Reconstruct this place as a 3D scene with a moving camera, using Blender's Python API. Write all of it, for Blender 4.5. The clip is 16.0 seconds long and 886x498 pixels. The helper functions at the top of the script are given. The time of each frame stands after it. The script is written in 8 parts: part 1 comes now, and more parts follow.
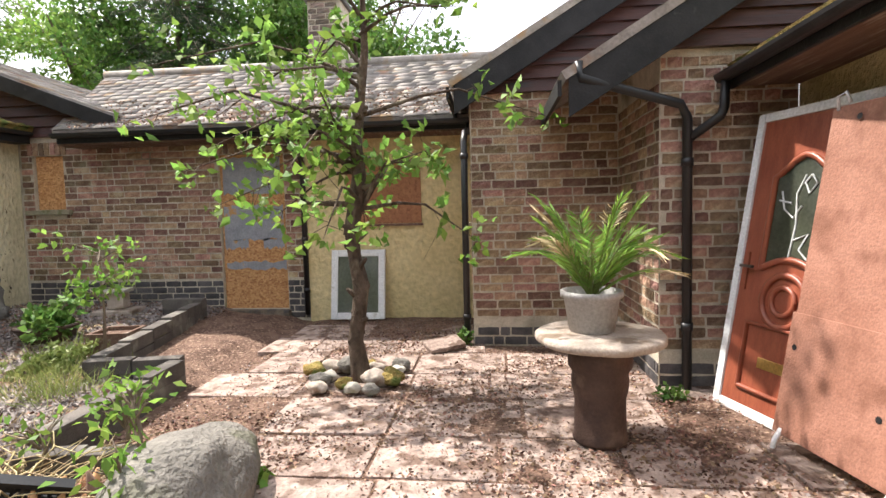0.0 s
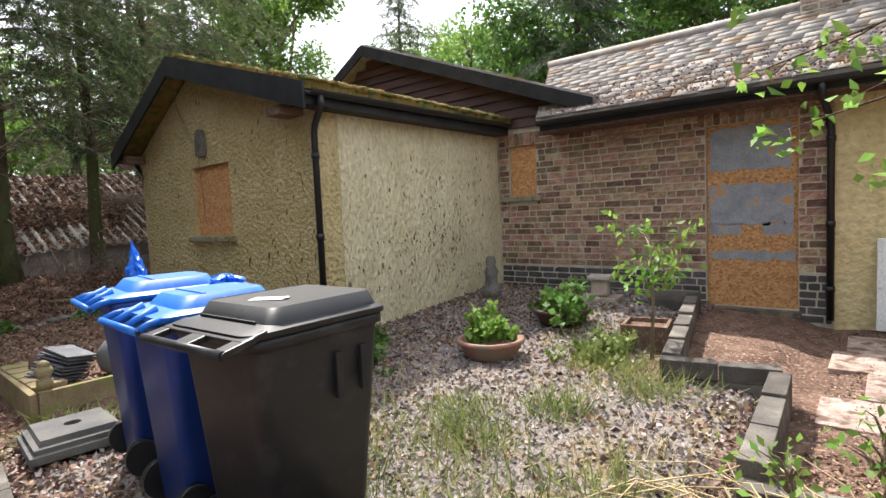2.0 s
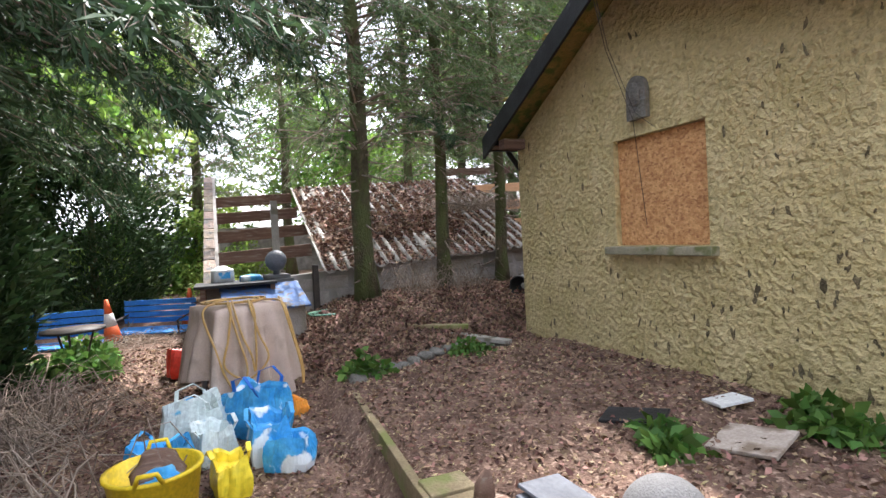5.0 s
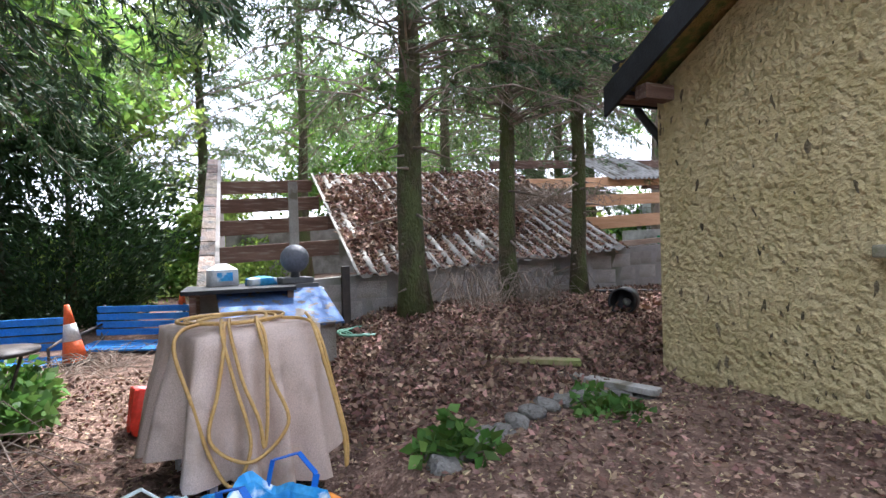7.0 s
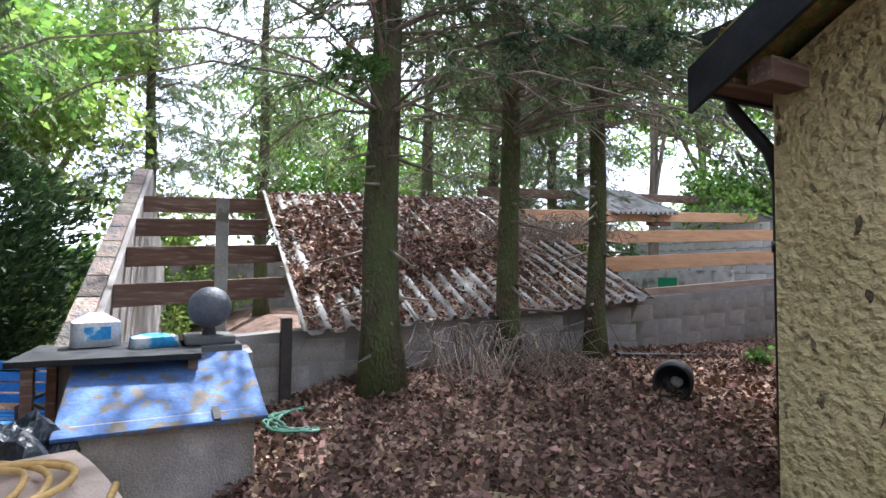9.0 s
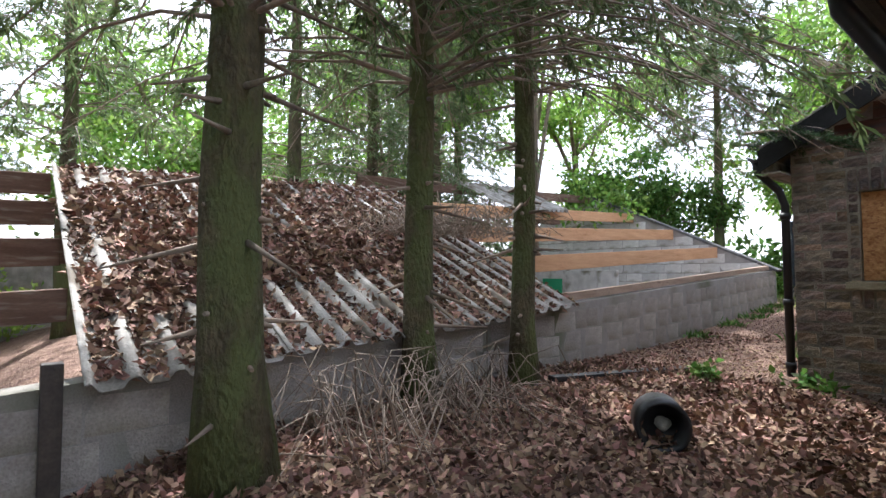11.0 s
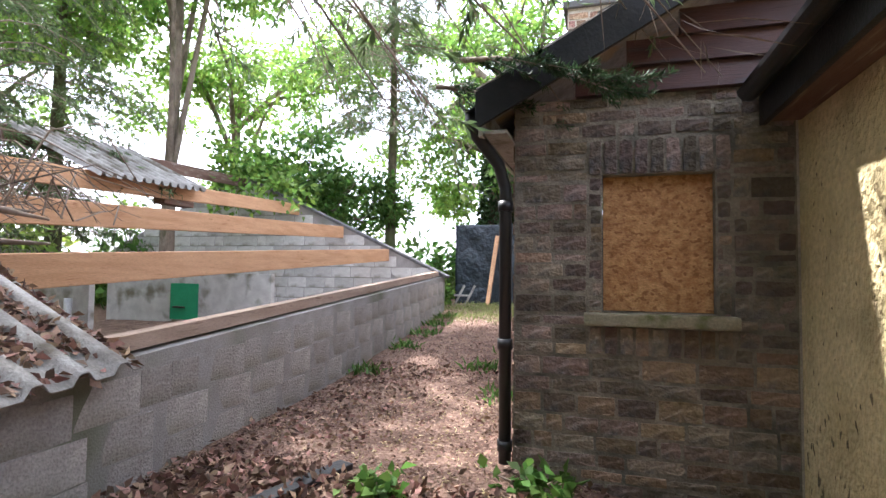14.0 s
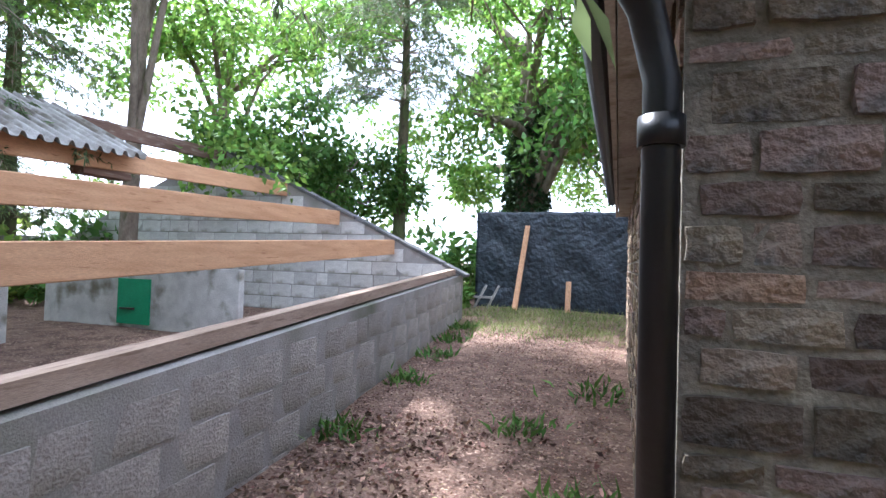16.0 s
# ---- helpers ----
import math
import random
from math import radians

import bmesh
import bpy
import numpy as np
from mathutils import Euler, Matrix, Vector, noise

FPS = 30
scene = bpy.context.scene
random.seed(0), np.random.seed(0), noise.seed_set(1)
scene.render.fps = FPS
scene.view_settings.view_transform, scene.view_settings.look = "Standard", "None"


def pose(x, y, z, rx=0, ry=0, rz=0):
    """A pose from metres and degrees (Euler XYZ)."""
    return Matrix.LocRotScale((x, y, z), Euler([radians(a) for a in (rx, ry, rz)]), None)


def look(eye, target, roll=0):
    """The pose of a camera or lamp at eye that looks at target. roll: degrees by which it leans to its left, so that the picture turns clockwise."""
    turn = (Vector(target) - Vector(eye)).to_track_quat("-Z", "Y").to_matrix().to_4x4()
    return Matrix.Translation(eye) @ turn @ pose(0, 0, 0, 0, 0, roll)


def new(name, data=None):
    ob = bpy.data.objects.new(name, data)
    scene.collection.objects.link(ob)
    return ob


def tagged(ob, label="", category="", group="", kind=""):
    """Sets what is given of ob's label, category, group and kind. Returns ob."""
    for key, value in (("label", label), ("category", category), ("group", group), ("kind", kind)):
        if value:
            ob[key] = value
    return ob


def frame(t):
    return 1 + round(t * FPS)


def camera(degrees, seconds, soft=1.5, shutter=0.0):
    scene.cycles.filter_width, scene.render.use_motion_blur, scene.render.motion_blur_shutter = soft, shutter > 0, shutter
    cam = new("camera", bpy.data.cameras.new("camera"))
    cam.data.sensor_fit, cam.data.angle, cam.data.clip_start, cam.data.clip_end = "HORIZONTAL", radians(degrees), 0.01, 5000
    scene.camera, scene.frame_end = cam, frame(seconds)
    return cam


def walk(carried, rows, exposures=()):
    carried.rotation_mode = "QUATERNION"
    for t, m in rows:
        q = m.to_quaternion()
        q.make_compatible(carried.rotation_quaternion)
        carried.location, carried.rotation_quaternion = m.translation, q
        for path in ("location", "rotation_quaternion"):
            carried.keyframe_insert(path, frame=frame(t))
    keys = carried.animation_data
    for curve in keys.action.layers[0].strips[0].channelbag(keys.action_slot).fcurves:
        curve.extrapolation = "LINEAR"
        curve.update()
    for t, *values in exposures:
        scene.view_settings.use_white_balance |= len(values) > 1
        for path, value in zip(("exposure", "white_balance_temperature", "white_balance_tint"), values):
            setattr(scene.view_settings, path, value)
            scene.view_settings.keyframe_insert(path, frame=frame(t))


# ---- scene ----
cam = camera(80.0, 16.0, soft=1.5)
PATH = [  # seconds, x, y, z, heading to the left of north, tilt up, roll
    (0.0, 11.276, -3.604, 1.412, 5.52, -3.90, -1.36),
    (0.5, 10.755, -3.495, 1.365, 10.70, -3.77, -1.36),
    (1.0, 10.228, -3.349, 1.379, 18.42, -3.87, -1.62),
    (1.5, 9.642, -3.461, 1.405, 28.35, -4.14, -1.94),
    (2.0, 9.088, -3.556, 1.394, 39.49, -3.90, -2.51),
    (2.5, 8.448, -3.529, 1.409, 51.68, -3.55, -2.78),
    (3.0, 7.827, -3.586, 1.362, 58.60, -3.28, -2.99),
    (3.5, 7.255, -3.543, 1.304, 63.41, -2.84, -2.97),
    (4.0, 6.671, -3.467, 1.366, 65.86, -2.23, -2.79),
    (4.5, 6.073, -3.445, 1.380, 67.12, -1.50, -2.75),
    (4.7, 5.848, -3.394, 1.405, 67.14, -1.50, -3.11),
    (6.8, 3.553, -3.278, 1.280, 68.49, -0.65, -1.47),
    (7.0, 3.352, -3.267, 1.277, 68.14, -0.49, -1.52),
    (7.5, 2.978, -3.257, 1.328, 67.16, 1.18, -1.08),
    (8.0, 2.538, -3.017, 1.384, 66.46, 1.63, -0.43),
    (8.2, 2.371, -2.935, 1.411, 66.25, 2.10, 0.02),
    (10.3, 0.675, -2.344, 1.456, 61.46, 2.71, 1.09),
    (10.5, 0.491, -2.294, 1.457, 58.89, 2.84, 0.49),
    (11.0, 0.263, -2.185, 1.463, 50.71, 2.82, -0.19),
    (11.5, -0.030, -1.888, 1.434, 40.84, 3.03, 0.29),
    (12.0, -0.253, -1.571, 1.444, 30.03, 4.02, 0.46),
    (12.5, -0.479, -1.166, 1.501, 21.83, 4.49, 0.03),
    (13.0, -0.626, -0.606, 1.520, 17.39, 3.58, 0.39),
    (13.5, -0.773, -0.141, 1.529, 16.13, 3.03, 0.62),
    (14.0, -0.982, 0.348, 1.606, 16.61, 2.59, 0.70),
    (14.5, -1.151, 0.895, 1.668, 17.06, 2.00, 1.04),
    (15.0, -1.317, 1.373, 1.679, 17.70, 2.04, 1.19),
    (15.5, -1.448, 1.859, 1.701, 18.18, 1.92, 1.25),
    (16.0, -1.588, 2.298, 1.732, 18.44, 1.41, 1.83),
]


def carried_pose(x, y, z, heading, tilt, roll):
    """A camera held upright: heading and tilt in degrees, then its own roll."""
    m = Matrix.Translation((x, y, z)) @ Euler((radians(90 + tilt), 0, radians(heading))).to_matrix().to_4x4()
    return m @ pose(0, 0, 0, 0, 0, roll)


walk(cam, [(row[0], carried_pose(*row[1:])) for row in PATH], [(0.0, 1.0, 6550, 13), (1.5, 0.9, 6450, 12), (3.0, 0.95, 6350, 13), (4.7, 1.65, 6150, 14), (8.0, 1.68, 5600, 15), (10.5, 1.5, 5700, 12), (12.3, 2.15, 6250, 17), (14.5, 2.2, 5700, 16), (16.0, 2.05, 5350, 14)])

# ---- light ----
world = bpy.data.worlds.new("sky")
scene.world = world
world.use_nodes = True
wn, wl = world.node_tree.nodes, world.node_tree.links
wn.clear()
sky = wn.new("ShaderNodeTexSky")
sky.sky_type, sky.sun_disc = "NISHITA", False
SUN_HEIGHT, SUN_FROM = 56.0, (-0.85, 0.42)
sky.sun_elevation = radians(SUN_HEIGHT)
sky.sun_rotation = math.atan2(SUN_FROM[0], SUN_FROM[1])
sky.air_density, sky.dust_density, sky.ozone_density = 1.0, 4.0, 0.6
back = wn.new("ShaderNodeBackground")
back.inputs["Strength"].default_value = 0.14
out = wn.new("ShaderNodeOutputWorld")
soft_white = wn.new("ShaderNodeMixRGB")
soft_white.inputs[0].default_value = 0.55
soft_white.inputs[2].default_value = (9.6, 9.9, 10.3, 1)
wl.new(sky.outputs[0], soft_white.inputs[1])
wl.new(soft_white.outputs[0], back.inputs[0])
wl.new(back.outputs[0], out.inputs[0])
sun = new("sun", bpy.data.lights.new("sun", "SUN"))
sun.data.energy, sun.data.angle, sun.data.color = 5.0, radians(1.2), (1.0, 0.95, 0.86)
sun.matrix_world = look((SUN_FROM[0] * 30, SUN_FROM[1] * 30, 30 * math.tan(radians(SUN_HEIGHT)) * math.hypot(*SUN_FROM)), (0, 0, 0))


# ---- materials ----
def material(name, a, b, scale=8.0, rough=0.8, bump=0.3, fine=90.0, c=None, c_at=0.62, c_scale=2.0, metal=0.0, vary=0.0,
             stretch=(1, 1, 1), hue=0.0, soft=0.06, relief=0.01, spec=0.3, coarse_bump=0.0):
    """Two colours mixed by noise, a third one in patches, fine grain relief, and a change of value from piece to piece."""
    m = bpy.data.materials.new(name)
    m.use_nodes = True
    n, k = m.node_tree.nodes, m.node_tree.links
    bsdf = n["Principled BSDF"]
    bsdf.inputs["Roughness"].default_value, bsdf.inputs["Metallic"].default_value = rough, metal
    bsdf.inputs["Specular IOR Level"].default_value = spec
    co = n.new("ShaderNodeTexCoord")
    mp = n.new("ShaderNodeMapping")
    mp.inputs["Scale"].default_value = stretch
    k.new(co.outputs["Object"], mp.inputs[0])

    def noise_at(s, detail=4.0):
        t = n.new("ShaderNodeTexNoise")
        t.inputs["Scale"].default_value, t.inputs["Detail"].default_value = s, detail
        k.new(mp.outputs[0], t.inputs["Vector"])
        return t

    def ramp(src, lo, hi):
        r = n.new("ShaderNodeMapRange")
        r.inputs["From Min"].default_value, r.inputs["From Max"].default_value = lo, hi
        k.new(src, r.inputs["Value"])
        return r.outputs[0]

    def mix(f, x, y, kind="MIX"):
        q = n.new("ShaderNodeMixRGB")
        q.blend_type = kind
        for s, v in ((0, f), (1, x), (2, y)):
            if isinstance(v, tuple):
                q.inputs[s].default_value = (*v, 1)
            elif isinstance(v, float):
                q.inputs[s].default_value = v
            else:
                k.new(v, q.inputs[s])
        return q.outputs[0]

    big = noise_at(scale)
    col = mix(ramp(big.outputs[0], 0.34, 0.66), a, b)
    grain = noise_at(fine, 3.0)
    col = mix(0.5, col, mix(ramp(grain.outputs[0], 0.3, 0.7), (0.62, 0.62, 0.62), (1.25, 1.25, 1.25)), "MULTIPLY")
    if c:
        patch = noise_at(c_scale, 6.0)
        col = mix(ramp(patch.outputs[0], c_at - soft, c_at + soft), col, c)
    if vary:
        info, geo = n.new("ShaderNodeObjectInfo"), n.new("ShaderNodeNewGeometry")
        add = n.new("ShaderNodeMath")
        add.operation = "ADD"
        k.new(info.outputs["Random"], add.inputs[0])
        k.new(geo.outputs["Random Per Island"], add.inputs[1])
        fr = n.new("ShaderNodeMath")
        fr.operation = "FRACT"
        k.new(add.outputs[0], fr.inputs[0])
        hsv = n.new("ShaderNodeHueSaturation")
        k.new(ramp(fr.outputs[0], -1.0 / max(vary, 0.01) * 0 - 0.0, 1.0), hsv.inputs["Hue"])
        val = n.new("ShaderNodeMapRange")
        val.inputs["To Min"].default_value, val.inputs["To Max"].default_value = 1 - vary, 1 + vary
        k.new(fr.outputs[0], val.inputs["Value"])
        hu = n.new("ShaderNodeMapRange")
        hu.inputs["To Min"].default_value, hu.inputs["To Max"].default_value = 0.5 - hue, 0.5 + hue
        tw = n.new("ShaderNodeMath")
        tw.operation = "MULTIPLY"
        tw.inputs[1].default_value = 7.3
        k.new(fr.outputs[0], tw.inputs[0])
        f2 = n.new("ShaderNodeMath")
        f2.operation = "FRACT"
        k.new(tw.outputs[0], f2.inputs[0])
        k.new(f2.outputs[0], hu.inputs["Value"])
        k.new(hu.outputs[0], hsv.inputs["Hue"])
        k.new(val.outputs[0], hsv.inputs["Value"])
        k.new(col, hsv.inputs["Color"])
        col = hsv.outputs[0]
    k.new(col, bsdf.inputs["Base Color"])
    if bump:
        bp = n.new("ShaderNodeBump")
        bp.inputs["Strength"].default_value, bp.inputs["Distance"].default_value = bump, relief
        h = grain.outputs[0]
        if coarse_bump:
            ad = n.new("ShaderNodeMath")
            ad.operation = "MULTIPLY_ADD"
            ad.inputs[1].default_value = coarse_bump
            k.new(big.outputs[0], ad.inputs[0])
            k.new(grain.outputs[0], ad.inputs[2])
            h = ad.outputs[0]
        k.new(h, bp.inputs["Height"])
        k.new(bp.outputs[0], bsdf.inputs["Normal"])
    return m


def leaf_material(name, a, b, through_light=0.35, scale=1.5):
    m = material(name, a, b, scale=scale, rough=0.55, bump=0, fine=6.0, vary=0.35, hue=0.02)
    n, k = m.node_tree.nodes, m.node_tree.links
    bsdf, end = n["Principled BSDF"], n["Material Output"]
    tr, ms = n.new("ShaderNodeBsdfTranslucent"), n.new("ShaderNodeMixShader")
    ms.inputs[0].default_value = through_light
    k.new(bsdf.inputs["Base Color"].links[0].from_socket, tr.inputs[0])
    k.new(bsdf.outputs[0], ms.inputs[1])
    k.new(tr.outputs[0], ms.inputs[2])
    k.new(ms.outputs[0], end.inputs[0])
    return m


M = {}
M["brick"] = material("old red brick", (0.21, 0.12, 0.086), (0.37, 0.24, 0.165), 9, 0.9, 1.0, 40, c=(0.38, 0.31, 0.22), c_at=0.61, c_scale=5, vary=0.5, hue=0.03, relief=0.025, coarse_bump=0.8)
M["brick_grey"] = material("sooty brown rubble", (0.17, 0.135, 0.11), (0.29, 0.225, 0.175), 12, 0.9, 1.0, 34, c=(0.12, 0.115, 0.11), c_at=0.58, c_scale=6, vary=0.5, hue=0.03, relief=0.03, coarse_bump=0.8)
M["stone_warm"] = material("tan and brown rubble", (0.21, 0.145, 0.10), (0.33, 0.24, 0.16), 11, 0.9, 1.0, 34, c=(0.16, 0.13, 0.11), c_at=0.58, c_scale=6, vary=0.45, hue=0.02, relief=0.03, coarse_bump=0.8)
M["brick_blue"] = material("dark engineering brick", (0.06, 0.058, 0.062), (0.11, 0.10, 0.10), 9, 0.75, 0.4, 80, vary=0.3, hue=0.01)
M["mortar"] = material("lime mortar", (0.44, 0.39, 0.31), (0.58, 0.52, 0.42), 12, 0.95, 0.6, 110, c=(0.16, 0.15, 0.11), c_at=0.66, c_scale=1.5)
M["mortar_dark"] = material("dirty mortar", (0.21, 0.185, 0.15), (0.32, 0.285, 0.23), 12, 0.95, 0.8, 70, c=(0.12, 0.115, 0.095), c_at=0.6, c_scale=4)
M["render_pale"] = material("cream rough-cast render", (0.60, 0.53, 0.34), (0.72, 0.64, 0.43), 2.5, 0.9, 1.0, 26, c=(0.30, 0.26, 0.16), c_at=0.69, c_scale=14, soft=0.04, stretch=(1, 1, 0.5), relief=0.06)
M["render_gold"] = material("ochre rough-cast render", (0.47, 0.38, 0.18), (0.58, 0.47, 0.25), 3.0, 0.9, 1.0, 20, c=(0.26, 0.21, 0.11), c_at=0.68, c_scale=11, soft=0.05, relief=0.06, coarse_bump=0.5)
M["render_smooth"] = material("swirled yellow render", (0.62, 0.50, 0.26), (0.70, 0.58, 0.33), 1.6, 0.85, 0.8, 14, c=(0.34, 0.28, 0.14), c_at=0.70, c_scale=5, soft=0.04, relief=0.04)
M["render_side"] = material("plain yellow render", (0.56, 0.45, 0.23), (0.67, 0.55, 0.31), 2.2, 0.85, 0.8, 30, c=(0.40, 0.33, 0.18), c_at=0.62, c_scale=3, soft=0.12, relief=0.04, coarse_bump=0.4)
M["pit"] = material("dark pitted render", (0.11, 0.088, 0.052), (0.20, 0.16, 0.09), 30, 0.95, 0.8, 60, vary=0.3, relief=0.02)
M["black_paint"] = material("weathered black paint", (0.010, 0.010, 0.011), (0.024, 0.024, 0.026), 5, 0.55, 0.3, 60, c=(0.07, 0.07, 0.07), c_at=0.72, c_scale=9)
M["black_plastic"] = material("black plastic pipe", (0.009, 0.009, 0.010), (0.017, 0.017, 0.019), 5, 0.4, 0.1, 60, spec=0.5)
M["boarding"] = material("dark red-brown weatherboard", (0.055, 0.026, 0.024), (0.09, 0.042, 0.036), 4, 0.4, 0.4, 50, c=(0.05, 0.042, 0.045), c_at=0.62, c_scale=6, vary=0.2, stretch=(0.25, 1, 3))
M["slate"] = material("weathered slate", (0.22, 0.20, 0.18), (0.34, 0.31, 0.28), 6, 0.75, 0.4, 40, c=(0.30, 0.20, 0.12), c_at=0.60, c_scale=3.5, vary=0.3, hue=0.02)
M["moss"] = material("orange-green moss", (0.26, 0.20, 0.06), (0.36, 0.24, 0.08), 14, 0.95, 1.0, 60, c=(0.12, 0.15, 0.04), c_at=0.55, c_scale=8, relief=0.03)
M["osb"] = material("strand board", (0.43, 0.205, 0.08), (0.64, 0.37, 0.17), 26, 0.75, 0.5, 75, c=(0.32, 0.145, 0.06), c_at=0.59, c_scale=32, soft=0.02, stretch=(1, 1, 1.3), vary=0.1)
M["osb_red"] = material("faded red-brown board", (0.30, 0.135, 0.07), (0.38, 0.18, 0.09), 20, 0.75, 0.3, 60, c=(0.24, 0.10, 0.05), c_at=0.6, c_scale=26, soft=0.04)
M["grey_paint"] = material("grey-blue brushed paint", (0.24, 0.25, 0.28), (0.32, 0.33, 0.36), 7, 0.7, 0.3, 60, c=(0.46, 0.26, 0.11), c_at=0.66, c_scale=7, soft=0.03)
M["sill"] = material("mossy stone sill", (0.24, 0.22, 0.15), (0.34, 0.31, 0.22), 8, 0.9, 0.5, 70, c=(0.14, 0.15, 0.06), c_at=0.58, c_scale=6)
M["block"] = material("concrete block", (0.26, 0.233, 0.212), (0.42, 0.378, 0.34), 5, 0.95, 1.0, 70, c=(0.14, 0.125, 0.09), c_at=0.57, c_scale=1.3, vary=0.16, soft=0.08, relief=0.012)
M["block_pale"] = material("limewashed block", (0.46, 0.44, 0.41), (0.62, 0.60, 0.56), 5, 0.95, 0.8, 70, c=(0.20, 0.18, 0.13), c_at=0.60, c_scale=2.2, vary=0.15, soft=0.06)
M["timber_plate"] = material("dusty brown wall plate", (0.27, 0.19, 0.14), (0.38, 0.28, 0.215), 3, 0.8, 0.4, 50, c=(0.18, 0.12, 0.085), c_at=0.62, c_scale=6, stretch=(6, 0.5, 6))
M["block_joint"] = material("block wall joint", (0.26, 0.24, 0.225), (0.34, 0.315, 0.295), 6, 0.95, 0.6, 100, c=(0.13, 0.13, 0.09), c_at=0.6, c_scale=1.5, soft=0.1)
M["timber_new"] = material("orange softwood joist", (0.50, 0.27, 0.14), (0.62, 0.36, 0.20), 3, 0.7, 0.3, 50, c=(0.34, 0.16, 0.08), c_at=0.68, c_scale=8, stretch=(6, 0.5, 6), vary=0.1)
M["timber_old"] = material("dark old joist", (0.13, 0.075, 0.055), (0.20, 0.125, 0.09), 3, 0.85, 0.4, 50, c=(0.26, 0.21, 0.17), c_at=0.62, c_scale=6, stretch=(6, 0.5, 6), vary=0.15)
M["timber_grey"] = material("silvered timber", (0.26, 0.24, 0.21), (0.38, 0.36, 0.32), 4, 0.85, 0.5, 60, c=(0.17, 0.15, 0.11), c_at=0.62, c_scale=6, vary=0.1)
M["board_moss"] = material("mossy edging plank", (0.20, 0.15, 0.085), (0.30, 0.24, 0.14), 5, 0.9, 0.6, 60, c=(0.17, 0.18, 0.06), c_at=0.55, c_scale=4, vary=0.15)
M["asbestos"] = material("weathered corrugated sheet", (0.24, 0.225, 0.20), (0.40, 0.38, 0.35), 5, 0.9, 0.5, 70, c=(0.13, 0.11, 0.085), c_at=0.56, c_scale=3, vary=0.1)
M["leaf_litter"] = material("dead leaves", (0.14, 0.079, 0.054), (0.31, 0.198, 0.142), 3, 0.85, 0.2, 60, vary=0.7, hue=0.03)
M["soil"] = material("woodchip and dead-leaf ground", (0.105, 0.060, 0.043), (0.22, 0.138, 0.10), 5, 0.95, 1.0, 34, c=(0.36, 0.25, 0.185), c_at=0.61, c_scale=30, soft=0.04, relief=0.05)
M["gravel"] = material("grey gravel", (0.18, 0.155, 0.14), (0.29, 0.255, 0.235), 30, 0.9, 0.9, 60, c=(0.22, 0.17, 0.09), c_at=0.58, c_scale=2.2, relief=0.03)
M["flags"] = material("dirty sandstone paving", (0.24, 0.175, 0.145), (0.42, 0.33, 0.285), 7, 0.9, 1.0, 30, c=(0.13, 0.085, 0.065), c_at=0.55, c_scale=6, soft=0.04, vary=0.18, relief=0.025)
M["bark"] = material("conifer bark", (0.055, 0.046, 0.026), (0.115, 0.095, 0.055), 9, 0.95, 1.0, 40, c=(0.085, 0.098, 0.036), c_at=0.49, c_scale=4, stretch=(1, 1, 0.5), relief=0.04)
M["bark_dark"] = material("knotted dark apple bark", (0.06, 0.042, 0.03), (0.13, 0.095, 0.07), 14, 0.95, 1.0, 50, c=(0.20, 0.17, 0.12), c_at=0.64, c_scale=7, stretch=(1, 1, 0.5), relief=0.03)
M["bark_grey"] = material("grey-brown bark", (0.16, 0.12, 0.09), (0.26, 0.21, 0.16), 9, 0.95, 0.8, 50, c=(0.10, 0.09, 0.05), c_at=0.6, c_scale=6, stretch=(1, 1, 0.4), relief=0.02)
M["twig"] = material("dead twig", (0.19, 0.145, 0.11), (0.30, 0.24, 0.19), 8, 0.9, 0.2, 60, vary=0.3)
M["leaf_oak"] = leaf_material("oak leaf", (0.075, 0.155, 0.028), (0.12, 0.23, 0.05), 0.45)
M["leaf_bright"] = leaf_material("young green leaf", (0.15, 0.28, 0.045), (0.23, 0.37, 0.08), 0.5)
M["leaf_sun"] = leaf_material("sunlit hedge leaf", (0.19, 0.30, 0.05), (0.29, 0.38, 0.09), 0.5)
M["needle"] = leaf_material("spruce needles", (0.035, 0.07, 0.03), (0.065, 0.11, 0.045), 0.25)
M["needle_pale"] = leaf_material("hanging spruce sprays", (0.10, 0.155, 0.06), (0.15, 0.20, 0.085), 0.4)
M["needle_dark"] = leaf_material("dark cypress foliage", (0.03, 0.062, 0.02), (0.05, 0.09, 0.03), 0.2)
M["grass"] = leaf_material("weedy grass", (0.14, 0.20, 0.05), (0.26, 0.29, 0.10), 0.35)
M["straw"] = leaf_material("dry straw grass", (0.42, 0.33, 0.18), (0.52, 0.42, 0.24), 0.2)
M["blue_bin"] = material("bright blue bin plastic", (0.006, 0.115, 0.50), (0.010, 0.145, 0.58), 3, 0.45, 0.05, 160, c=(0.05, 0.20, 0.54), c_at=0.62, c_scale=6, soft=0.12, spec=0.4, relief=0.004)
M["blue_body"] = material("dark blue bin plastic", (0.005, 0.028, 0.17), (0.008, 0.04, 0.22), 3, 0.42, 0.05, 160, c=(0.03, 0.05, 0.16), c_at=0.66, c_scale=7, soft=0.1, spec=0.4, relief=0.004)
M["black_bin"] = material("scuffed charcoal bin plastic", (0.010, 0.0105, 0.013), (0.018, 0.019, 0.022), 3, 0.45, 0.06, 160, c=(0.035, 0.036, 0.04), c_at=0.66, c_scale=9, soft=0.1, spec=0.4, relief=0.004)
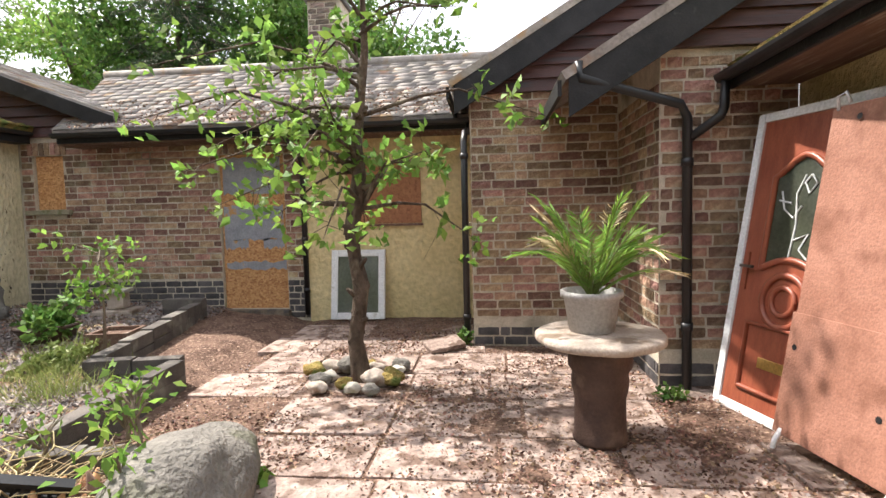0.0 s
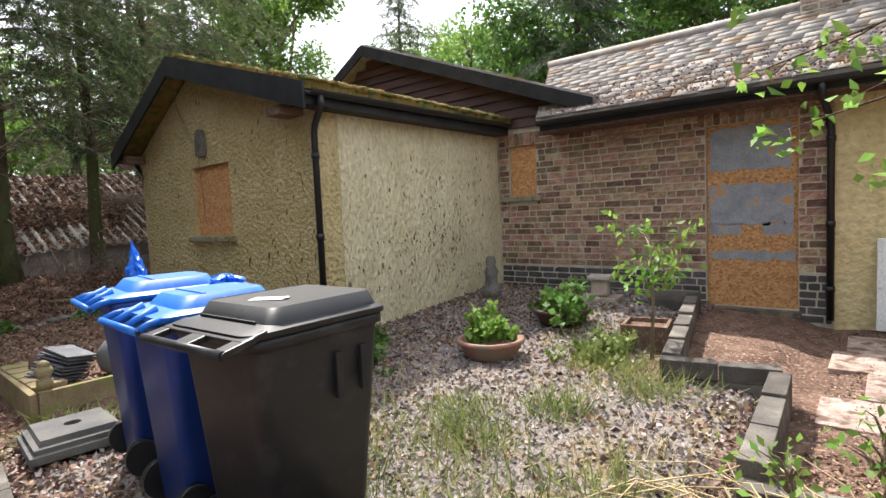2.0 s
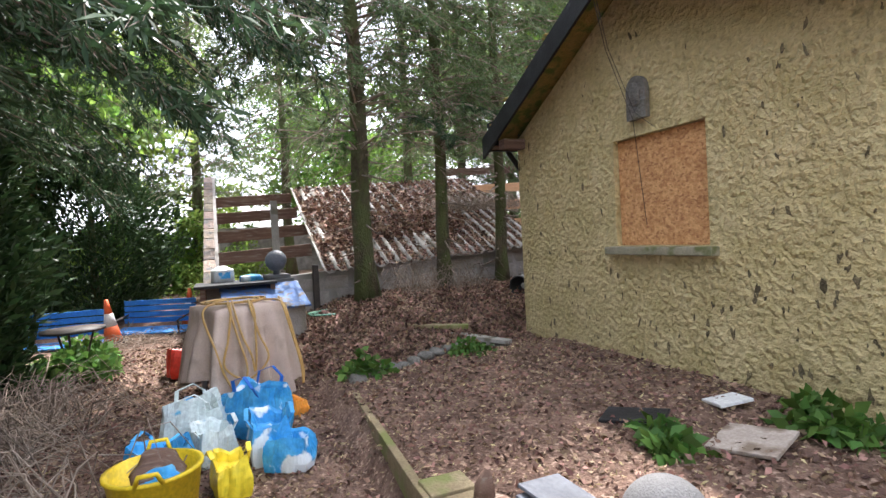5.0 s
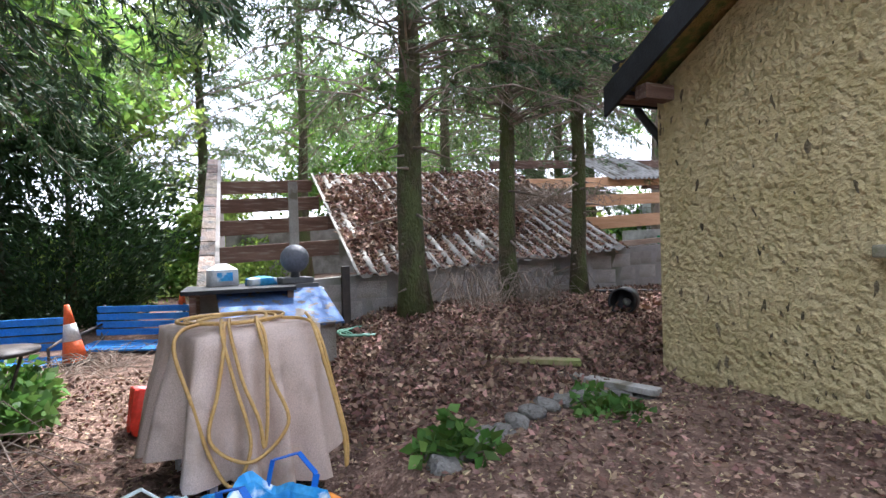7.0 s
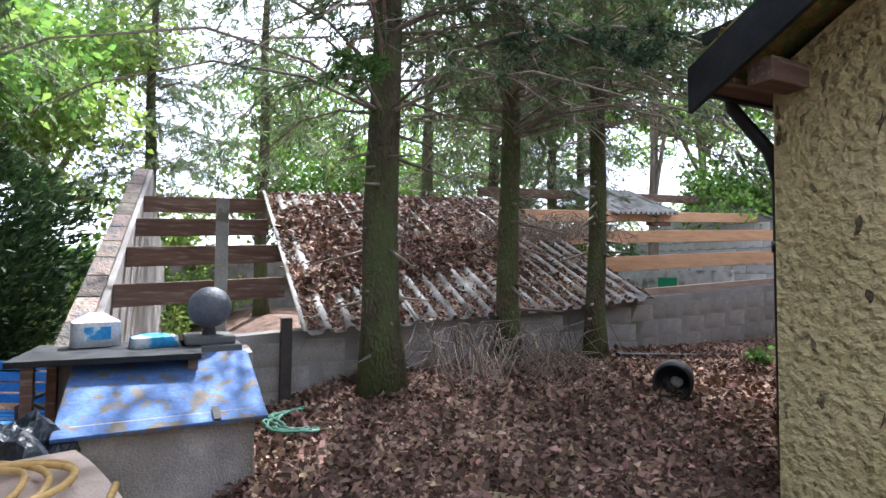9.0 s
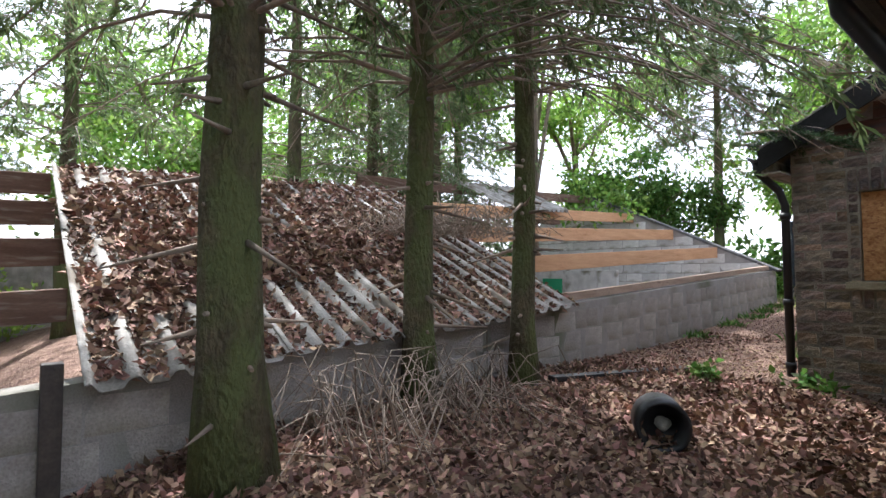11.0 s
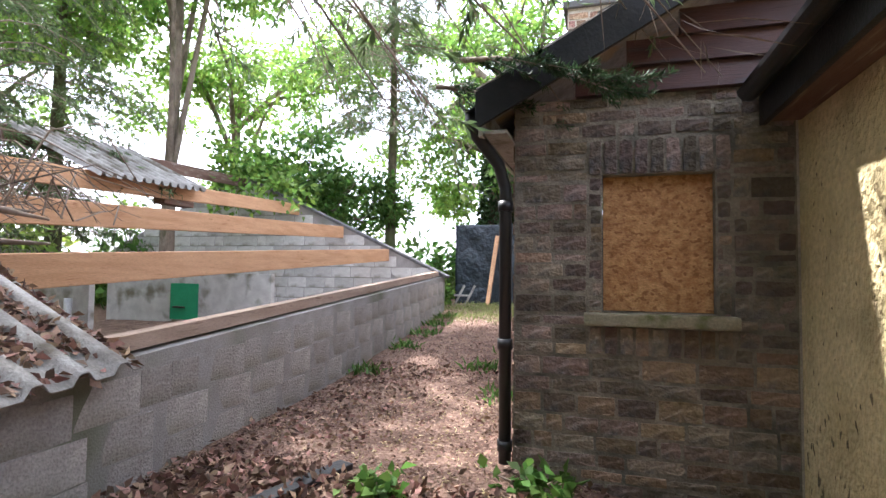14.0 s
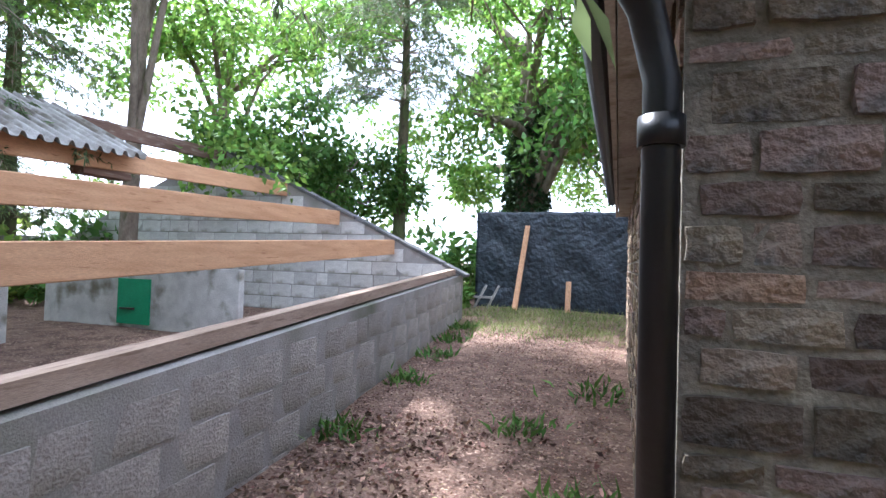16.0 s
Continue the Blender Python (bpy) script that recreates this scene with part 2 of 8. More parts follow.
M["blue_sack"] = material("blue plastic sack", (0.010, 0.13, 0.66), (0.02, 0.20, 0.80), 4, 0.25, 0.3, 20, spec=0.6, relief=0.02)
M["white_pvc"] = material("dirty white pvc", (0.68, 0.69, 0.71), (0.78, 0.79, 0.80), 5, 0.4, 0.1, 60, c=(0.40, 0.38, 0.33), c_at=0.70, c_scale=6, spec=0.5)
M["red_door"] = material("mahogany-red door", (0.22, 0.055, 0.03), (0.30, 0.085, 0.045), 6, 0.38, 0.15, 60, stretch=(4, 4, 0.4), spec=0.5)
M["rust_sheet"] = material("rust-pink metal sheet", (0.27, 0.125, 0.085), (0.36, 0.18, 0.13), 3, 0.65, 0.4, 70, c=(0.19, 0.085, 0.055), c_at=0.58, c_scale=5, soft=0.1)
M["brass"] = material("brass", (0.62, 0.42, 0.14), (0.72, 0.52, 0.2), 8, 0.35, 0.1, 60, metal=1.0)
M["stone_grey"] = material("grey boulder", (0.14, 0.13, 0.115), (0.22, 0.205, 0.18), 5, 0.92, 0.9, 36, c=(0.13, 0.13, 0.09), c_at=0.6, c_scale=4, relief=0.03)
M["stone_pale"] = material("pale cobble", (0.42, 0.39, 0.33), (0.55, 0.52, 0.45), 5, 0.9, 0.6, 50, c=(0.24, 0.26, 0.08), c_at=0.62, c_scale=4, vary=0.25)
M["stone_table"] = material("stained stone slab", (0.36, 0.30, 0.25), (0.48, 0.41, 0.35), 5, 0.9, 0.6, 60, c=(0.20, 0.15, 0.11), c_at=0.58, c_scale=5, vary=0.1)
M["concrete"] = material("grey cast concrete", (0.10, 0.098, 0.098), (0.145, 0.14, 0.138), 6, 0.9, 0.5, 110, c=(0.15, 0.145, 0.12), c_at=0.62, c_scale=4)
M["clay_dark"] = material("dark fired clay", (0.055, 0.034, 0.028), (0.09, 0.055, 0.042), 6, 0.6, 0.4, 60, c=(0.17, 0.12, 0.09), c_at=0.64, c_scale=5)
M["terracotta"] = material("weathered terracotta", (0.24, 0.13, 0.09), (0.32, 0.19, 0.14), 6, 0.85, 0.4, 60, c=(0.22, 0.19, 0.15), c_at=0.6, c_scale=5)
M["pot_grey"] = material("grey glazed pot", (0.30, 0.29, 0.28), (0.38, 0.37, 0.36), 5, 0.5, 0.2, 60, c=(0.22, 0.20, 0.17), c_at=0.65, c_scale=6)
M["green_paint"] = material("green panel", (0.02, 0.26, 0.12), (0.03, 0.30, 0.14), 5, 0.5, 0.1, 60)
M["yellow_plastic"] = material("yellow rubber", (0.70, 0.50, 0.02), (0.80, 0.60, 0.03), 4, 0.45, 0.15, 50, c=(0.45, 0.30, 0.04), c_at=0.7, c_scale=6)
M["cloth"] = material("dusty pink-beige cloth", (0.54, 0.42, 0.34), (0.62, 0.49, 0.41), 5, 0.95, 0.3, 160, c=(0.33, 0.25, 0.19), c_at=0.62, c_scale=4, soft=0.1)
M["hose_yellow"] = material("yellow-ochre hose", (0.46, 0.28, 0.09), (0.56, 0.36, 0.13), 6, 0.5, 0.1, 60)
M["hose_green"] = material("green hose", (0.06, 0.17, 0.11), (0.09, 0.22, 0.15), 6, 0.5, 0.1, 60)
M["bag_blue"] = material("blue printed bag", (0.03, 0.27, 0.62), (0.10, 0.42, 0.72), 9, 0.45, 0.3, 40, c=(0.72, 0.78, 0.82), c_at=0.55, c_scale=5, soft=0.02)
M["bag_white"] = material("white-green bag", (0.62, 0.70, 0.68), (0.72, 0.78, 0.75), 6, 0.45, 0.3, 40, c=(0.12, 0.42, 0.60), c_at=0.64, c_scale=6, soft=0.02)
M["bag_yellow"] = material("yellow carrier bag", (0.78, 0.60, 0.03), (0.85, 0.68, 0.05), 6, 0.4, 0.3, 30)
M["bag_red"] = material("red sack", (0.62, 0.035, 0.02), (0.72, 0.06, 0.03), 6, 0.45, 0.3, 30)
M["bag_orange"] = material("orange bag", (0.80, 0.30, 0.04), (0.85, 0.36, 0.06), 6, 0.45, 0.3, 30)
M["bench_blue"] = material("blue painted slat", (0.035, 0.20, 0.56), (0.06, 0.26, 0.62), 5, 0.5, 0.2, 60, c=(0.25, 0.33, 0.45), c_at=0.7, c_scale=7, vary=0.12)
M["flaky_blue"] = material("flaking blue paint", (0.075, 0.135, 0.30), (0.12, 0.20, 0.38), 6, 0.75, 0.6, 40, c=(0.15, 0.13, 0.11), c_at=0.57, c_scale=10, soft=0.02, spec=0.2)
M["iron"] = material("rusty dark iron", (0.035, 0.03, 0.028), (0.07, 0.055, 0.045), 8, 0.6, 0.3, 60)
M["cone_orange"] = material("orange cone plastic", (0.80, 0.12, 0.03), (0.86, 0.17, 0.05), 5, 0.5, 0.1, 60)
M["cone_white"] = material("white cone sleeve", (0.72, 0.70, 0.68), (0.8, 0.78, 0.76), 5, 0.5, 0.1, 60)
M["tarp"] = material("black woven sheeting", (0.016, 0.022, 0.028), (0.032, 0.042, 0.052), 6, 0.4, 0.6, 12, spec=0.5, relief=0.06)
M["slate_dark"] = material("blue-grey roofing slate", (0.075, 0.08, 0.09), (0.12, 0.125, 0.14), 7, 0.6, 0.4, 50, vary=0.25)
M["paper"] = material("crumpled paper", (0.62, 0.62, 0.60), (0.72, 0.72, 0.70), 8, 0.8, 0.3, 40)
M["glass_dark"] = material("grimy dark pane", (0.075, 0.085, 0.06), (0.11, 0.12, 0.085), 3, 0.12, 0.02, 40, spec=0.6)
M["lead"] = material("lead came", (0.55, 0.58, 0.58), (0.66, 0.68, 0.68), 8, 0.4, 0.1, 60)
M["wood_chip"] = material("rotten log wood", (0.42, 0.22, 0.10), (0.56, 0.33, 0.17), 8, 0.9, 0.6, 50, c=(0.22, 0.11, 0.06), c_at=0.6, c_scale=9, stretch=(1, 1, 0.3), vary=0.2)
M["block_dark"] = material("dark damp block", (0.085, 0.075, 0.068), (0.14, 0.125, 0.11), 6, 0.9, 0.5, 90, c=(0.20, 0.19, 0.16), c_at=0.62, c_scale=5, vary=0.15)
M["chip"] = material("gravel chip", (0.20, 0.17, 0.16), (0.36, 0.315, 0.30), 3, 0.9, 0.2, 60, vary=0.45, hue=0.02)
M["orange_brick"] = material("raw joist end", (0.5, 0.3, 0.17), (0.56, 0.36, 0.2), 5, 0.8, 0.2, 60)


# ---- helpers ----
def sm(a, b, v):
    """Smooth step from a to b."""
    t = min(1.0, max(0.0, (v - a) / (b - a)))
    return t * t * (3 - 2 * t)


def ground(x, y):
    """Height of the ground: a level yard, a rising gravel bed, a raised mulch bed and a bank up to the wood."""
    low = -0.06 + 0.10 * sm(2, -3, x)
    bed = 0.13 * sm(8.75, 8.3, x) * sm(-2.2, -0.6, y) + 0.15 * sm(8.4, 6.5, x) * sm(0.3, 3.2, y)
    mulch = (0.19 + 0.09 * sm(-2.3, -0.1, y)) * sm(-2.56, -2.46, y) * sm(4.36, 4.24, x) * sm(-0.4, 0.95, x)
    bank = (0.44 * sm(-3.1, -1.2, y) + 0.02) * sm(1.7, -1.7, x)
    yard = 0.06 * sm(8.5, 9.2, x)
    rise = 0.42 * sm(3.5, 12.5, y) * sm(2.0, -1.0, x)
    z = low + yard + max(bed, mulch, bank) + rise
    return z + 0.018 * noise.noise((x * 1.3, y * 1.3, 0)) + 0.010 * noise.noise((x * 5, y * 5, 3))


def box(bm, x0, y0, z0, x1, y1, z1, m=None, bevel=0.0):
    vs = [bm.verts.new((x, y, z)) for z in (z0, z1) for x, y in ((x0, y0), (x1, y0), (x1, y1), (x0, y1))]
    fs = [bm.faces.new([vs[i] for i in f]) for f in ((3, 2, 1, 0), (4, 5, 6, 7), (0, 1, 5, 4), (1, 2, 6, 5), (2, 3, 7, 6), (3, 0, 4, 7))]
    if bevel:
        es = list({e for f in fs for e in f.edges})
        r = bmesh.ops.bevel(bm, geom=es, offset=bevel, segments=2, affect="EDGES", profile=0.6)
        vs = list({v for f in r["faces"] for v in f.verts} | {v for v in vs if v.is_valid})
    if m is not None:
        bmesh.ops.transform(bm, matrix=m, verts=vs)
    return vs


def tube(bm, pts, radii, seg=10, caps=True):
    """A round bar along points, with a radius at each."""
    pts = [Vector(p) for p in pts]
    if isinstance(radii, (int, float)):
        radii = [radii] * len(pts)
    rings, side = [], None
    for i, p in enumerate(pts):
        d = (pts[min(i + 1, len(pts) - 1)] - pts[max(i - 1, 0)]).normalized()
        if side is None:
            side = d.orthogonal().normalized()
        side = (side - d * side.dot(d)).normalized()
        up = d.cross(side)
        rings.append([bm.verts.new(p + (side * math.cos(a) + up * math.sin(a)) * radii[i]) for a in (2 * math.pi * k / seg for k in range(seg))])
    for a, b in zip(rings, rings[1:]):
        for k in range(seg):
            f = bm.faces.new((a[k], a[(k + 1) % seg], b[(k + 1) % seg], b[k]))
            f.smooth = True
    if caps:
        bm.faces.new(rings[0][::-1])
        bm.faces.new(rings[-1])
    return rings


def lathe(bm, profile, seg=24, at=(0, 0, 0), wobble=0.0):
    """A turned shape from (radius, height) pairs."""
    rings = []
    for r, z in profile:
        ring = []
        for k in range(seg):
            a = 2 * math.pi * k / seg
            rr = r * (1 + wobble * noise.noise((math.cos(a) * 2, math.sin(a) * 2, z * 3)))
            ring.append(bm.verts.new((at[0] + rr * math.cos(a), at[1] + rr * math.sin(a), at[2] + z)))
        rings.append(ring)
    for a, b in zip(rings, rings[1:]):
        for k in range(seg):
            f = bm.faces.new((a[k], a[(k + 1) % seg], b[(k + 1) % seg], b[k]))
            f.smooth = True
    if profile[0][0] > 0.001:
        bm.faces.new(rings[0][::-1])
    if profile[-1][0] > 0.001:
        bm.faces.new(rings[-1])


def rock(bm, at, size, seed=0, rough=0.25, div=3):
    r = bmesh.ops.create_icosphere(bm, subdivisions=div, radius=1)
    for v in r["verts"]:
        n = noise.noise(v.co * 1.3 + Vector((seed * 7.1, seed, 0))) * rough + noise.noise(v.co * 4 + Vector((seed, 0, seed))) * rough * 0.25
        v.co = Vector((v.co.x * size[0], v.co.y * size[1], v.co.z * size[2])) * (1 + n) + Vector(at)
    for f in {f for v in r["verts"] for f in v.link_faces}:
        f.smooth = True


def prism(bm, outline, y0, y1):
    """An outline in x and z drawn out along y."""
    a = [bm.verts.new((x, y0, z)) for x, z in outline]
    b = [bm.verts.new((x, y1, z)) for x, z in outline]
    bm.faces.new(a)
    bm.faces.new(b[::-1])
    for i in range(len(a)):
        j = (i + 1) % len(a)
        bm.faces.new((a[j], a[i], b[i], b[j]))


def thing(name, at=(0, 0, 0), label="", category="", group="", kind="", turn=0.0):
    ob = new(name)
    ob.empty_display_size = 0.1
    ob.matrix_basis = pose(*at, 0, 0, turn)
    return tagged(ob, label, category, group, kind)


def part(name, bm, mat, parent=None, label="", kind=""):
    """Links a bmesh as one mesh object under a thing or under a part."""
    me = bpy.data.meshes.new(name)
    bmesh.ops.recalc_face_normals(bm, faces=bm.faces)
    bm.to_mesh(me)
    bm.free()
    me.materials.append(M[mat])
    ob = new(name, me)
    ob.parent = parent
    return tagged(ob, label, kind=kind)


def boxes(name, mat, parent, *dims, label="", bevel=0.0, m=None):
    bm = bmesh.new()
    for d in dims:
        box(bm, *d, m=m, bevel=bevel)
    return part(name, bm, mat, parent, label)


def soup(name, verts, faces, mat, parent=None, label="", kind="stuff", smooth=False):
    """A mesh from numpy arrays: verts (n, 3), faces (m, 3 or 4)."""
    me = bpy.data.meshes.new(name)
    me.vertices.add(len(verts))
    me.vertices.foreach_set("co", np.asarray(verts, np.float32).ravel())
    k = faces.shape[1]
    me.loops.add(faces.size)
    me.loops.foreach_set("vertex_index", faces.astype(np.int32).ravel())
    me.polygons.add(len(faces))
    me.polygons.foreach_set("loop_start", np.arange(0, faces.size, k, dtype=np.int32))
    me.update(calc_edges=True)
    me.materials.append(M[mat])
    ob = new(name, me)
    ob.parent = parent
    return tagged(ob, label, kind=kind)


GRID = [(i / 3 * 2 - 1, k - 1.0) for k in range(3) for i in range(4)]
RIM = [0, 1, 2, 3, 7, 11, 10, 9, 8, 4]
SHELL = [(a, a + 1, a + 5, a + 4) for a in (0, 1, 2, 4, 5, 6)] + [(RIM[i], 12 + i, 12 + (i + 1) % 10, RIM[(i + 1) % 10]) for i in range(10)]


def shell(n, l, h, d, worn, rng):
    """Corners of n worn bricks: an uneven front of six facets with chipped corners, and the sides behind it."""
    g = np.array(GRID)
    co = np.zeros((n, 22, 3))
    rim = np.zeros(12, bool)
    rim[RIM] = True
    corner = np.zeros(12, bool)
    corner[[0, 3, 8, 11]] = True
    l, h, d = (np.broadcast_to(np.asarray(q, float), (n,))[:, None] for q in (l, h, d))
    co[:, :12, 0] = g[:, 0] * (l / 2 - worn * (0.5 + 0.5 * corner))
    co[:, :12, 2] = g[:, 1] * (h / 2 - worn * (0.5 + 0.5 * corner))
    co[:, :12, 0] += rng.uniform(-1, 1, (n, 12)) * worn * 0.7
    co[:, :12, 2] += rng.uniform(-1, 1, (n, 12)) * worn * 0.7
    co[:, :12, 1] = -d + np.where(rim, worn * 0.5, 0) + rng.uniform(-0.5, 0.5, (n, 12)) * worn
    co[:, 12:, 0] = g[RIM, 0] * l / 2
    co[:, 12:, 2] = g[RIM, 1] * h / 2
    co[:, 12:, 1] = 0.03
    return co


def pieces(parent, name, mat, places, single=None, stuff="rest_of_bricks"):
    """Blocks laid in a wall. places: rows of (matrix, length, height, depth); those for which single() holds become objects on shared meshes."""
    shared, many = {}, []
    count = 0
    rng = np.random.default_rng(len(places))
    worn = 0.0012 if name == "block" else 0.0055 if mat == "brick_grey" else 0.0035
    faces = np.array(SHELL)
    for m, l, h, d in places:
        if single and count < 290 and single(m.translation):
            key = (round(l, 2), round(h, 2), count % 3)
            if key not in shared:
                ob = soup(name, shell(1, key[0], key[1], d, worn, rng)[0], faces, mat, parent, kind="")
                ob.data.shade_flat()
                shared[key] = ob.data
            else:
                ob = new(name, shared[key])
                ob.parent = parent
            ob.matrix_basis = m
            count += 1
        else:
            many.append((m, l, h, d))
    if many:
        n = len(many)
        co = shell(n, [q[1] for q in many], [q[2] for q in many], [q[3] for q in many], worn, rng)
        for i, q in enumerate(many):
            a = np.array(q[0])
            co[i] = co[i] @ a[:3, :3].T + a[:3, 3]
        every = (faces[None] + 22 * np.arange(n)[:, None, None]).reshape(-1, 4)
        soup(stuff, co.reshape(-1, 3), every, mat, parent).data.shade_flat()


def courses(o, along, out, length, z0, z1, holes=(), course=0.09, brick=0.24, proud=0.006, z_at=None, edge=0.0):
    """Places of bricks on a wall that starts at o and runs along; holes: (u0, z0, u1, z1)."""
    rng = random.Random(int(length * 1000 + o[0] * 77 + o[1] * 13 + z0 * 531))
    along, out = Vector(along).normalized(), Vector(out).normalized()
    turn = Matrix((along, -out, (0, 0, 1))).transposed().to_4x4()
    rows = []
    n = int((z1 - z0) / course)
    for r in range(n):
        z = z0 + (r + 0.5) * course
        u = -rng.uniform(0, brick)
        while u < length:
            l = brick * rng.choice((1, 1, 1, 0.5, 0.92)) * rng.uniform(0.95, 1.05)
            a, b = max(u, 0.0), min(u + l, length)
            u += l
            spans = [(a, b)]
            for h in holes:
                if h[1] < z + course * 0.4 and h[3] > z - course * 0.4:
                    cut = []
                    for p, q in spans:
                        if q <= h[0] or p >= h[2]:
                            cut.append((p, q))
                        else:
                            cut += [(p, h[0])] * (h[0] > p) + [(h[2], q)] * (h[2] < q)
                    spans = cut
            for p, q in spans:
                if q - p > 0.045 and (z_at is None or z_at((p + q) / 2) > z + course * 0.3):
                    c = Vector(o) + along * ((p + q) / 2)
                    c.z = z
                    tilt = pose(0, 0, 0, rng.uniform(-1.2, 1.2), rng.uniform(-0.7, 0.7), rng.uniform(-1, 1))
                    rows.append((Matrix.Translation(c) @ turn @ tilt, q - p - 0.013, course - 0.013 + rng.uniform(-0.004, 0.003), proud + rng.uniform(-0.003, 0.007)))
    return rows


def rubble(o, along, out, length, z0, z1, holes=()):
    """Places of rough squared stones in courses of uneven height."""
    rng = random.Random(int(length * 991 + z0 * 37))
    rows, z = [], z0
    while z < z1 - 0.05:
        course = min(rng.choice((0.065, 0.08, 0.09, 0.10, 0.12)), z1 - z)
        for m, l, h, d in courses(o, along, out, length, z, z + course + 0.001, holes, course, rng.uniform(0.19, 0.30), 0.006):
            rows.append((m, l, h + rng.uniform(-0.008, 0.002), d + rng.uniform(-0.003, 0.008)))
        z += course
    return rows


def soldiers(o, along, out, u0, u1, z0, z1, width=0.085):
    """A row of upright bricks over or under an opening."""
    along, out = Vector(along).normalized(), Vector(out).normalized()
    turn = Matrix((along, -out, (0, 0, 1))).transposed().to_4x4()
    n = max(1, round((u1 - u0) / width))
    w = (u1 - u0) / n
    rows = []
    for i in range(n):
        c = Vector(o) + along * (u0 + (i + 0.5) * w)
        c.z = (z0 + z1) / 2
        rows.append((Matrix.Translation(c) @ turn @ pose(0, 0, 0, 0, random.uniform(-1.5, 1.5), 0), w - 0.012, z1 - z0 - 0.012, 0.016 + random.uniform(-0.004, 0.006)))
    return rows


def wall(name, mat, o, along, out, length, z0, z1, thick, holes=(), label=""):
    """A thick wall with openings cut through, built of blocks that butt end to end."""
    along, out = Vector(along).normalized(), Vector(out).normalized()
    turn = Matrix.Translation((o[0], o[1], 0)) @ Matrix((along, -out, (0, 0, 1))).transposed().to_4x4()
    us = sorted({0.0, length, *[h[0] for h in holes], *[h[2] for h in holes]})
    bm = bmesh.new()
    for a, b in zip(us, us[1:]):
        if b - a < 1e-4:
            continue
        cuts = sorted((h[1], h[3]) for h in holes if h[0] < b - 1e-4 and h[2] > a + 1e-4)
        z = z0
        for c, d in cuts + [(z1, z1)]:
            if c > z + 1e-4:
                box(bm, a, 0, z, b, thick, c, m=turn)
            z = max(z, d)
    ob = part(name, bm, mat, None, label, "structure")
    return ob
# ---- structure ----
H = 3.46          # face of the cottage's front wall
GX = 4.49         # east face of the rendered wing

# ground: one sheet, fine near the walk, reaching the horizon
def build_ground():
    xs = np.concatenate([np.array([-900, -300, -100, -45, -28, -20, -16]), np.arange(-13, 15.01, 0.16), np.array([17, 20, 28, 50, 120, 400, 900])])
    ys = np.concatenate([np.array([-900, -300, -100, -45, -25, -16, -12]), np.arange(-9, 14.01, 0.16), np.array([16, 20, 28, 50, 120, 400, 900])])
    v = [(x, y, ground(min(max(x, -13), 15), min(max(y, -9), 14))) for y in ys for x in xs]
    w = len(xs)
    f = np.array([(j * w + i, j * w + i + 1, (j + 1) * w + i + 1, (j + 1) * w + i) for j in range(len(ys) - 1) for i in range(w - 1)])
    ob = soup("ground", np.array(v), f, "soil", None, "brown woodchip and dead-leaf ground under trees", "structure")
    return ob


build_ground()

# cottage: front wall, with a blocked door and three boarded windows
DOOR = (8.95, 0.13, 9.89, 2.29)
WEST_W = (0.50, 1.40, 1.08, 2.17)
MID_W = (6.17, 1.59, 6.64, 2.36)
shifted = [(a - 1.46, b, c - 1.46, d) for a, b, c, d in (MID_W, DOOR)]
front = wall("wall_north", "mortar", (-0.01, H), (1, 0, 0), (0, -1, 0), 11.06, -0.15, 2.62, 0.3, shifted)
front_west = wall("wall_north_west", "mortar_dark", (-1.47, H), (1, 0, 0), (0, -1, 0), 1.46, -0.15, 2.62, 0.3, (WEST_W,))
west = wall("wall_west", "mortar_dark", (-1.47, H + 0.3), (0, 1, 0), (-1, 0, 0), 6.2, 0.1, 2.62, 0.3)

# rendered wing: gable wall with an opening, two long walls
def build_wing():
    for name, mat, y0, y1 in (("wall_gable", "render_gold", 0.0, 0.28),):
        bm = bmesh.new()
        top = lambda x: 3.50 - (1.9 - x) * 0.53 if x < 1.9 else 3.50 - (x - 1.9) * 0.33
        for a, b, lo, hi in ((0.0, 1.66, -0.2, None), (1.66, 1.9, 2.17, None), (1.9, 2.66, 2.17, None), (2.66, GX, -0.2, None), (1.66, 2.66, -0.2, 1.22)):
            za, zb = (hi, hi) if hi else (top(a), top(b))
            prism(bm, [(a, lo), (b, lo), (b, zb), (a, za)], y0, y1)
        part(name, bm, mat, None, "", "structure")
    wall("wall_wing_east", "render_pale", (GX, H - 0.004), (0, -1, 0), (1, 0, 0), H - 0.29, -0.2, 2.62, 0.28)
    wall("wall_wing_west", "render_side", (0.0, 0.284), (0, 1, 0), (-1, 0, 0), H - 0.29, 0.0, 2.50, 0.28)


build_wing()

# yard side: the stepped brick pier walls
PX, PY, QX, QY = 11.05, 1.95, 12.55, 0.62
wall("wall_pier_west", "mortar", (PX, H), (0, -1, 0), (-1, 0, 0), H - PY - 0.3, -0.15, 2.75, 0.3, ((0.42, 1.3, 0.95, 2.15),))
wall("wall_pier_front", "mortar", (PX, PY), (1, 0, 0), (0, -1, 0), QX - PX, -0.15, 2.75, 0.3)
wall("wall_step_west", "mortar", (QX, PY), (0, -1, 0), (-1, 0, 0), PY - QY - 0.3, -0.15, 2.75, 0.3)
wall("wall_step_front", "mortar", (QX, QY), (1, 0, 0), (0, -1, 0), 1.0, -0.15, 2.75, 0.3)
wall("wall_porch", "render_side", (13.55, QY - 0.004), (0, -1, 0), (-1, 0, 0), 5.6, -0.15, 2.6, 0.3)

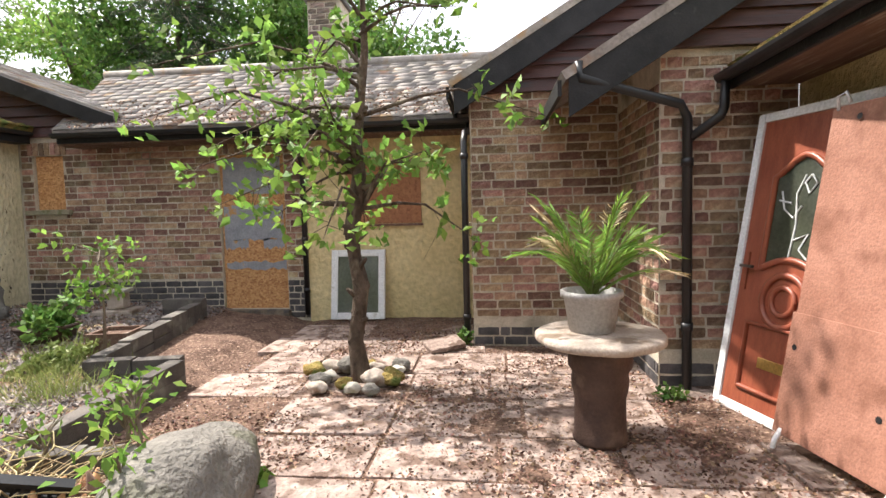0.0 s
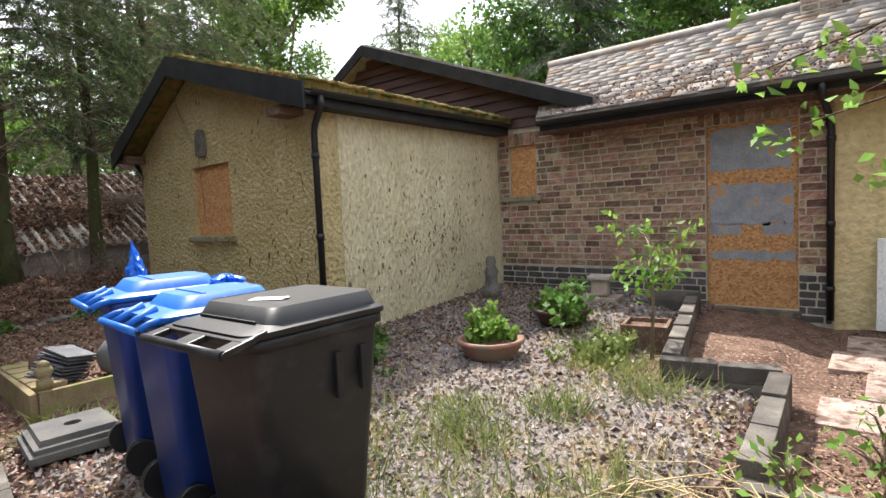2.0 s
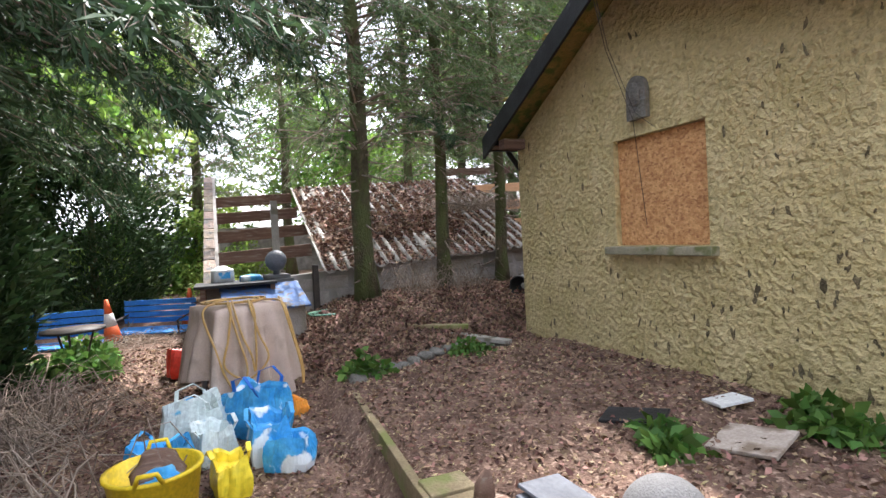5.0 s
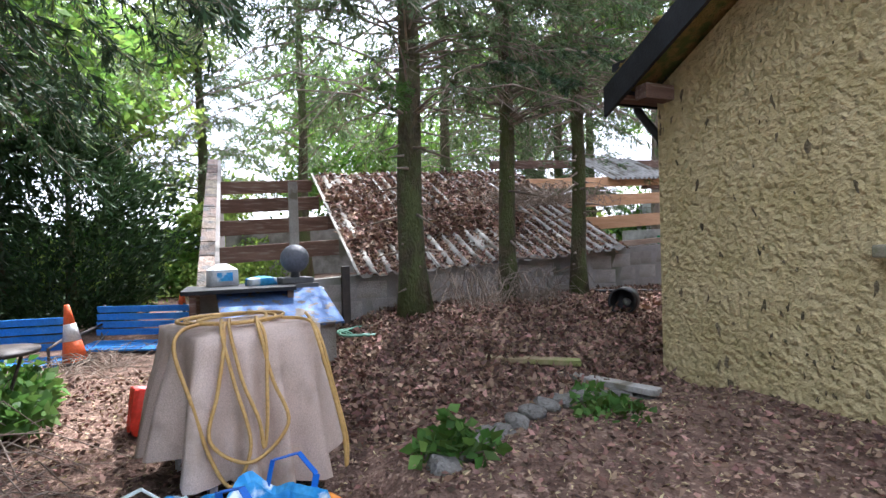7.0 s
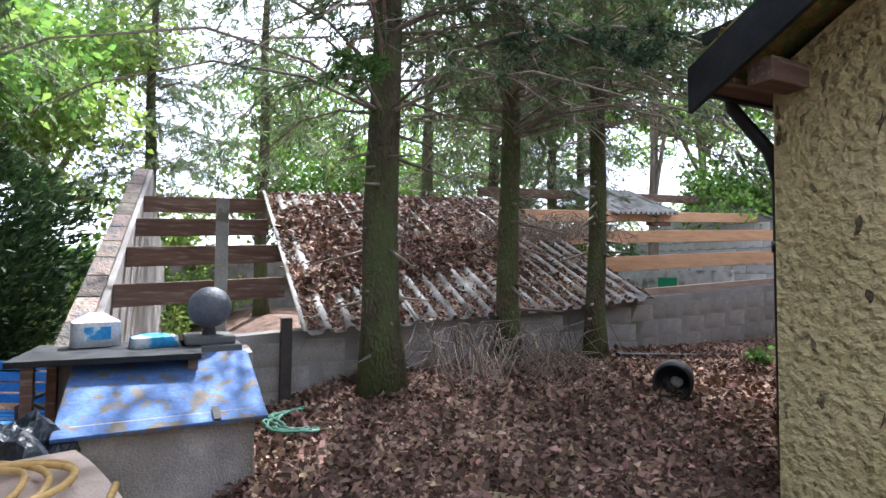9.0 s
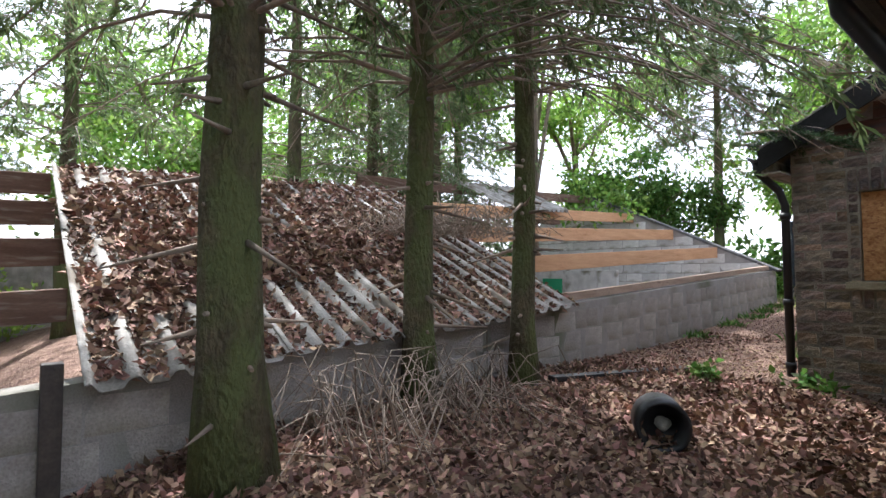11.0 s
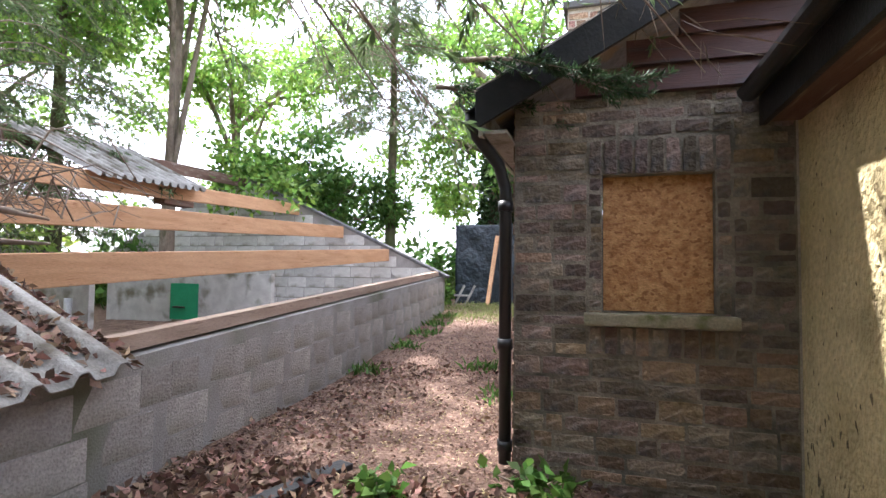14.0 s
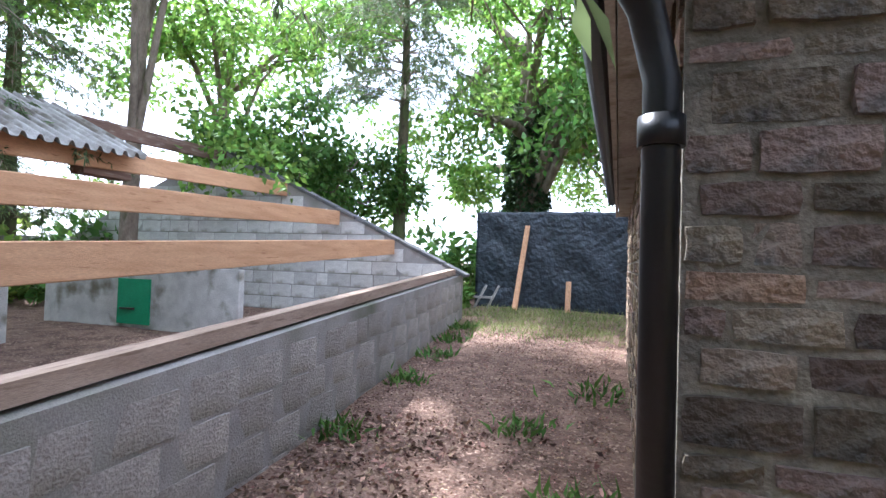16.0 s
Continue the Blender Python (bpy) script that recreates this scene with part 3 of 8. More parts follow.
def pits(parent, o, along, out, n, spot, seed):
    """Dark blown patches in a rendered wall: small uneven flakes, taller than wide. spot(rng) gives u, z and size."""
    rng = random.Random(seed)
    along, out = Vector(along), Vector(out)
    vs, fs = [], []
    for _ in range(n):
        u, z, size = spot(rng)
        k0 = len(vs)
        c = Vector(o) + along * u + Vector((0, 0, z))
        vs.append(tuple(c + out * 0.006))
        lean = rng.uniform(-0.35, 0.35)
        for k in range(9):
            a = 2 * math.pi * k / 9
            r = size * rng.choice((0.3, 0.5, 0.75, 1.0, 1.2)) * rng.uniform(0.8, 1.2)
            x, y = r * 0.45 * math.cos(a), r * math.sin(a)
            vs.append(tuple(c + along * (x + lean * y) + Vector((0, 0, y)) + out * 0.003))
        fs += [(k0, k0 + 1 + k, k0 + 1 + (k + 1) % 9) for k in range(9)]
    soup("blown_patches", np.array(vs), np.array(fs), "pit", parent, "dark blown patches in the render")


def gable_spot(rng):
    u = GX - (GX * rng.random() ** 1.4)
    z = rng.uniform(0.2, 3.1 - abs(u - 1.9) * 0.4) if rng.random() < 0.6 else rng.uniform(0.2, 1.2)
    if 1.5 < u < 2.8 and 1.0 < z < 2.7:
        u += 1.4
    return u, z, rng.choice((0.015, 0.02, 0.028, 0.036, 0.05))


pits(bpy.data.objects["wall_gable"], (0, 0, 0), (1, 0, 0), (0, -1, 0), 240, gable_spot, 1)
pits(bpy.data.objects["wall_wing_east"], (GX, 0, 0), (0, 1, 0), (1, 0, 0), 460, lambda r: (r.triangular(0.15, 3.4, 2.0), r.triangular(0.25, 2.4, 0.9), r.choice((0.009, 0.013, 0.018, 0.026, 0.038))), 2)
pits(bpy.data.objects["wall_wing_west"], (0, 0, 0), (0, 1, 0), (-1, 0, 0), 210, lambda r: (r.uniform(0.3, 3.4), 0.42 + abs(r.gauss(0, 0.30)), r.choice((0.015, 0.02, 0.03, 0.045))), 3)
pits(bpy.data.objects["wall_wing_west"], (0, 0, 0), (0, 1, 0), (-1, 0, 0), 90, lambda r: (r.uniform(0.3, 3.4), r.uniform(1.0, 2.3), r.choice((0.008, 0.012, 0.016))), 4)

# courtyard gravel bed inside the low walls
def build_gravel():
    bm = bmesh.new()
    nx, ny = 44, 60
    g = [[None] * (ny + 1) for _ in range(nx + 1)]
    for i in range(nx + 1):
        for j in range(ny + 1):
            y = -3.0 + 6.44 * j / ny
            x1 = 7.5 if y > 0.45 else 8.5
            x = 4.5 + (x1 - 4.5) * i / nx
            g[i][j] = bm.verts.new((x, y, ground(x, y) + 0.012 * min(1, 8 * min(i / nx, 1 - i / nx, j / ny)) - 0.004))
    for i in range(nx):
        for j in range(ny):
            bm.faces.new((g[i][j], g[i + 1][j], g[i + 1][j + 1], g[i][j + 1])).smooth = True
    part("gravel_bed", bm, "gravel", None, "grey gravel bed with weeds and straw", "structure")


build_gravel()


# ---- roofs ----
def roof_panel(name, mat, corners, thick, parent):
    """A sloping slab from four corners, eave first, going round."""
    c = [Vector(p) for p in corners]
    n = (c[1] - c[0]).cross(c[3] - c[0]).normalized()
    n = n if n.z > 0 else -n
    bm = bmesh.new()
    top = [bm.verts.new(p) for p in c]
    low = [bm.verts.new(p - n * thick) for p in c]
    bm.faces.new(top)
    bm.faces.new(low[::-1])
    for i in range(4):
        bm.faces.new((top[i], low[i], low[(i + 1) % 4], top[(i + 1) % 4]))
    return part(name, bm, mat, parent)


def slates(parent, corners, mat, rows, length, name="slate", singles=0, drop=0.0):
    """Overlapping slates on a slope: corners are eave left, eave right, ridge right, ridge left."""
    a, b, c, d = (Vector(p) for p in corners)
    n = (b - a).cross(d - a).normalized()
    n = n if n.z > 0 else -n
    rng = random.Random(len(name) + rows)
    vs, fs = [], []
    for r in range(rows):
        t0, t1 = r / rows, (r + 1.35) / rows
        p0, q0 = a.lerp(d, t0), b.lerp(c, t0)
        p1, q1 = a.lerp(d, min(t1, 1)), b.lerp(c, min(t1, 1))
        k = max(1, round((q0 - p0).length / length))
        off = 0.5 * (r % 2)
        for i in range(-1, k + 1):
            u0, u1 = max(0, (i + off) / k), min(1, (i + 1 + off) / k)
            if u1 - u0 < 0.2 / k or rng.random() < drop:
                continue
            g = 0.004 / max((q0 - p0).length, 0.1)
            slip = rng.uniform(-0.006, 0.006) - (0.03 if rng.random() < 0.04 else 0)
            dn = (p1 - p0).normalized() * slip
            lift = 0.016 + rng.uniform(0, 0.008)
            i0 = len(vs)
            for base, hgt in ((0, lift), (1, lift - 0.009)):
                lo0, lo1 = p0.lerp(q0, u0 + g), p0.lerp(q0, u1 - g)
                hi0, hi1 = p1.lerp(q1, u0 + g), p1.lerp(q1, u1 - g)
                vs += [lo0 + n * hgt + dn, lo1 + n * hgt + dn, hi1 + n * (hgt - 0.013) + dn, hi0 + n * (hgt - 0.013) + dn]
            fs += [(i0, i0 + 1, i0 + 2, i0 + 3), (i0, i0 + 4, i0 + 5, i0 + 1), (i0 + 1, i0 + 5, i0 + 6, i0 + 2), (i0, i0 + 3, i0 + 7, i0 + 4)]
    soup("slate_courses", np.array([tuple(v) for v in vs]), np.array(fs), mat, parent)


def board(parent, p0, p1, depth, thick, out, mat="black_paint", name="bargeboard", up=0.0):
    """A board between two points, hanging down by depth and facing out."""
    p0, p1, out = Vector(p0), Vector(p1), Vector(out)
    bm = bmesh.new()
    z = Vector((0, 0, 1))
    q = []
    for s in (0, 1):
        for p in (p0, p1):
            q += [bm.verts.new(p + out * thick * s + z * up), bm.verts.new(p + out * thick * s - z * depth)]
    for f in ((0, 2, 3, 1), (4, 5, 7, 6), (0, 1, 5, 4), (2, 6, 7, 3), (0, 4, 6, 2), (1, 3, 7, 5)):
        bm.faces.new([q[i] for i in f])
    return part(name, bm, mat, parent)


def gutter(parent, p0, p1, r=0.055):
    p0, p1 = Vector(p0), Vector(p1)
    d = (p1 - p0).normalized()
    s = d.cross(Vector((0, 0, 1))).normalized()
    bm = bmesh.new()
    rings = []
    for p in (p0, p1):
        for rr in (r, r - 0.006):
            rings.append([bm.verts.new(p + s * rr * math.cos(a) - Vector((0, 0, 1)) * rr * math.sin(a)) for a in (math.pi * k / 8 for k in range(9))])
    for k in range(8):
        bm.faces.new((rings[0][k], rings[0][k + 1], rings[2][k + 1], rings[2][k]))
        bm.faces.new((rings[1][k], rings[3][k], rings[3][k + 1], rings[1][k + 1]))
        for e in (0, 2):
            bm.faces.new((rings[e][k], rings[e + 1][k], rings[e + 1][k + 1], rings[e][k + 1]))
    for k in (0, 8):
        bm.faces.new((rings[0][k], rings[2][k], rings[3][k], rings[1][k]))
    return part("gutter", bm, "black_plastic", parent)


def downpipe(pts, label, clips=(), r=0.036):
    th = thing("downpipe", pts[-1], label, "downpipe")
    o = Vector(pts[-1])
    bm = bmesh.new()
    tube(bm, [Vector(p) - o for p in pts], r, 14)
    part("pipe", bm, "black_plastic", th)
    for i, z in enumerate(clips):
        a, b = [(Vector(p), Vector(q)) for p, q in zip(pts, pts[1:]) if min(p[2], q[2]) <= z <= max(p[2], q[2])][-1]
        c = a.lerp(b, (z - a.z) / (b.z - a.z)) - o
        bm = bmesh.new()
        tube(bm, [c + Vector((0, 0, -0.03)), c + Vector((0, 0, 0.03))], r + 0.009, 14)
        part("clip", bm, "black_plastic", th)
    return th


# wing roof, mossy, with black boards
wing = thing("wing_roof", (0, 0, 0), "low felt roof thick with orange moss, black bargeboards", "roof")
AP, EL, ER = (1.9, 3.62), (-0.20, 2.60), (4.78, 2.76)
roof_panel("roof_slope", "moss", ((EL[0], -0.32, EL[1]), (EL[0], H - 0.02, EL[1]), (AP[0], H - 0.02, AP[1]), (AP[0], -0.32, AP[1])), 0.09, wing)
roof_panel("roof_slope", "moss", ((ER[0], -0.32, ER[1]), (ER[0], H - 0.02, ER[1]), (AP[0], H - 0.02, AP[1]), (AP[0], -0.32, AP[1])), 0.09, wing)
board(wing, (EL[0] - 0.02, -0.33, EL[1] - 0.06), (AP[0], -0.33, AP[1] - 0.03), 0.24, 0.03, (0, -1, 0))
board(wing, (AP[0], -0.335, AP[1] - 0.03), (ER[0], -0.335, ER[1] - 0.03), 0.26, 0.03, (0, -1, 0))
board(wing, (4.70, -0.30, 2.70), (4.70, H - 0.05, 2.70), 0.17, 0.03, (1, 0, 0), name="fascia")
board(wing, (-0.16, -0.30, 2.54), (-0.16, H - 0.05, 2.54), 0.15, 0.03, (-1, 0, 0), name="fascia")
boxes("soffit", "timber_old", wing, (-0.16, -0.30, 2.405, -0.005, H - 0.06, 2.43))
boxes("soffit", "black_paint", wing, (GX + 0.005, -0.30, 2.53, 4.70, H - 0.06, 2.55))
gutter(wing, (4.79, -0.30, 2.66), (4.79, H - 0.1, 2.68))
gutter(wing, (-0.25, -0.24, 2.53), (-0.25, H - 0.1, 2.56))
boxes("purlin_end", "timber_old", wing, (0.06, -0.29, 2.36, 0.19, -0.005, 2.48), label="stained purlin end", bevel=0.015)
boxes("purlin_end", "timber_old", wing, (4.02, -0.29, 2.50, 4.3, -0.005, 2.60), label="stained purlin end", bevel=0.015)
boxes("tar_flashing", "black_paint", wing, (-0.17, -0.31, 2.66, 0.10, -0.05, 2.72))
rng = random.Random(3)
bm = bmesh.new()
for i in range(260):
    u, e = rng.random(), rng.random()
    x = ER[0] - 0.35 * e * e if i % 3 else rng.uniform(EL[0], ER[0])
    y = -0.3 + (H - 0.1 + 0.3) * u if i % 3 else -0.3 + rng.uniform(0, 0.2)
    z = AP[1] - abs(x - AP[0]) * ((AP[1] - ER[1]) / (ER[0] - AP[0]) if x > AP[0] else (AP[1] - EL[1]) / (AP[0] - EL[0]))
    rock(bm, (x, y, z), (rng.uniform(0.03, 0.09), rng.uniform(0.04, 0.12), rng.uniform(0.015, 0.04)), i, 0.4, 1)
part("moss_cushions", bm, "moss", wing, "orange-green moss cushions", "stuff")

# cottage west gable roof with weatherboarding
cot = thing("gable_roof", (0, 0, 0), "slate gable roof with black bargeboards and red-brown weatherboarding", "roof")
CA, CL, CR = (1.84, 4.50), (-1.64, 2.62), (6.20, 2.84)
for e in (CL, CR):
    cs = ((e[0], 3.18, e[1]), (e[0], 9.4, e[1]), (CA[0], 9.4, CA[1]), (CA[0], 3.18, CA[1]))
    roof_panel("roof_slope", "slate", cs, 0.10, cot)
    slates(cot, cs, "slate", 16, 0.28)
    board(cot, (e[0], 3.17, e[1] - 0.02), (CA[0], 3.17, CA[1] - 0.02), 0.20, 0.03, (0, -1, 0))
gutter(cot, (CL[0] - 0.045, 3.15, 2.56), (CL[0] - 0.045, 9.4, 2.58), 0.055)
board(cot, (-1.61, 3.2, 2.56), (-1.61, 9.4, 2.56), 0.19, 0.025, (-1, 0, 0), "timber_grey", "fascia")
boxes("soffit", "timber_grey", cot, (-1.605, 3.20, 2.38, -1.475, 9.4, 2.40), label="bare timber soffit")
z = 2.62
k = 0
while z < 4.4:
    xl = CL[0] + 0.30 + (z + 0.12 - CL[1]) / (CA[1] - CL[1]) * (CA[0] - CL[0])
    xr = CR[0] - 0.30 - (z + 0.12 - CR[1]) / (CA[1] - CR[1]) * (CR[0] - CA[0])
    if xr - xl > 0.2:
        bm = bmesh.new()
        x = xl
        vs = [bm.verts.new(p) for p in ((xl, H - 0.055, z), (xr, H - 0.055, z), (xr, H - 0.02, z + 0.155), (xl, H - 0.02, z + 0.155), (xl, H + 0.02, z), (xr, H + 0.02, z), (xr, H + 0.02, z + 0.155), (xl, H + 0.02, z + 0.155))]
        for f in ((0, 1, 2, 3), (7, 6, 5, 4), (0, 4, 5, 1), (3, 2, 6, 7), (0, 3, 7, 4), (1, 5, 6, 2)):
            bm.faces.new([vs[i] for i in f])
        part("weatherboard", bm, "boarding", cot)
    z += 0.15

# long slate roof over the yard side
yardroof = thing("slate_roof", (0, 0, 0), "long weathered slate roof with slipped slates and dead leaves", "roof")
YE, YR = (2.98, 2.62), (5.46, 3.98)
cs = ((5.45, YE[0], YE[1]), (11.35, YE[0], YE[1]), (13.0, YR[0], YR[1]), (4.4, YR[0], YR[1]))
roof_panel("roof_slope", "slate", cs, 0.08, yardroof)
slates(yardroof, cs, "slate", 15, 0.30, drop=0.015)
cs2 = ((4.4, 8.2, 2.62), (13.0, 8.2, 2.62), (13.0, YR[0], YR[1]), (4.4, YR[0], YR[1]))
roof_panel("roof_slope", "slate", cs2, 0.08, yardroof)
board(yardroof, (5.5, 3.02, 2.58), (11.05, 3.02, 2.58), 0.13, 0.025, (0, -1, 0), name="fascia")
gutter(yardroof, (11.04, 2.93, 2.55), (5.5, 2.93, 2.57), 0.06)
bm = bmesh.new()
tube(bm, [(4.4, YR[0], YR[1] + 0.02), (13.0, YR[0], YR[1] + 0.02)], 0.09, 10)
part("ridge_tile", bm, "slate", yardroof)
boxes("soffit", "timber_old", yardroof, (5.5, 3.02, 2.43, 11.04, H - 0.005, 2.45))

# stepped gables over the brick piers
for nm, xl, zl, yy, xr, zr in (("pier", 10.90, 2.58, PY - 0.14, 14.0, 4.45), ("step", 11.85, 2.28, QY - 0.14, 14.2, 3.75)):
    gt = thing("side_gable", (0, 0, 0), "red-brown weatherboarded gable with a thick black bargeboard", "gable")
    board(gt, (xl, yy, zl + 0.12), (xr, yy, zr + 0.12), 0.30, 0.04, (0, -1, 0))
    cs = ((xl - 0.06, yy - 0.05, zl + 0.15), (xl - 0.06, yy + 1.5, zl + 0.15), (xr, yy + 1.5, zr + 0.15), (xr, yy - 0.05, zr + 0.15))
    roof_panel("roof_slope", "slate", cs, 0.07, gt)
    z0 = 2.62 if nm == "pier" else 2.60
    while z0 < zr:
        x0 = xl + (z0 + 0.02 - zl) / (zr - zl) * (xr - xl) + 0.02
        bm = bmesh.new()
        y = (PY if nm == "pier" else QY) - 0.01
        vs = [bm.verts.new(p) for p in ((max(x0, PX if nm == "pier" else QX), y - 0.05, z0), (xr, y - 0.05, z0), (xr, y - 0.02, z0 + 0.135), (max(x0 + 0.2, PX if nm == "pier" else QX), y - 0.02, z0 + 0.135))]
        lo = [bm.verts.new(v.co + Vector((0, 0.08, 0))) for v in vs]
        bm.faces.new(vs)
        bm.faces.new(lo[::-1])
        for i in range(4):
            bm.faces.new((vs[i], lo[i], lo[(i + 1) % 4], vs[(i + 1) % 4]))
        part("weatherboard", bm, "boarding", gt)
        z0 += 0.13
    board(gt, (xl - 0.05, yy, zl + 0.1), (xl - 0.05, yy + 1.4, zl + 0.1), 0.12, 0.03, (-1, 0, 0), name="fascia")

porch = thing("porch_roof", (0, 0, 0), "porch roof edge with leaf mould and a black gutter", "roof")
cs = ((13.02, 0.58, 2.46), (13.02, -5.0, 2.46), (15.2, -5.0, 3.5), (15.2, 0.58, 3.5))
roof_panel("roof_slope", "moss", cs, 0.08, porch)
board(porch, (13.06, 0.58, 2.44), (13.06, -5.0, 2.44), 0.16, 0.03, (-1, 0, 0), name="fascia")
gutter(porch, (12.98, 0.57, 2.38), (12.98, -5.0, 2.38), 0.06)
boxes("soffit", "timber_old", porch, (13.06, -5.0, 2.30, 13.54, 0.58, 2.32))

# chimneys
def chimney(x, y, z0, z1, w, mat, label):
    th = thing("chimney", (x, y, z0), label, "chimney")
    boxes("chimney_shaft", "mortar", th, (-w / 2, -w / 2, 0, w / 2, w / 2, z1 - z0))
    rows = []
    for o, al, ou in (((-w / 2, -w / 2, 0), (1, 0, 0), (0, -1, 0)), ((-w / 2, w / 2, 0), (0, -1, 0), (-1, 0, 0))):
        rows += courses(o, al, ou, w, 0, z1 - z0)
    pieces(th, "brick", mat, rows, lambda p: True)
    boxes("cap", "concrete", th, (-w / 2 - 0.05, -w / 2 - 0.05, z1 - z0, w / 2 + 0.05, w / 2 + 0.05, z1 - z0 + 0.08), bevel=0.01)


chimney(8.55, 5.4, 3.75, 4.95, 0.55, "brick_grey", "brown brick chimney on a slate roof")
chimney(-1.1, 6.9, 2.9, 4.75, 0.5, "brick", "buff brick chimney behind the gable")
# ---- fittings of the cottage ----
def boarded_window(x0, z0, x1, z1, y, mat, label, sill=True, over=0.1):
    th = thing("boarded_window", ((x0 + x1) / 2, y, z0), label, "window")
    w, h = (x1 - x0) / 2, z1 - z0
    boxes("board", mat, th, (-w + 0.004, 0.055, 0.004, w - 0.004, 0.075, h - 0.004))
    boxes("reveal", "black_paint", th, (-w + 0.002, 0.08, 0.002, w - 0.002, 0.29, h - 0.002))
    if sill:
        boxes("sill", "sill", th, (-w - over, -0.085, -0.075, w + over, 0.05, -0.005), bevel=0.012)
    return th


boarded_window(-0.97, 1.40, -0.39, 2.17, H, "osb", "small window boarded with orange strand board, mossy sill")
boarded_window(4.70, 1.59, 5.17, 2.36, H, "osb", "window boarded with strand board in a brick wall")
boarded_window(1.66, 1.22, 2.66, 2.17, 0.0, "osb", "gable window boarded with strand board", over=0.08)
bw = thing("boarded_window", (PX, H - 0.68, 1.3), "side window boarded with pale strand board", "window", turn=-90)
boxes("board", "osb", bw, (-0.26, 0.06, 0.0, 0.26, 0.08, 0.85))
boxes("reveal", "black_paint", bw, (-0.262, 0.085, 0.002, 0.262, 0.29, 0.848))
boxes("sill", "sill", bw, (-0.34, -0.07, -0.08, 0.34, 0.05, -0.004), bevel=0.01)

# blocked door: strand board with brushed grey patches
dr = thing("door_1", (7.95, H, 0.13), "doorway boarded with strand board half painted grey", "door", kind="structure")
boxes("board", "osb", dr, (-0.466, 0.05, 0.004, 0.466, 0.08, 2.156))
boxes("frame", "timber_old", dr, (-0.468, 0.085, 0.0, 0.468, 0.29, 2.158))
for x0, z0, x1, z1 in ((-0.43, 1.62, 0.40, 2.10), (-0.44, 0.98, 0.42, 1.44), (-0.44, 0.86, -0.10, 0.98), (0.12, 0.86, 0.42, 0.98), (-0.43, 0.56, 0.44, 0.66)):
    bm = bmesh.new()
    n = 14
    rng = random.Random(int(z0 * 100))
    lo = [(x0 + (x1 - x0) * i / n, z0 + rng.uniform(-0.03, 0.02)) for i in range(n + 1)]
    hi = [(x0 + (x1 - x0) * i / n, z1 + rng.uniform(-0.02, 0.03)) for i in range(n, -1, -1)]
    prism(bm, lo + hi, 0.044, 0.0485)
    part("paint_patch", bm, "grey_paint", dr, "brushed grey paint")
boxes("step", "brick_grey", dr, (-0.50, -0.10, -0.16, 0.50, 0.04, -0.004), bevel=0.012)

# swirled yellow render beside the door, with a red-brown board
bm = bmesh.new()
box(bm, 8.74, H - 0.035, -0.1, PX - 0.004, H - 0.003, 2.43)
rend = part("trim_render", bm, "render_smooth", None, "swirled yellow rendered wall panel", "structure")
rb = thing("window_board", (9.81, H - 0.036, 1.29), "red-brown board fixed over a window in yellow render", "board")
boxes("board", "osb_red", rb, (-0.50, -0.028, 0, 0.51, -0.002, 0.83))
boxes("batten", "timber_old", rb, (-0.53, -0.034, -0.035, 0.53, -0.003, -0.004))

downpipe([(-1.685, 3.22, 2.52), (-1.68, 3.24, 2.42), (-1.55, 3.38, 2.24), (-1.515, 3.41, 2.1), (-1.51, 3.41, 0.52)], "black plastic downpipe at the brick corner", (2.0, 1.2, 0.62))
downpipe([(4.79, -0.16, 2.62), (4.78, -0.15, 2.52), (4.56, -0.07, 2.36), (4.53, -0.06, 2.28), (4.53, -0.055, 0.2)], "black downpipe at the corner of the rendered wing", (2.05, 1.2))
downpipe([(-0.25, 0.0, 2.49), (-0.245, 0.02, 2.38), (-0.10, 0.12, 2.12), (-0.065, 0.14, 1.95), (-0.06, 0.14, 0.42)], "black downpipe at the far corner of the rendered wing", (1.6,))
downpipe([(8.66, 2.93, 2.52), (8.66, 2.95, 2.42), (8.70, 3.36, 2.2), (8.71, 3.39, 2.1), (8.71, 3.39, 0.06)], "black downpipe between brick and yellow render", (2.0, 1.1, 0.4))
downpipe([(11.0, 2.93, 2.52), (11.0, 2.90, 2.42), (10.985, 2.06, 2.25), (10.98, 1.98, 2.15), (10.98, 1.98, 0.0)], "black downpipe at the pier corner", (2.0, 0.3))
downpipe([(11.92, 0.45, 2.50), (11.93, 0.45, 2.38), (12.68, 0.54, 2.18), (12.73, 0.55, 2.08), (12.74, 0.55, 0.0)], "black cast downpipe on a brick pier", (1.75, 0.5))
downpipe([(12.98, 0.50, 2.34), (12.98, 0.52, 2.14), (12.96, 0.53, 2.08), (12.75, 0.55, 1.93)], "short black branch pipe from the porch gutter", (), 0.034)
ch = thing("drain_cover", (10.75, 1.75, 0.0), "broken stone slab tilted over a drain", "slab", turn=25)
boxes("slab", "flags", ch, (-0.19, -0.14, 0.0, 0.19, 0.14, 0.05), bevel=0.015, m=pose(0, 0, 0.035, 8, -6, 0))

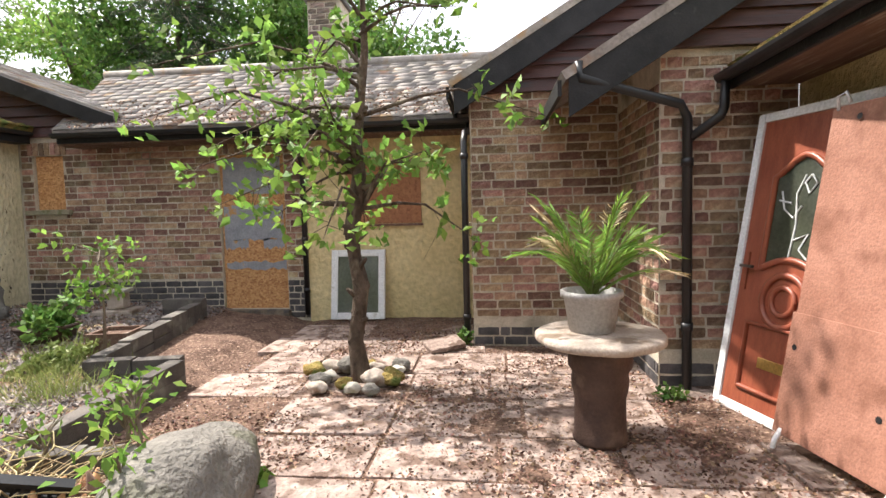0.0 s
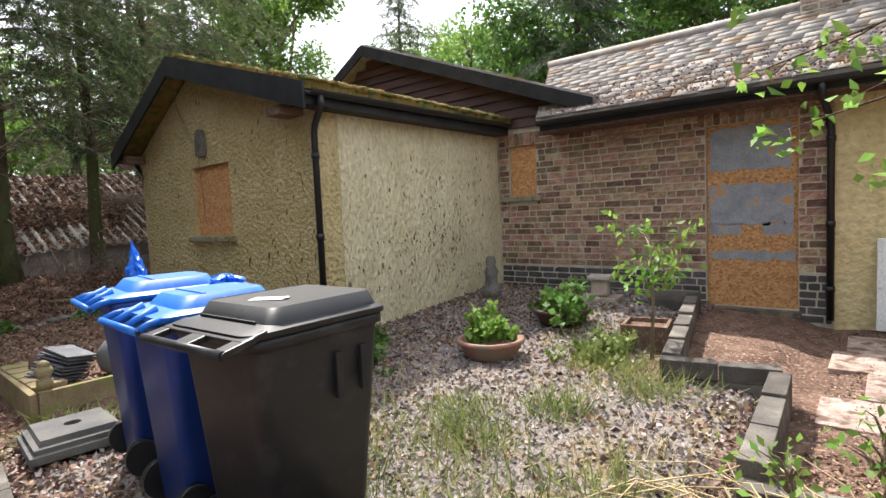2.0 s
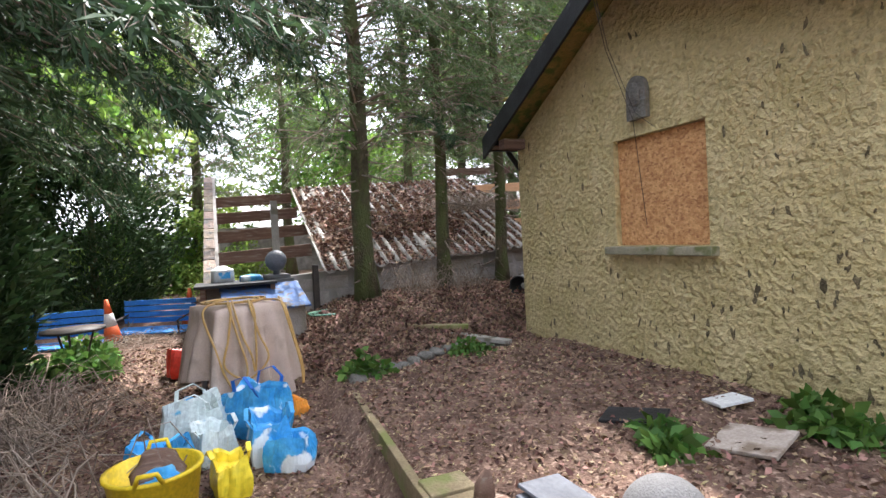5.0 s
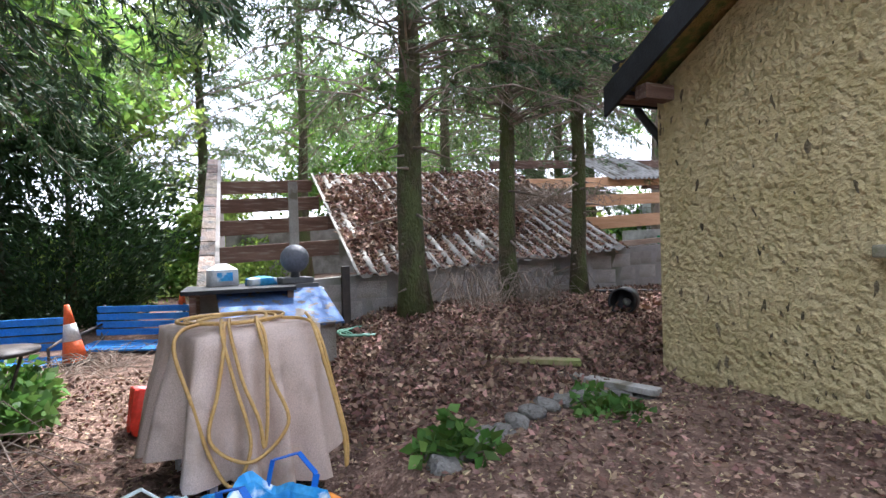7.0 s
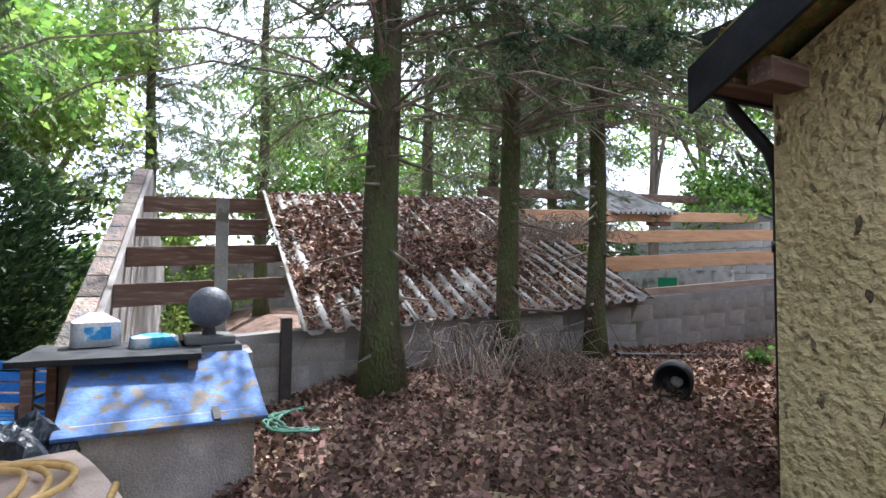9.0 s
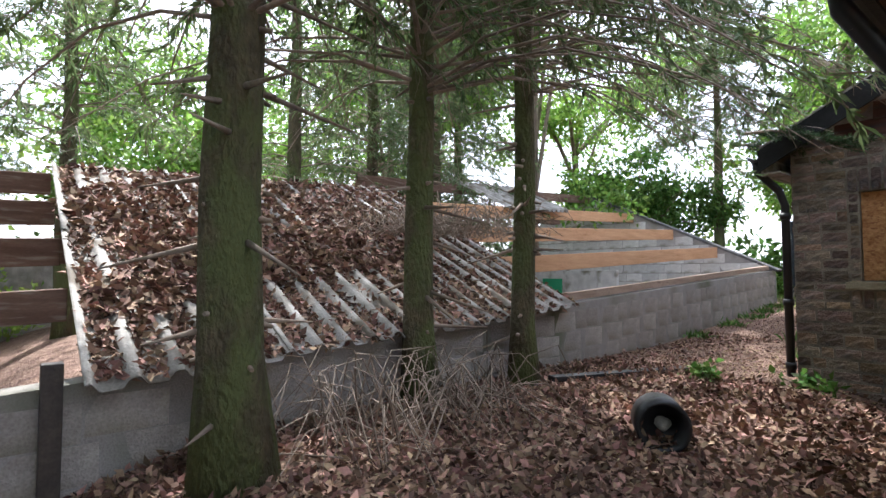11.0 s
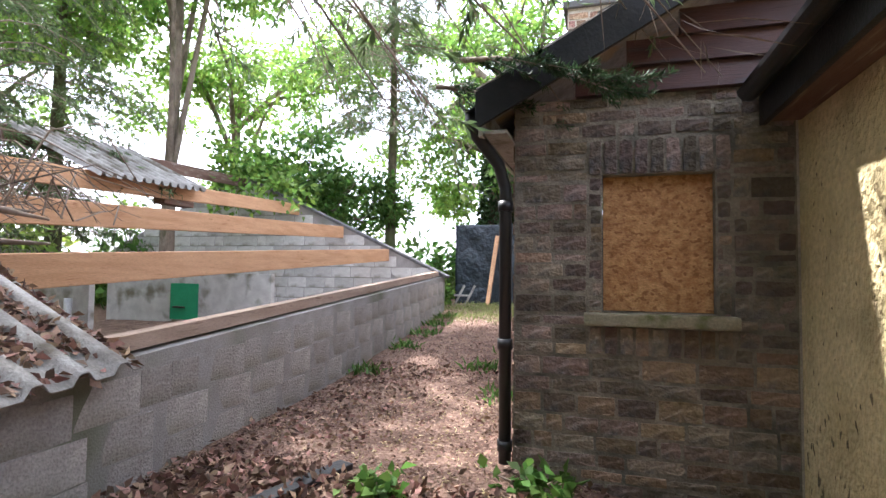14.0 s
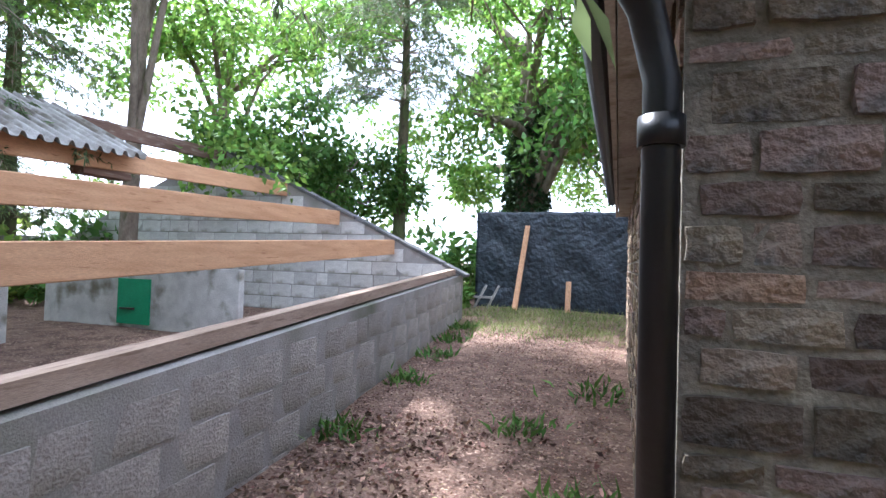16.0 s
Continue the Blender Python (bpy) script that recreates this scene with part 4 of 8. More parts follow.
# ---- low garden walls of dark blocks ----
def low_wall(p0, p1, z0, zt0, zt1, w=0.13):
    p0, p1 = Vector((*p0, 0)), Vector((*p1, 0))
    d = p1 - p0
    th = thing("garden_wall", (p0.x, p0.y, 0), "low dark concrete block wall edging a gravel bed", "wall", "low garden walls")
    th.rotation_euler.z = math.atan2(d.y, d.x)
    n = max(1, round(d.length / 0.44))
    for r in (0, 1):
        for i in range(n):
            a, b = d.length * i / n, d.length * (i + 1) / n
            t = zt0 + (zt1 - zt0) * (a + b) / 2 / d.length
            lo, hi = (z0, t - 0.13) if r == 0 else (t - 0.125, t)
            boxes("block", "block_dark", th, (a + 0.004, -w / 2, lo, b - 0.004, w / 2, hi + random.uniform(-0.008, 0.008)), bevel=0.008)


low_wall((7.50, 2.72), (7.90, 0.52), -0.1, 0.36, 0.26)
low_wall((7.02, 2.80), (7.56, 2.80), -0.1, 0.40, 0.38)
low_wall((7.84, 0.45), (8.60, 0.62), -0.1, 0.25, 0.24)
low_wall((8.60, 0.54), (8.66, -0.90), -0.1, 0.23, 0.20)
low_wall((8.60, -0.97), (9.28, -0.84), -0.1, 0.13, 0.12)
low_wall((5.05, -2.95), (5.95, -3.05), -0.12, 0.02, 0.02, 0.11)

# edging planks of the raised mulch bed
pb = thing("edging_planks", (0, 0, 0), "mossy timber planks edging a raised mulch bed", "edging")
for a, b, zt in (((4.30, -2.56), (3.1, -2.53), 0.19), ((3.08, -2.52), (2.0, -2.46), 0.17), ((1.98, -2.45), (0.92, -2.38), 0.14)):
    a, b = Vector((*a, 0)), Vector((*b, 0))
    d = b - a
    boxes("plank", "board_moss", pb, (0, -0.025, -0.14, d.length, 0.025, zt), bevel=0.006, m=Matrix.Translation(a) @ Matrix.Rotation(math.atan2(d.y, d.x), 4, "Z"))
boxes("plank", "board_moss", pb, (4.285, -2.53, -0.14, 4.335, -1.35, 0.20), bevel=0.006)
for i in range(5):
    boxes("sleeper_end", "board_moss", pb, (3.95 - i * 0.22, -2.53, 0.15, 4.14 - i * 0.22, -2.30 + 0.02 * (i % 2), 0.205), bevel=0.008)
st = thing("stone_edging", (0.2, -1.5, 0.2), "row of rough grey stones edging the mulch", "edging")
for i in range(13):
    t = i / 12
    bm = bmesh.new()
    x, y = 0.85 - 0.95 * math.sin(t * 1.6) + 0.45 * t * t, -2.3 + 1.75 * t
    rock(bm, (x - 0.2, y + 1.5, ground(x, y) - 0.19), (0.12, 0.085, 0.05), i, 0.35, 2)
    part("stone", bm, "stone_grey", st)

# ---- open barn of concrete blocks under corrugated sheets ----
EX = lambda y: -2.95 - 0.078 * (y + 1.9)
BZ = lambda y: 0.95 + 0.05 * (y + 1.9)
PITCH = 0.46
YS, YN, YA, YB = -3.4, 9.35, -1.9, 2.42
barn = thing("barn", (0, 0, 0), "low roofless concrete-block barn with bare purlins", "barn")
bm = bmesh.new()
for y0, y1 in ((YS, 10.2),):
    vs = [bm.verts.new(p) for y in (y0, y1) for p in ((EX(y), y, -0.2), (EX(y) - 0.2, y, -0.2), (EX(y) - 0.2, y, BZ(y) - 0.02), (EX(y), y, BZ(y) - 0.02))]
    for f in ((3, 2, 1, 0), (4, 5, 6, 7), (0, 1, 5, 4), (1, 2, 6, 5), (2, 3, 7, 6), (3, 0, 4, 7)):
        bm.faces.new([vs[i] for i in f])
part("east_wall", bm, "block_joint", barn)


def gable_end(y, t, name):
    bm = bmesh.new()
    e, z = EX(y), BZ(y)
    prism(bm, [(e, -0.2), (e - 9.2, -0.2), (e - 9.2, z), (e - 4.6, z + 4.6 * PITCH), (e, z)], y, y + t)
    return part(name, bm, "block_joint", barn)


gable_end(10.0, 0.2, "north_gable")
gable_end(YS - 0.2, 0.2, "south_gable")
bm = bmesh.new()
box(bm, -13.0, YS, -0.2, -12.8, 10.0, 2.0)
part("west_wall", bm, "block", barn)


def joist(d, y0, y1, mat, h=0.22, w=0.065, sag=0.0):
    bm = bmesh.new()
    vs = []
    for y in (y0, y1):
        x, z = EX(y) - d, BZ(y) + PITCH * d
        vs += [bm.verts.new(p) for p in ((x + w / 2, y, z - h), (x - w / 2, y, z - h), (x - w / 2, y, z), (x + w / 2, y, z))]
    for f in ((3, 2, 1, 0), (4, 5, 6, 7), (0, 1, 5, 4), (1, 2, 6, 5), (2, 3, 7, 6), (3, 0, 4, 7)):
        bm.faces.new([vs[i] for i in f])
    bmesh.ops.bevel(bm, geom=bm.edges[:], offset=0.006, segments=1, affect="EDGES")
    return part("purlin", bm, mat, barn, "bare orange softwood purlin" if mat == "timber_new" else "dark weathered purlin")


for d in (1.12, 2.12):
    joist(d, YB, 10.0, "timber_new", 0.23)
joist(3.15, YB, 10.0, "timber_new", 0.22)
joist(4.45, YB, 10.0, "timber_old", 0.2)
for d in (0.95, 1.75, 2.55, 3.35):
    joist(d, YS, YA, "timber_old", 0.21)
joist(1.75, YA, YB, "timber_old", 0.2)
bm = bmesh.new()
vs = []
for y in (YB + 0.05, 10.0):
    x, z = EX(y) - 0.11, BZ(y)
    vs += [bm.verts.new(p) for p in ((x + 0.05, y, z), (x - 0.06, y, z), (x - 0.06, y, z + 0.085), (x + 0.05, y, z + 0.085))]
for f in ((3, 2, 1, 0), (4, 5, 6, 7), (0, 1, 5, 4), (1, 2, 6, 5), (2, 3, 7, 6), (3, 0, 4, 7)):
    bm.faces.new([vs[i] for i in f])
part("wall_plate", bm, "timber_plate", barn, "dusty brown timber wall plate")


def corrugated(name, mat, y0, y1, d0, d1, parent, lift=0.04, tilt=0.0, amp=0.024, period=0.21, sag=0.0):
    """A corrugated sheet on the barn's slope; the waves run up the slope."""
    n = max(8, int((y1 - y0) / period * 14))
    k = 5
    vs, fs = [], []
    for j in range(k + 1):
        d = d0 + (d1 - d0) * j / k
        for i in range(n + 1):
            y = y0 + (y1 - y0) * i / n
            w = math.cos(2 * math.pi * y / period)
            w = amp * min(1.0, max(-0.9, (w - 0.35) * 2.2))
            z = BZ(y) + PITCH * d + lift + w + tilt * (y - y0) - sag * math.sin(math.pi * j / k)
            vs.append((EX(y) - d, y, z))
    s = n + 1
    for j in range(k):
        for i in range(n):
            fs.append((j * s + i, j * s + i + 1, (j + 1) * s + i + 1, (j + 1) * s + i))
    m = len(vs)
    vs += [(x, y, z - 0.008) for x, y, z in vs]
    fs += [tuple(q + m for q in f[::-1]) for f in fs]
    for i in range(n):
        fs.append((i, i + m, i + 1 + m, i + 1))
    for j in range(k):
        fs.append((j * s, (j + 1) * s, (j + 1) * s + m, j * s + m))
        a, b = j * s + n, (j + 1) * s + n
        fs.append((a, a + m, b + m, b))
    return soup(name, np.array(vs), np.array(fs), mat, parent, kind="")


cover = thing("corrugated_roof", (0, 0, 0), "corrugated cement sheets buried under dead leaves and twigs", "roof")
w = (YB - YA) / 4
for r, (d0, d1) in enumerate(((-0.17, 1.85), (1.70, 3.45))):
    for i in range(4):
        corrugated("corrugated_sheet", "asbestos", YA + i * w - (0.03 if i else 0), YA + (i + 1) * w, d0 + 0.04 * math.sin(i * 3.1), d1, cover, 0.05 + 0.014 * (i % 2) + 0.02 * r)
loose = thing("loose_sheet", (0, 0, 0), "loose pale corrugated sheet lying on the purlins", "sheet")
corrugated("corrugated_sheet", "asbestos", 4.9, 6.75, 2.9, 4.4, loose, 0.06, 0.0, 0.03, 0.15)
lb = thing("rusty_joist_end", (0, 0, 0), "short dark rusty beam under a loose sheet", "beam")
boxes("beam", "timber_old", lb, (-6.95, 6.2, 2.52, -6.75, 6.75, 2.66), bevel=0.01)

# inner partitions of the barn
for x0, x1, y, zt in ((-9.6, -6.15, 7.85, 1.55), (-11.0, -8.4, 6.5, 1.45)):
    pt = thing("partition", (x0, y, 0), "grey block partition inside the open barn", "partition")
    boxes("partition_wall", "block_pale", pt, (0, 0, 0, x1 - x0, 0.1, zt), bevel=0.008)
# a flat green panel on the partition; the leaf here is that panel
gp = thing("painted_panel", (-7.85, 7.84, 0.75), "green painted panel on a block partition", "panel")
boxes("door_leaf", "green_paint", gp, (-0.30, -0.02, 0, 0.28, -0.003, 0.62), bevel=0.004)
boxes("latch", "iron", gp, (-0.22, -0.05, 0.2, 0.02, -0.021, 0.225))
wp = thing("white_pipe", (-8.75, 6.45, 0.55), "white plastic pipe end by a partition", "pipe")
bm = bmesh.new()
tube(bm, [(0, 0, -0.5), (0, 0, 0.6)], 0.055, 14)
part("pipe", bm, "white_pvc", wp)

# post beside the barn
po = thing("timber_post", (-3.58, -2.52, 0.5), "tall grey timber post", "post")
boxes("post", "timber_grey", po, (-0.055, -0.055, -0.4, 0.055, 0.055, 1.62), bevel=0.01)
ip = thing("iron_post", (-2.88, -2.02, 0.3), "dark iron post against the block wall", "post")
boxes("post", "iron", ip, (-0.045, -0.045, -0.2, 0.045, 0.045, 0.75), bevel=0.006)

# sheeted fence across the end of the passage
fe = thing("sheeted_fence", (0, 12.15, 0), "fence covered with crumpled black woven sheeting", "fence")
vs, fs = [], []
nx, nz = 60, 34
for j in range(nz + 1):
    for i in range(nx + 1):
        x, z = -4.20 + 3.4 * i / nx, 0.80 + 1.92 * j / nz
        fold = 0.05 * noise.noise((x * 2.2 + z * 1.2, z * 1.5, 0)) + 0.03 * abs(noise.noise((x * 5 - z * 6, z * 2, 4)))
        vs.append((x, fold, z + (0.015 * noise.noise((x * 3, 0, 9)) if j == nz else 0)))
for j in range(nz):
    for i in range(nx):
        a = j * (nx + 1) + i
        fs.append((a, a + 1, a + nx + 2, a + nx + 1))
sheet = soup("sheeting", np.array(vs), np.array(fs), "tarp", fe, kind="")
so = sheet.modifiers.new("thickness", "SOLIDIFY")
so.thickness = 0.01
for x in (-4.15, -2.6, -1.0):
    boxes("fence_post", "timber_grey", fe, (x - 0.04, 0.06, 0.5, x + 0.04, 0.14, 2.7), bevel=0.008)
for a, b, lab in (((-3.34, 11.6, 0.80), (-3.2, 12.06, 2.45), "tall raw timber stake leaning on the black fence"), ((-2.42, 11.75, 0.85), (-2.42, 11.9, 1.45), "short raw timber stake by the black fence")):
    sk = thing("stake", a, lab, "stake")
    d = Vector(b) - Vector(a)
    boxes("stake_timber", "timber_new", sk, (-0.045, -0.02, -0.1, 0.045, 0.02, d.length), bevel=0.004, m=d.to_track_quat("Z", "Y").to_matrix().to_4x4())
tl = thing("small_trestle", (-4.02, 11.8, 0.84), "small grey trestle leaning at the fence", "trestle")
for dx in (-0.12, 0.12):
    boxes("leg", "timber_grey", tl, (-0.02, -0.02, 0, 0.02, 0.02, 0.55), m=pose(dx, 0, 0, -10, 25, 0))
boxes("rail", "timber_grey", tl, (-0.1, -0.05, 0.25, 0.25, -0.01, 0.29))

# ---- paving of the yard ----
def build_flags():
    base = thing("pavement", (0, 0, 0), "dirty sandstone flag paving with leaf mould in the joints", "paving", kind="structure")
    rng = random.Random(8)
    y = -3.4
    while y < 3.3:
        dy = rng.uniform(0.52, 0.72)
        x = 8.75 + rng.uniform(0, 0.3)
        while x < 13.4:
            dx = rng.uniform(0.55, 0.95)
            if not (x > PX - 0.35 and y + dy > PY - 0.02) and not (x > QX - 0.4 and y + dy > QY) and y + dy < 3.45 and not (x < 9.7 and y < -0.9) and noise.noise((x * 0.55, y * 0.55, 7)) < 0.34 and rng.random() < 0.95:
                bm = bmesh.new()
                box(bm, x + 0.012, y + 0.012, -0.08, x + dx - 0.012, y + dy - 0.012, 0.009 + rng.uniform(-0.006, 0.006), bevel=0.008)
                c = Matrix.Translation((x + dx / 2, y + dy / 2, 0))
                m = c @ pose(0, 0, 0, rng.uniform(-0.7, 0.7), rng.uniform(-0.7, 0.7), rng.uniform(-1, 1)) @ c.inverted()
                part("flagstone", bm, "flags", base).matrix_basis = m
            x += dx
        y += dy


build_flags()
# ---- things in the yard ----
def frustum(bm, w0, d0, w1, d1, z0, z1, r=0.05, seg=4, cy0=0.0, cy1=0.0):
    """A rounded box that widens from bottom to top. Returns the two rings."""
    def ring(w, d, z, cy):
        out = []
        for sx, sy, a0 in ((1, 1, 0), (-1, 1, 90), (-1, -1, 180), (1, -1, 270)):
            for k in range(seg + 1):
                a = radians(a0 + 90 * k / seg)
                out.append(bm.verts.new((sx * (w / 2 - r) + r * math.cos(a), cy + sy * (d / 2 - r) + r * math.sin(a), z)))
        return out
    a, b = ring(w0, d0, z0, cy0), ring(w1, d1, z1, cy1)
    n = len(a)
    for i in range(n):
        bm.faces.new((a[i], a[(i + 1) % n], b[(i + 1) % n], b[i])).smooth = True
    return a, b


def wheelie_bin(at, turn, body, lid, label, girth=1.0):
    """A two-wheeled refuse bin; its handle side faces -y."""
    th = thing("wheelie_bin", at, label, "bin", "row of wheelie bins", turn=turn)
    th.scale = (girth, girth, 1.0)
    bm = bmesh.new()
    a, b = frustum(bm, 0.44, 0.50, 0.555, 0.66, 0.03, 0.94, 0.06)
    bm.faces.new(a[::-1])
    c, d = frustum(bm, 0.585, 0.70, 0.585, 0.70, 0.94, 0.985, 0.06)
    bm.faces.new(d)
    bm.faces.new(c[::-1])
    part("body", bm, body, th)
    for y in (0.06, 0.20):
        boxes("rib", body, th, (0.268, y - 0.018, 0.66, 0.292, y + 0.018, 0.86), bevel=0.006)
    bm = bmesh.new()
    a, b = frustum(bm, 0.60, 0.74, 0.60, 0.74, 0.988, 1.012, 0.07)
    bm.faces.new(a[::-1])
    c, d = frustum(bm, 0.60, 0.74, 0.52, 0.60, 1.012, 1.03, 0.07, cy1=0.03)
    bm.faces.new(d)
    lid_ob = part("lid", bm, lid, th)
    bm = bmesh.new()
    if lid == "black_bin":
        e, f = frustum(bm, 0.545, 0.60, 0.49, 0.53, 1.018, 1.088, 0.045, cy0=0.035, cy1=0.045)
    else:
        e, f = frustum(bm, 0.50, 0.56, 0.42, 0.47, 1.03, 1.085, 0.07, cy0=0.04, cy1=0.05)
    bm.faces.new(f)
    part("lid_dome", bm, lid, lid_ob)
    if lid == "black_bin":
        boxes("lid_ridge", lid, lid_ob, (-0.20, -0.272, 1.03, 0.20, -0.262, 1.042), bevel=0.003)
        boxes("lid_seam", "black_plastic", lid_ob, (-0.236, -0.20, 1.0885, -0.230, 0.29, 1.0905))
    else:
        boxes("lid_ridge", lid, lid_ob, (-0.19, -0.09, 1.078, 0.19, -0.065, 1.092), bevel=0.004)
    for s in (-1, 1):
        if lid != "black_bin":
            bm = bmesh.new()
            tube(bm, [(s * 0.26, -0.33, 1.0), (s * 0.275, -0.40, 0.995), (s * 0.28, -0.46, 0.97)], [0.02, 0.016, 0.02], 8)
            part("handle_arm", bm, lid, th)
            bm = bmesh.new()
            tube(bm, [(s * 0.10, -0.30, 1.035), (s * 0.10, -0.40, 1.0), (s * 0.10, -0.455, 0.975)], [0.022, 0.018, 0.018], 8)
            part("hinge", bm, lid, th)
        bm = bmesh.new()
        tube(bm, [(s * 0.225, -0.24, 0.10), (s * 0.275, -0.24, 0.10)], 0.10, 18)
        wh = part("wheel", bm, "black_plastic", th)
    bm = bmesh.new()
    tube(bm, [(-0.30, -0.465, 0.968), (0.30, -0.465, 0.968)], 0.018, 12)
    part("handle", bm, lid, th)
    bm = bmesh.new()
    for s in (-1, 1):
        tube(bm, [(s * 0.302, -0.465, 0.968), (s * 0.312, -0.465, 0.968)], 0.012, 10)
    part("hinge_pin", bm, "black_plastic", th)
    if lid == "black_bin":
        slope = pose(0, -0.34, 1.004, 12, 0, 0)
        for x0, x1 in ((-0.305, -0.235), (-0.05, 0.05), (0.235, 0.305)):
            boxes("handle_web", lid, th, (x0, -0.13, -0.022, x1, 0.0, 0.004), bevel=0.006, m=slope)
        boxes("lid_flange", lid, th, (-0.298, -0.05, -0.02, 0.298, 0.06, 0.0055), bevel=0.006, m=slope)
    return th


wheelie_bin((7.05, -2.22, -0.03), 2, "black_bin", "black_bin", "charcoal black wheelie bin with a scuffed closed lid")
wheelie_bin((6.41, -2.26, -0.03), -3, "blue_body", "blue_bin", "blue wheelie bin with a bright blue lid", 0.86)
wheelie_bin((5.73, -2.20, 0.0), -8, "blue_body", "blue_bin", "blue wheelie bin with blue sacking caught under its lid", 0.86)


def crumple(name, at, size, mat, label, category, seed, rough=0.45, turn=0):
    """A crumpled sack or bag: a noisy shell, open in folds."""
    th = thing(name, at, label, category, turn=turn)
    bm = bmesh.new()
    r = bmesh.ops.create_icosphere(bm, subdivisions=4, radius=1)
    for v in r["verts"]:
        p = v.co.copy()
        n = noise.noise(p * 1.7 + Vector((seed, 0, 0))) * rough + abs(noise.noise(p * 4.5 + Vector((0, seed, 0)))) * rough * 0.5
        q = p * (1 + n)
        v.co = Vector((q.x * size[0], q.y * size[1], max(q.z, -0.75) * size[2] + 0.75 * size[2]))
    part("sack", bm, mat, th)
    return th


def sheet_cone(at, pts, mat, label, seed, name="blue_sack"):
    """A tuft of thin crackled plastic standing in a pointed fold."""
    th = thing(name, at, label, "sack")
    bm = bmesh.new()
    rings, seg, sub = [], 44, 6
    for i in range((len(pts) - 1) * sub + 1):
        k, f = min(i // sub, len(pts) - 2), i / sub - min(i // sub, len(pts) - 2)
        z, r, ox, oy = (p + (q - p) * f for p, q in zip(pts[k], pts[k + 1]))
        ring = []
        for m in range(seg):
            a = 2 * math.pi * m / seg
            c, d = math.cos(a), math.sin(a)
            fold = 0.30 * math.sin(a * 3 + seed + z * 9) + 0.55 * abs(noise.noise((c * 3, d * 3 + seed, z * 16))) + 0.35 * noise.noise((c * 9, d * 9, z * 40))
            rr = r * (0.8 + fold)
            ring.append(bm.verts.new((ox + rr * c, oy + 0.6 * rr * d, z)))
        rings.append(ring)
    for a, b in zip(rings, rings[1:]):
        for m in range(seg):
            bm.faces.new((a[m], a[(m + 1) % seg], b[(m + 1) % seg], b[m]))
    bm.faces.new(rings[-1])
    part("plastic_fold", bm, mat, th)


sheet_cone((5.30, -2.14, 0.96), [(-0.34, 0.02, -0.06, 0), (-0.2, 0.05, -0.05, 0.0), (-0.02, 0.08, 0, 0), (0.06, 0.09, -0.01, 0), (0.14, 0.075, -0.03, 0), (0.20, 0.055, -0.05, 0.0), (0.26, 0.03, -0.07, 0.0), (0.31, 0.012, -0.09, 0.0), (0.34, 0.004, -0.10, 0.0)], "blue_sack", "crumpled blue plastic sack poking from under a bin lid", 1)
sheet_cone((5.96, -1.94, 0.92), [(-0.03, 0.10, 0, 0), (0.05, 0.15, 0.02, 0), (0.10, 0.15, 0.04, 0.0), (0.14, 0.12, 0.06, 0.0), (0.165, 0.04, 0.08, 0.0)], "blue_sack", "blue plastic sack folded over the bin rim", 4)
pp = thing("paper_scrap", (7.08, -2.30, 1.0600), "torn white paper lying on the black bin lid", "paper", turn=30)
boxes("sheet", "paper", pp, (-0.08, -0.045, 0, 0.075, 0.035, 0.002), m=pose(0, 0, 0.001, 0.6, -0.6, 0))
boxes("fold", "paper", pp, (0.0, -0.05, 0, 0.08, -0.01, 0.002), m=pose(0, 0, 0.004, 1.0, -1, 25))

# square concrete pier cap with a hole
cap = thing("pier_cap", (4.95, -2.50, -0.02), "square stepped concrete pier cap with a round hole", "cap", turn=-5)
bm = bmesh.new()
sq = lambda s, z: [bm.verts.new((x * s, y * s, z)) for x, y in ((-1, -1), (1, -1), (1, 1), (-1, 1))]
steps = [sq(0.27, 0), sq(0.27, 0.05), sq(0.245, 0.055), sq(0.245, 0.085), sq(0.215, 0.09), sq(0.205, 0.125)]
for a, b in zip(steps, steps[1:]):
    for i in range(4):
        bm.faces.new((a[i], a[(i + 1) % 4], b[(i + 1) % 4], b[i]))
hole = [bm.verts.new((0.05 * math.cos(2 * math.pi * k / 16 - 2.356), 0.05 * math.sin(2 * math.pi * k / 16 - 2.356), 0.13)) for k in range(16)]
deep = [bm.verts.new((v.co.x, v.co.y, 0.04)) for v in hole]
top = steps[-1]
for i in range(4):
    for k in range(4):
        j = 4 * i + k
        bm.faces.new((top[i], hole[(j + 1) % 16], hole[j]))
    bm.faces.new((top[i], top[(i + 1) % 4], hole[(4 * i + 4) % 16]))
for k in range(16):
    bm.faces.new((hole[k], hole[(k + 1) % 16], deep[(k + 1) % 16], deep[k]))
bm.faces.new(deep)
part("cap_stone", bm, "concrete", cap)

# ball, slates, small urn on the mulch
ball = thing("stone_ball", (4.02, -1.88, ground(4.02, -1.88)), "smooth grey concrete ball on the mulch bed", "ball")
bm = bmesh.new()
bmesh.ops.create_uvsphere(bm, u_segments=40, v_segments=24, radius=0.168, matrix=Matrix.Translation((0, 0, 0.155)))
for f in bm.faces:
    f.smooth = True
part("ball", bm, "concrete", ball)
ss = thing("slate_stack", (3.86, -2.26, ground(3.86, -2.26)), "leaning stack of blue-grey roofing slates", "slates", turn=20)
for i in range(9):
    boxes("roof_slate", "slate_dark", ss, (-0.17 + 0.012 * (i % 2), -0.12, 0, 0.17, 0.12, 0.014), bevel=0.003, m=pose(0.010 * i - 0.04, 0.012 * i - 0.05, 0.035 + 0.026 * i, -9, 10, 6 * math.sin(i * 2.2)))
un = thing("small_urn", (4.24, -2.47, 0.205), "small mossy clay urn on the planks", "urn")
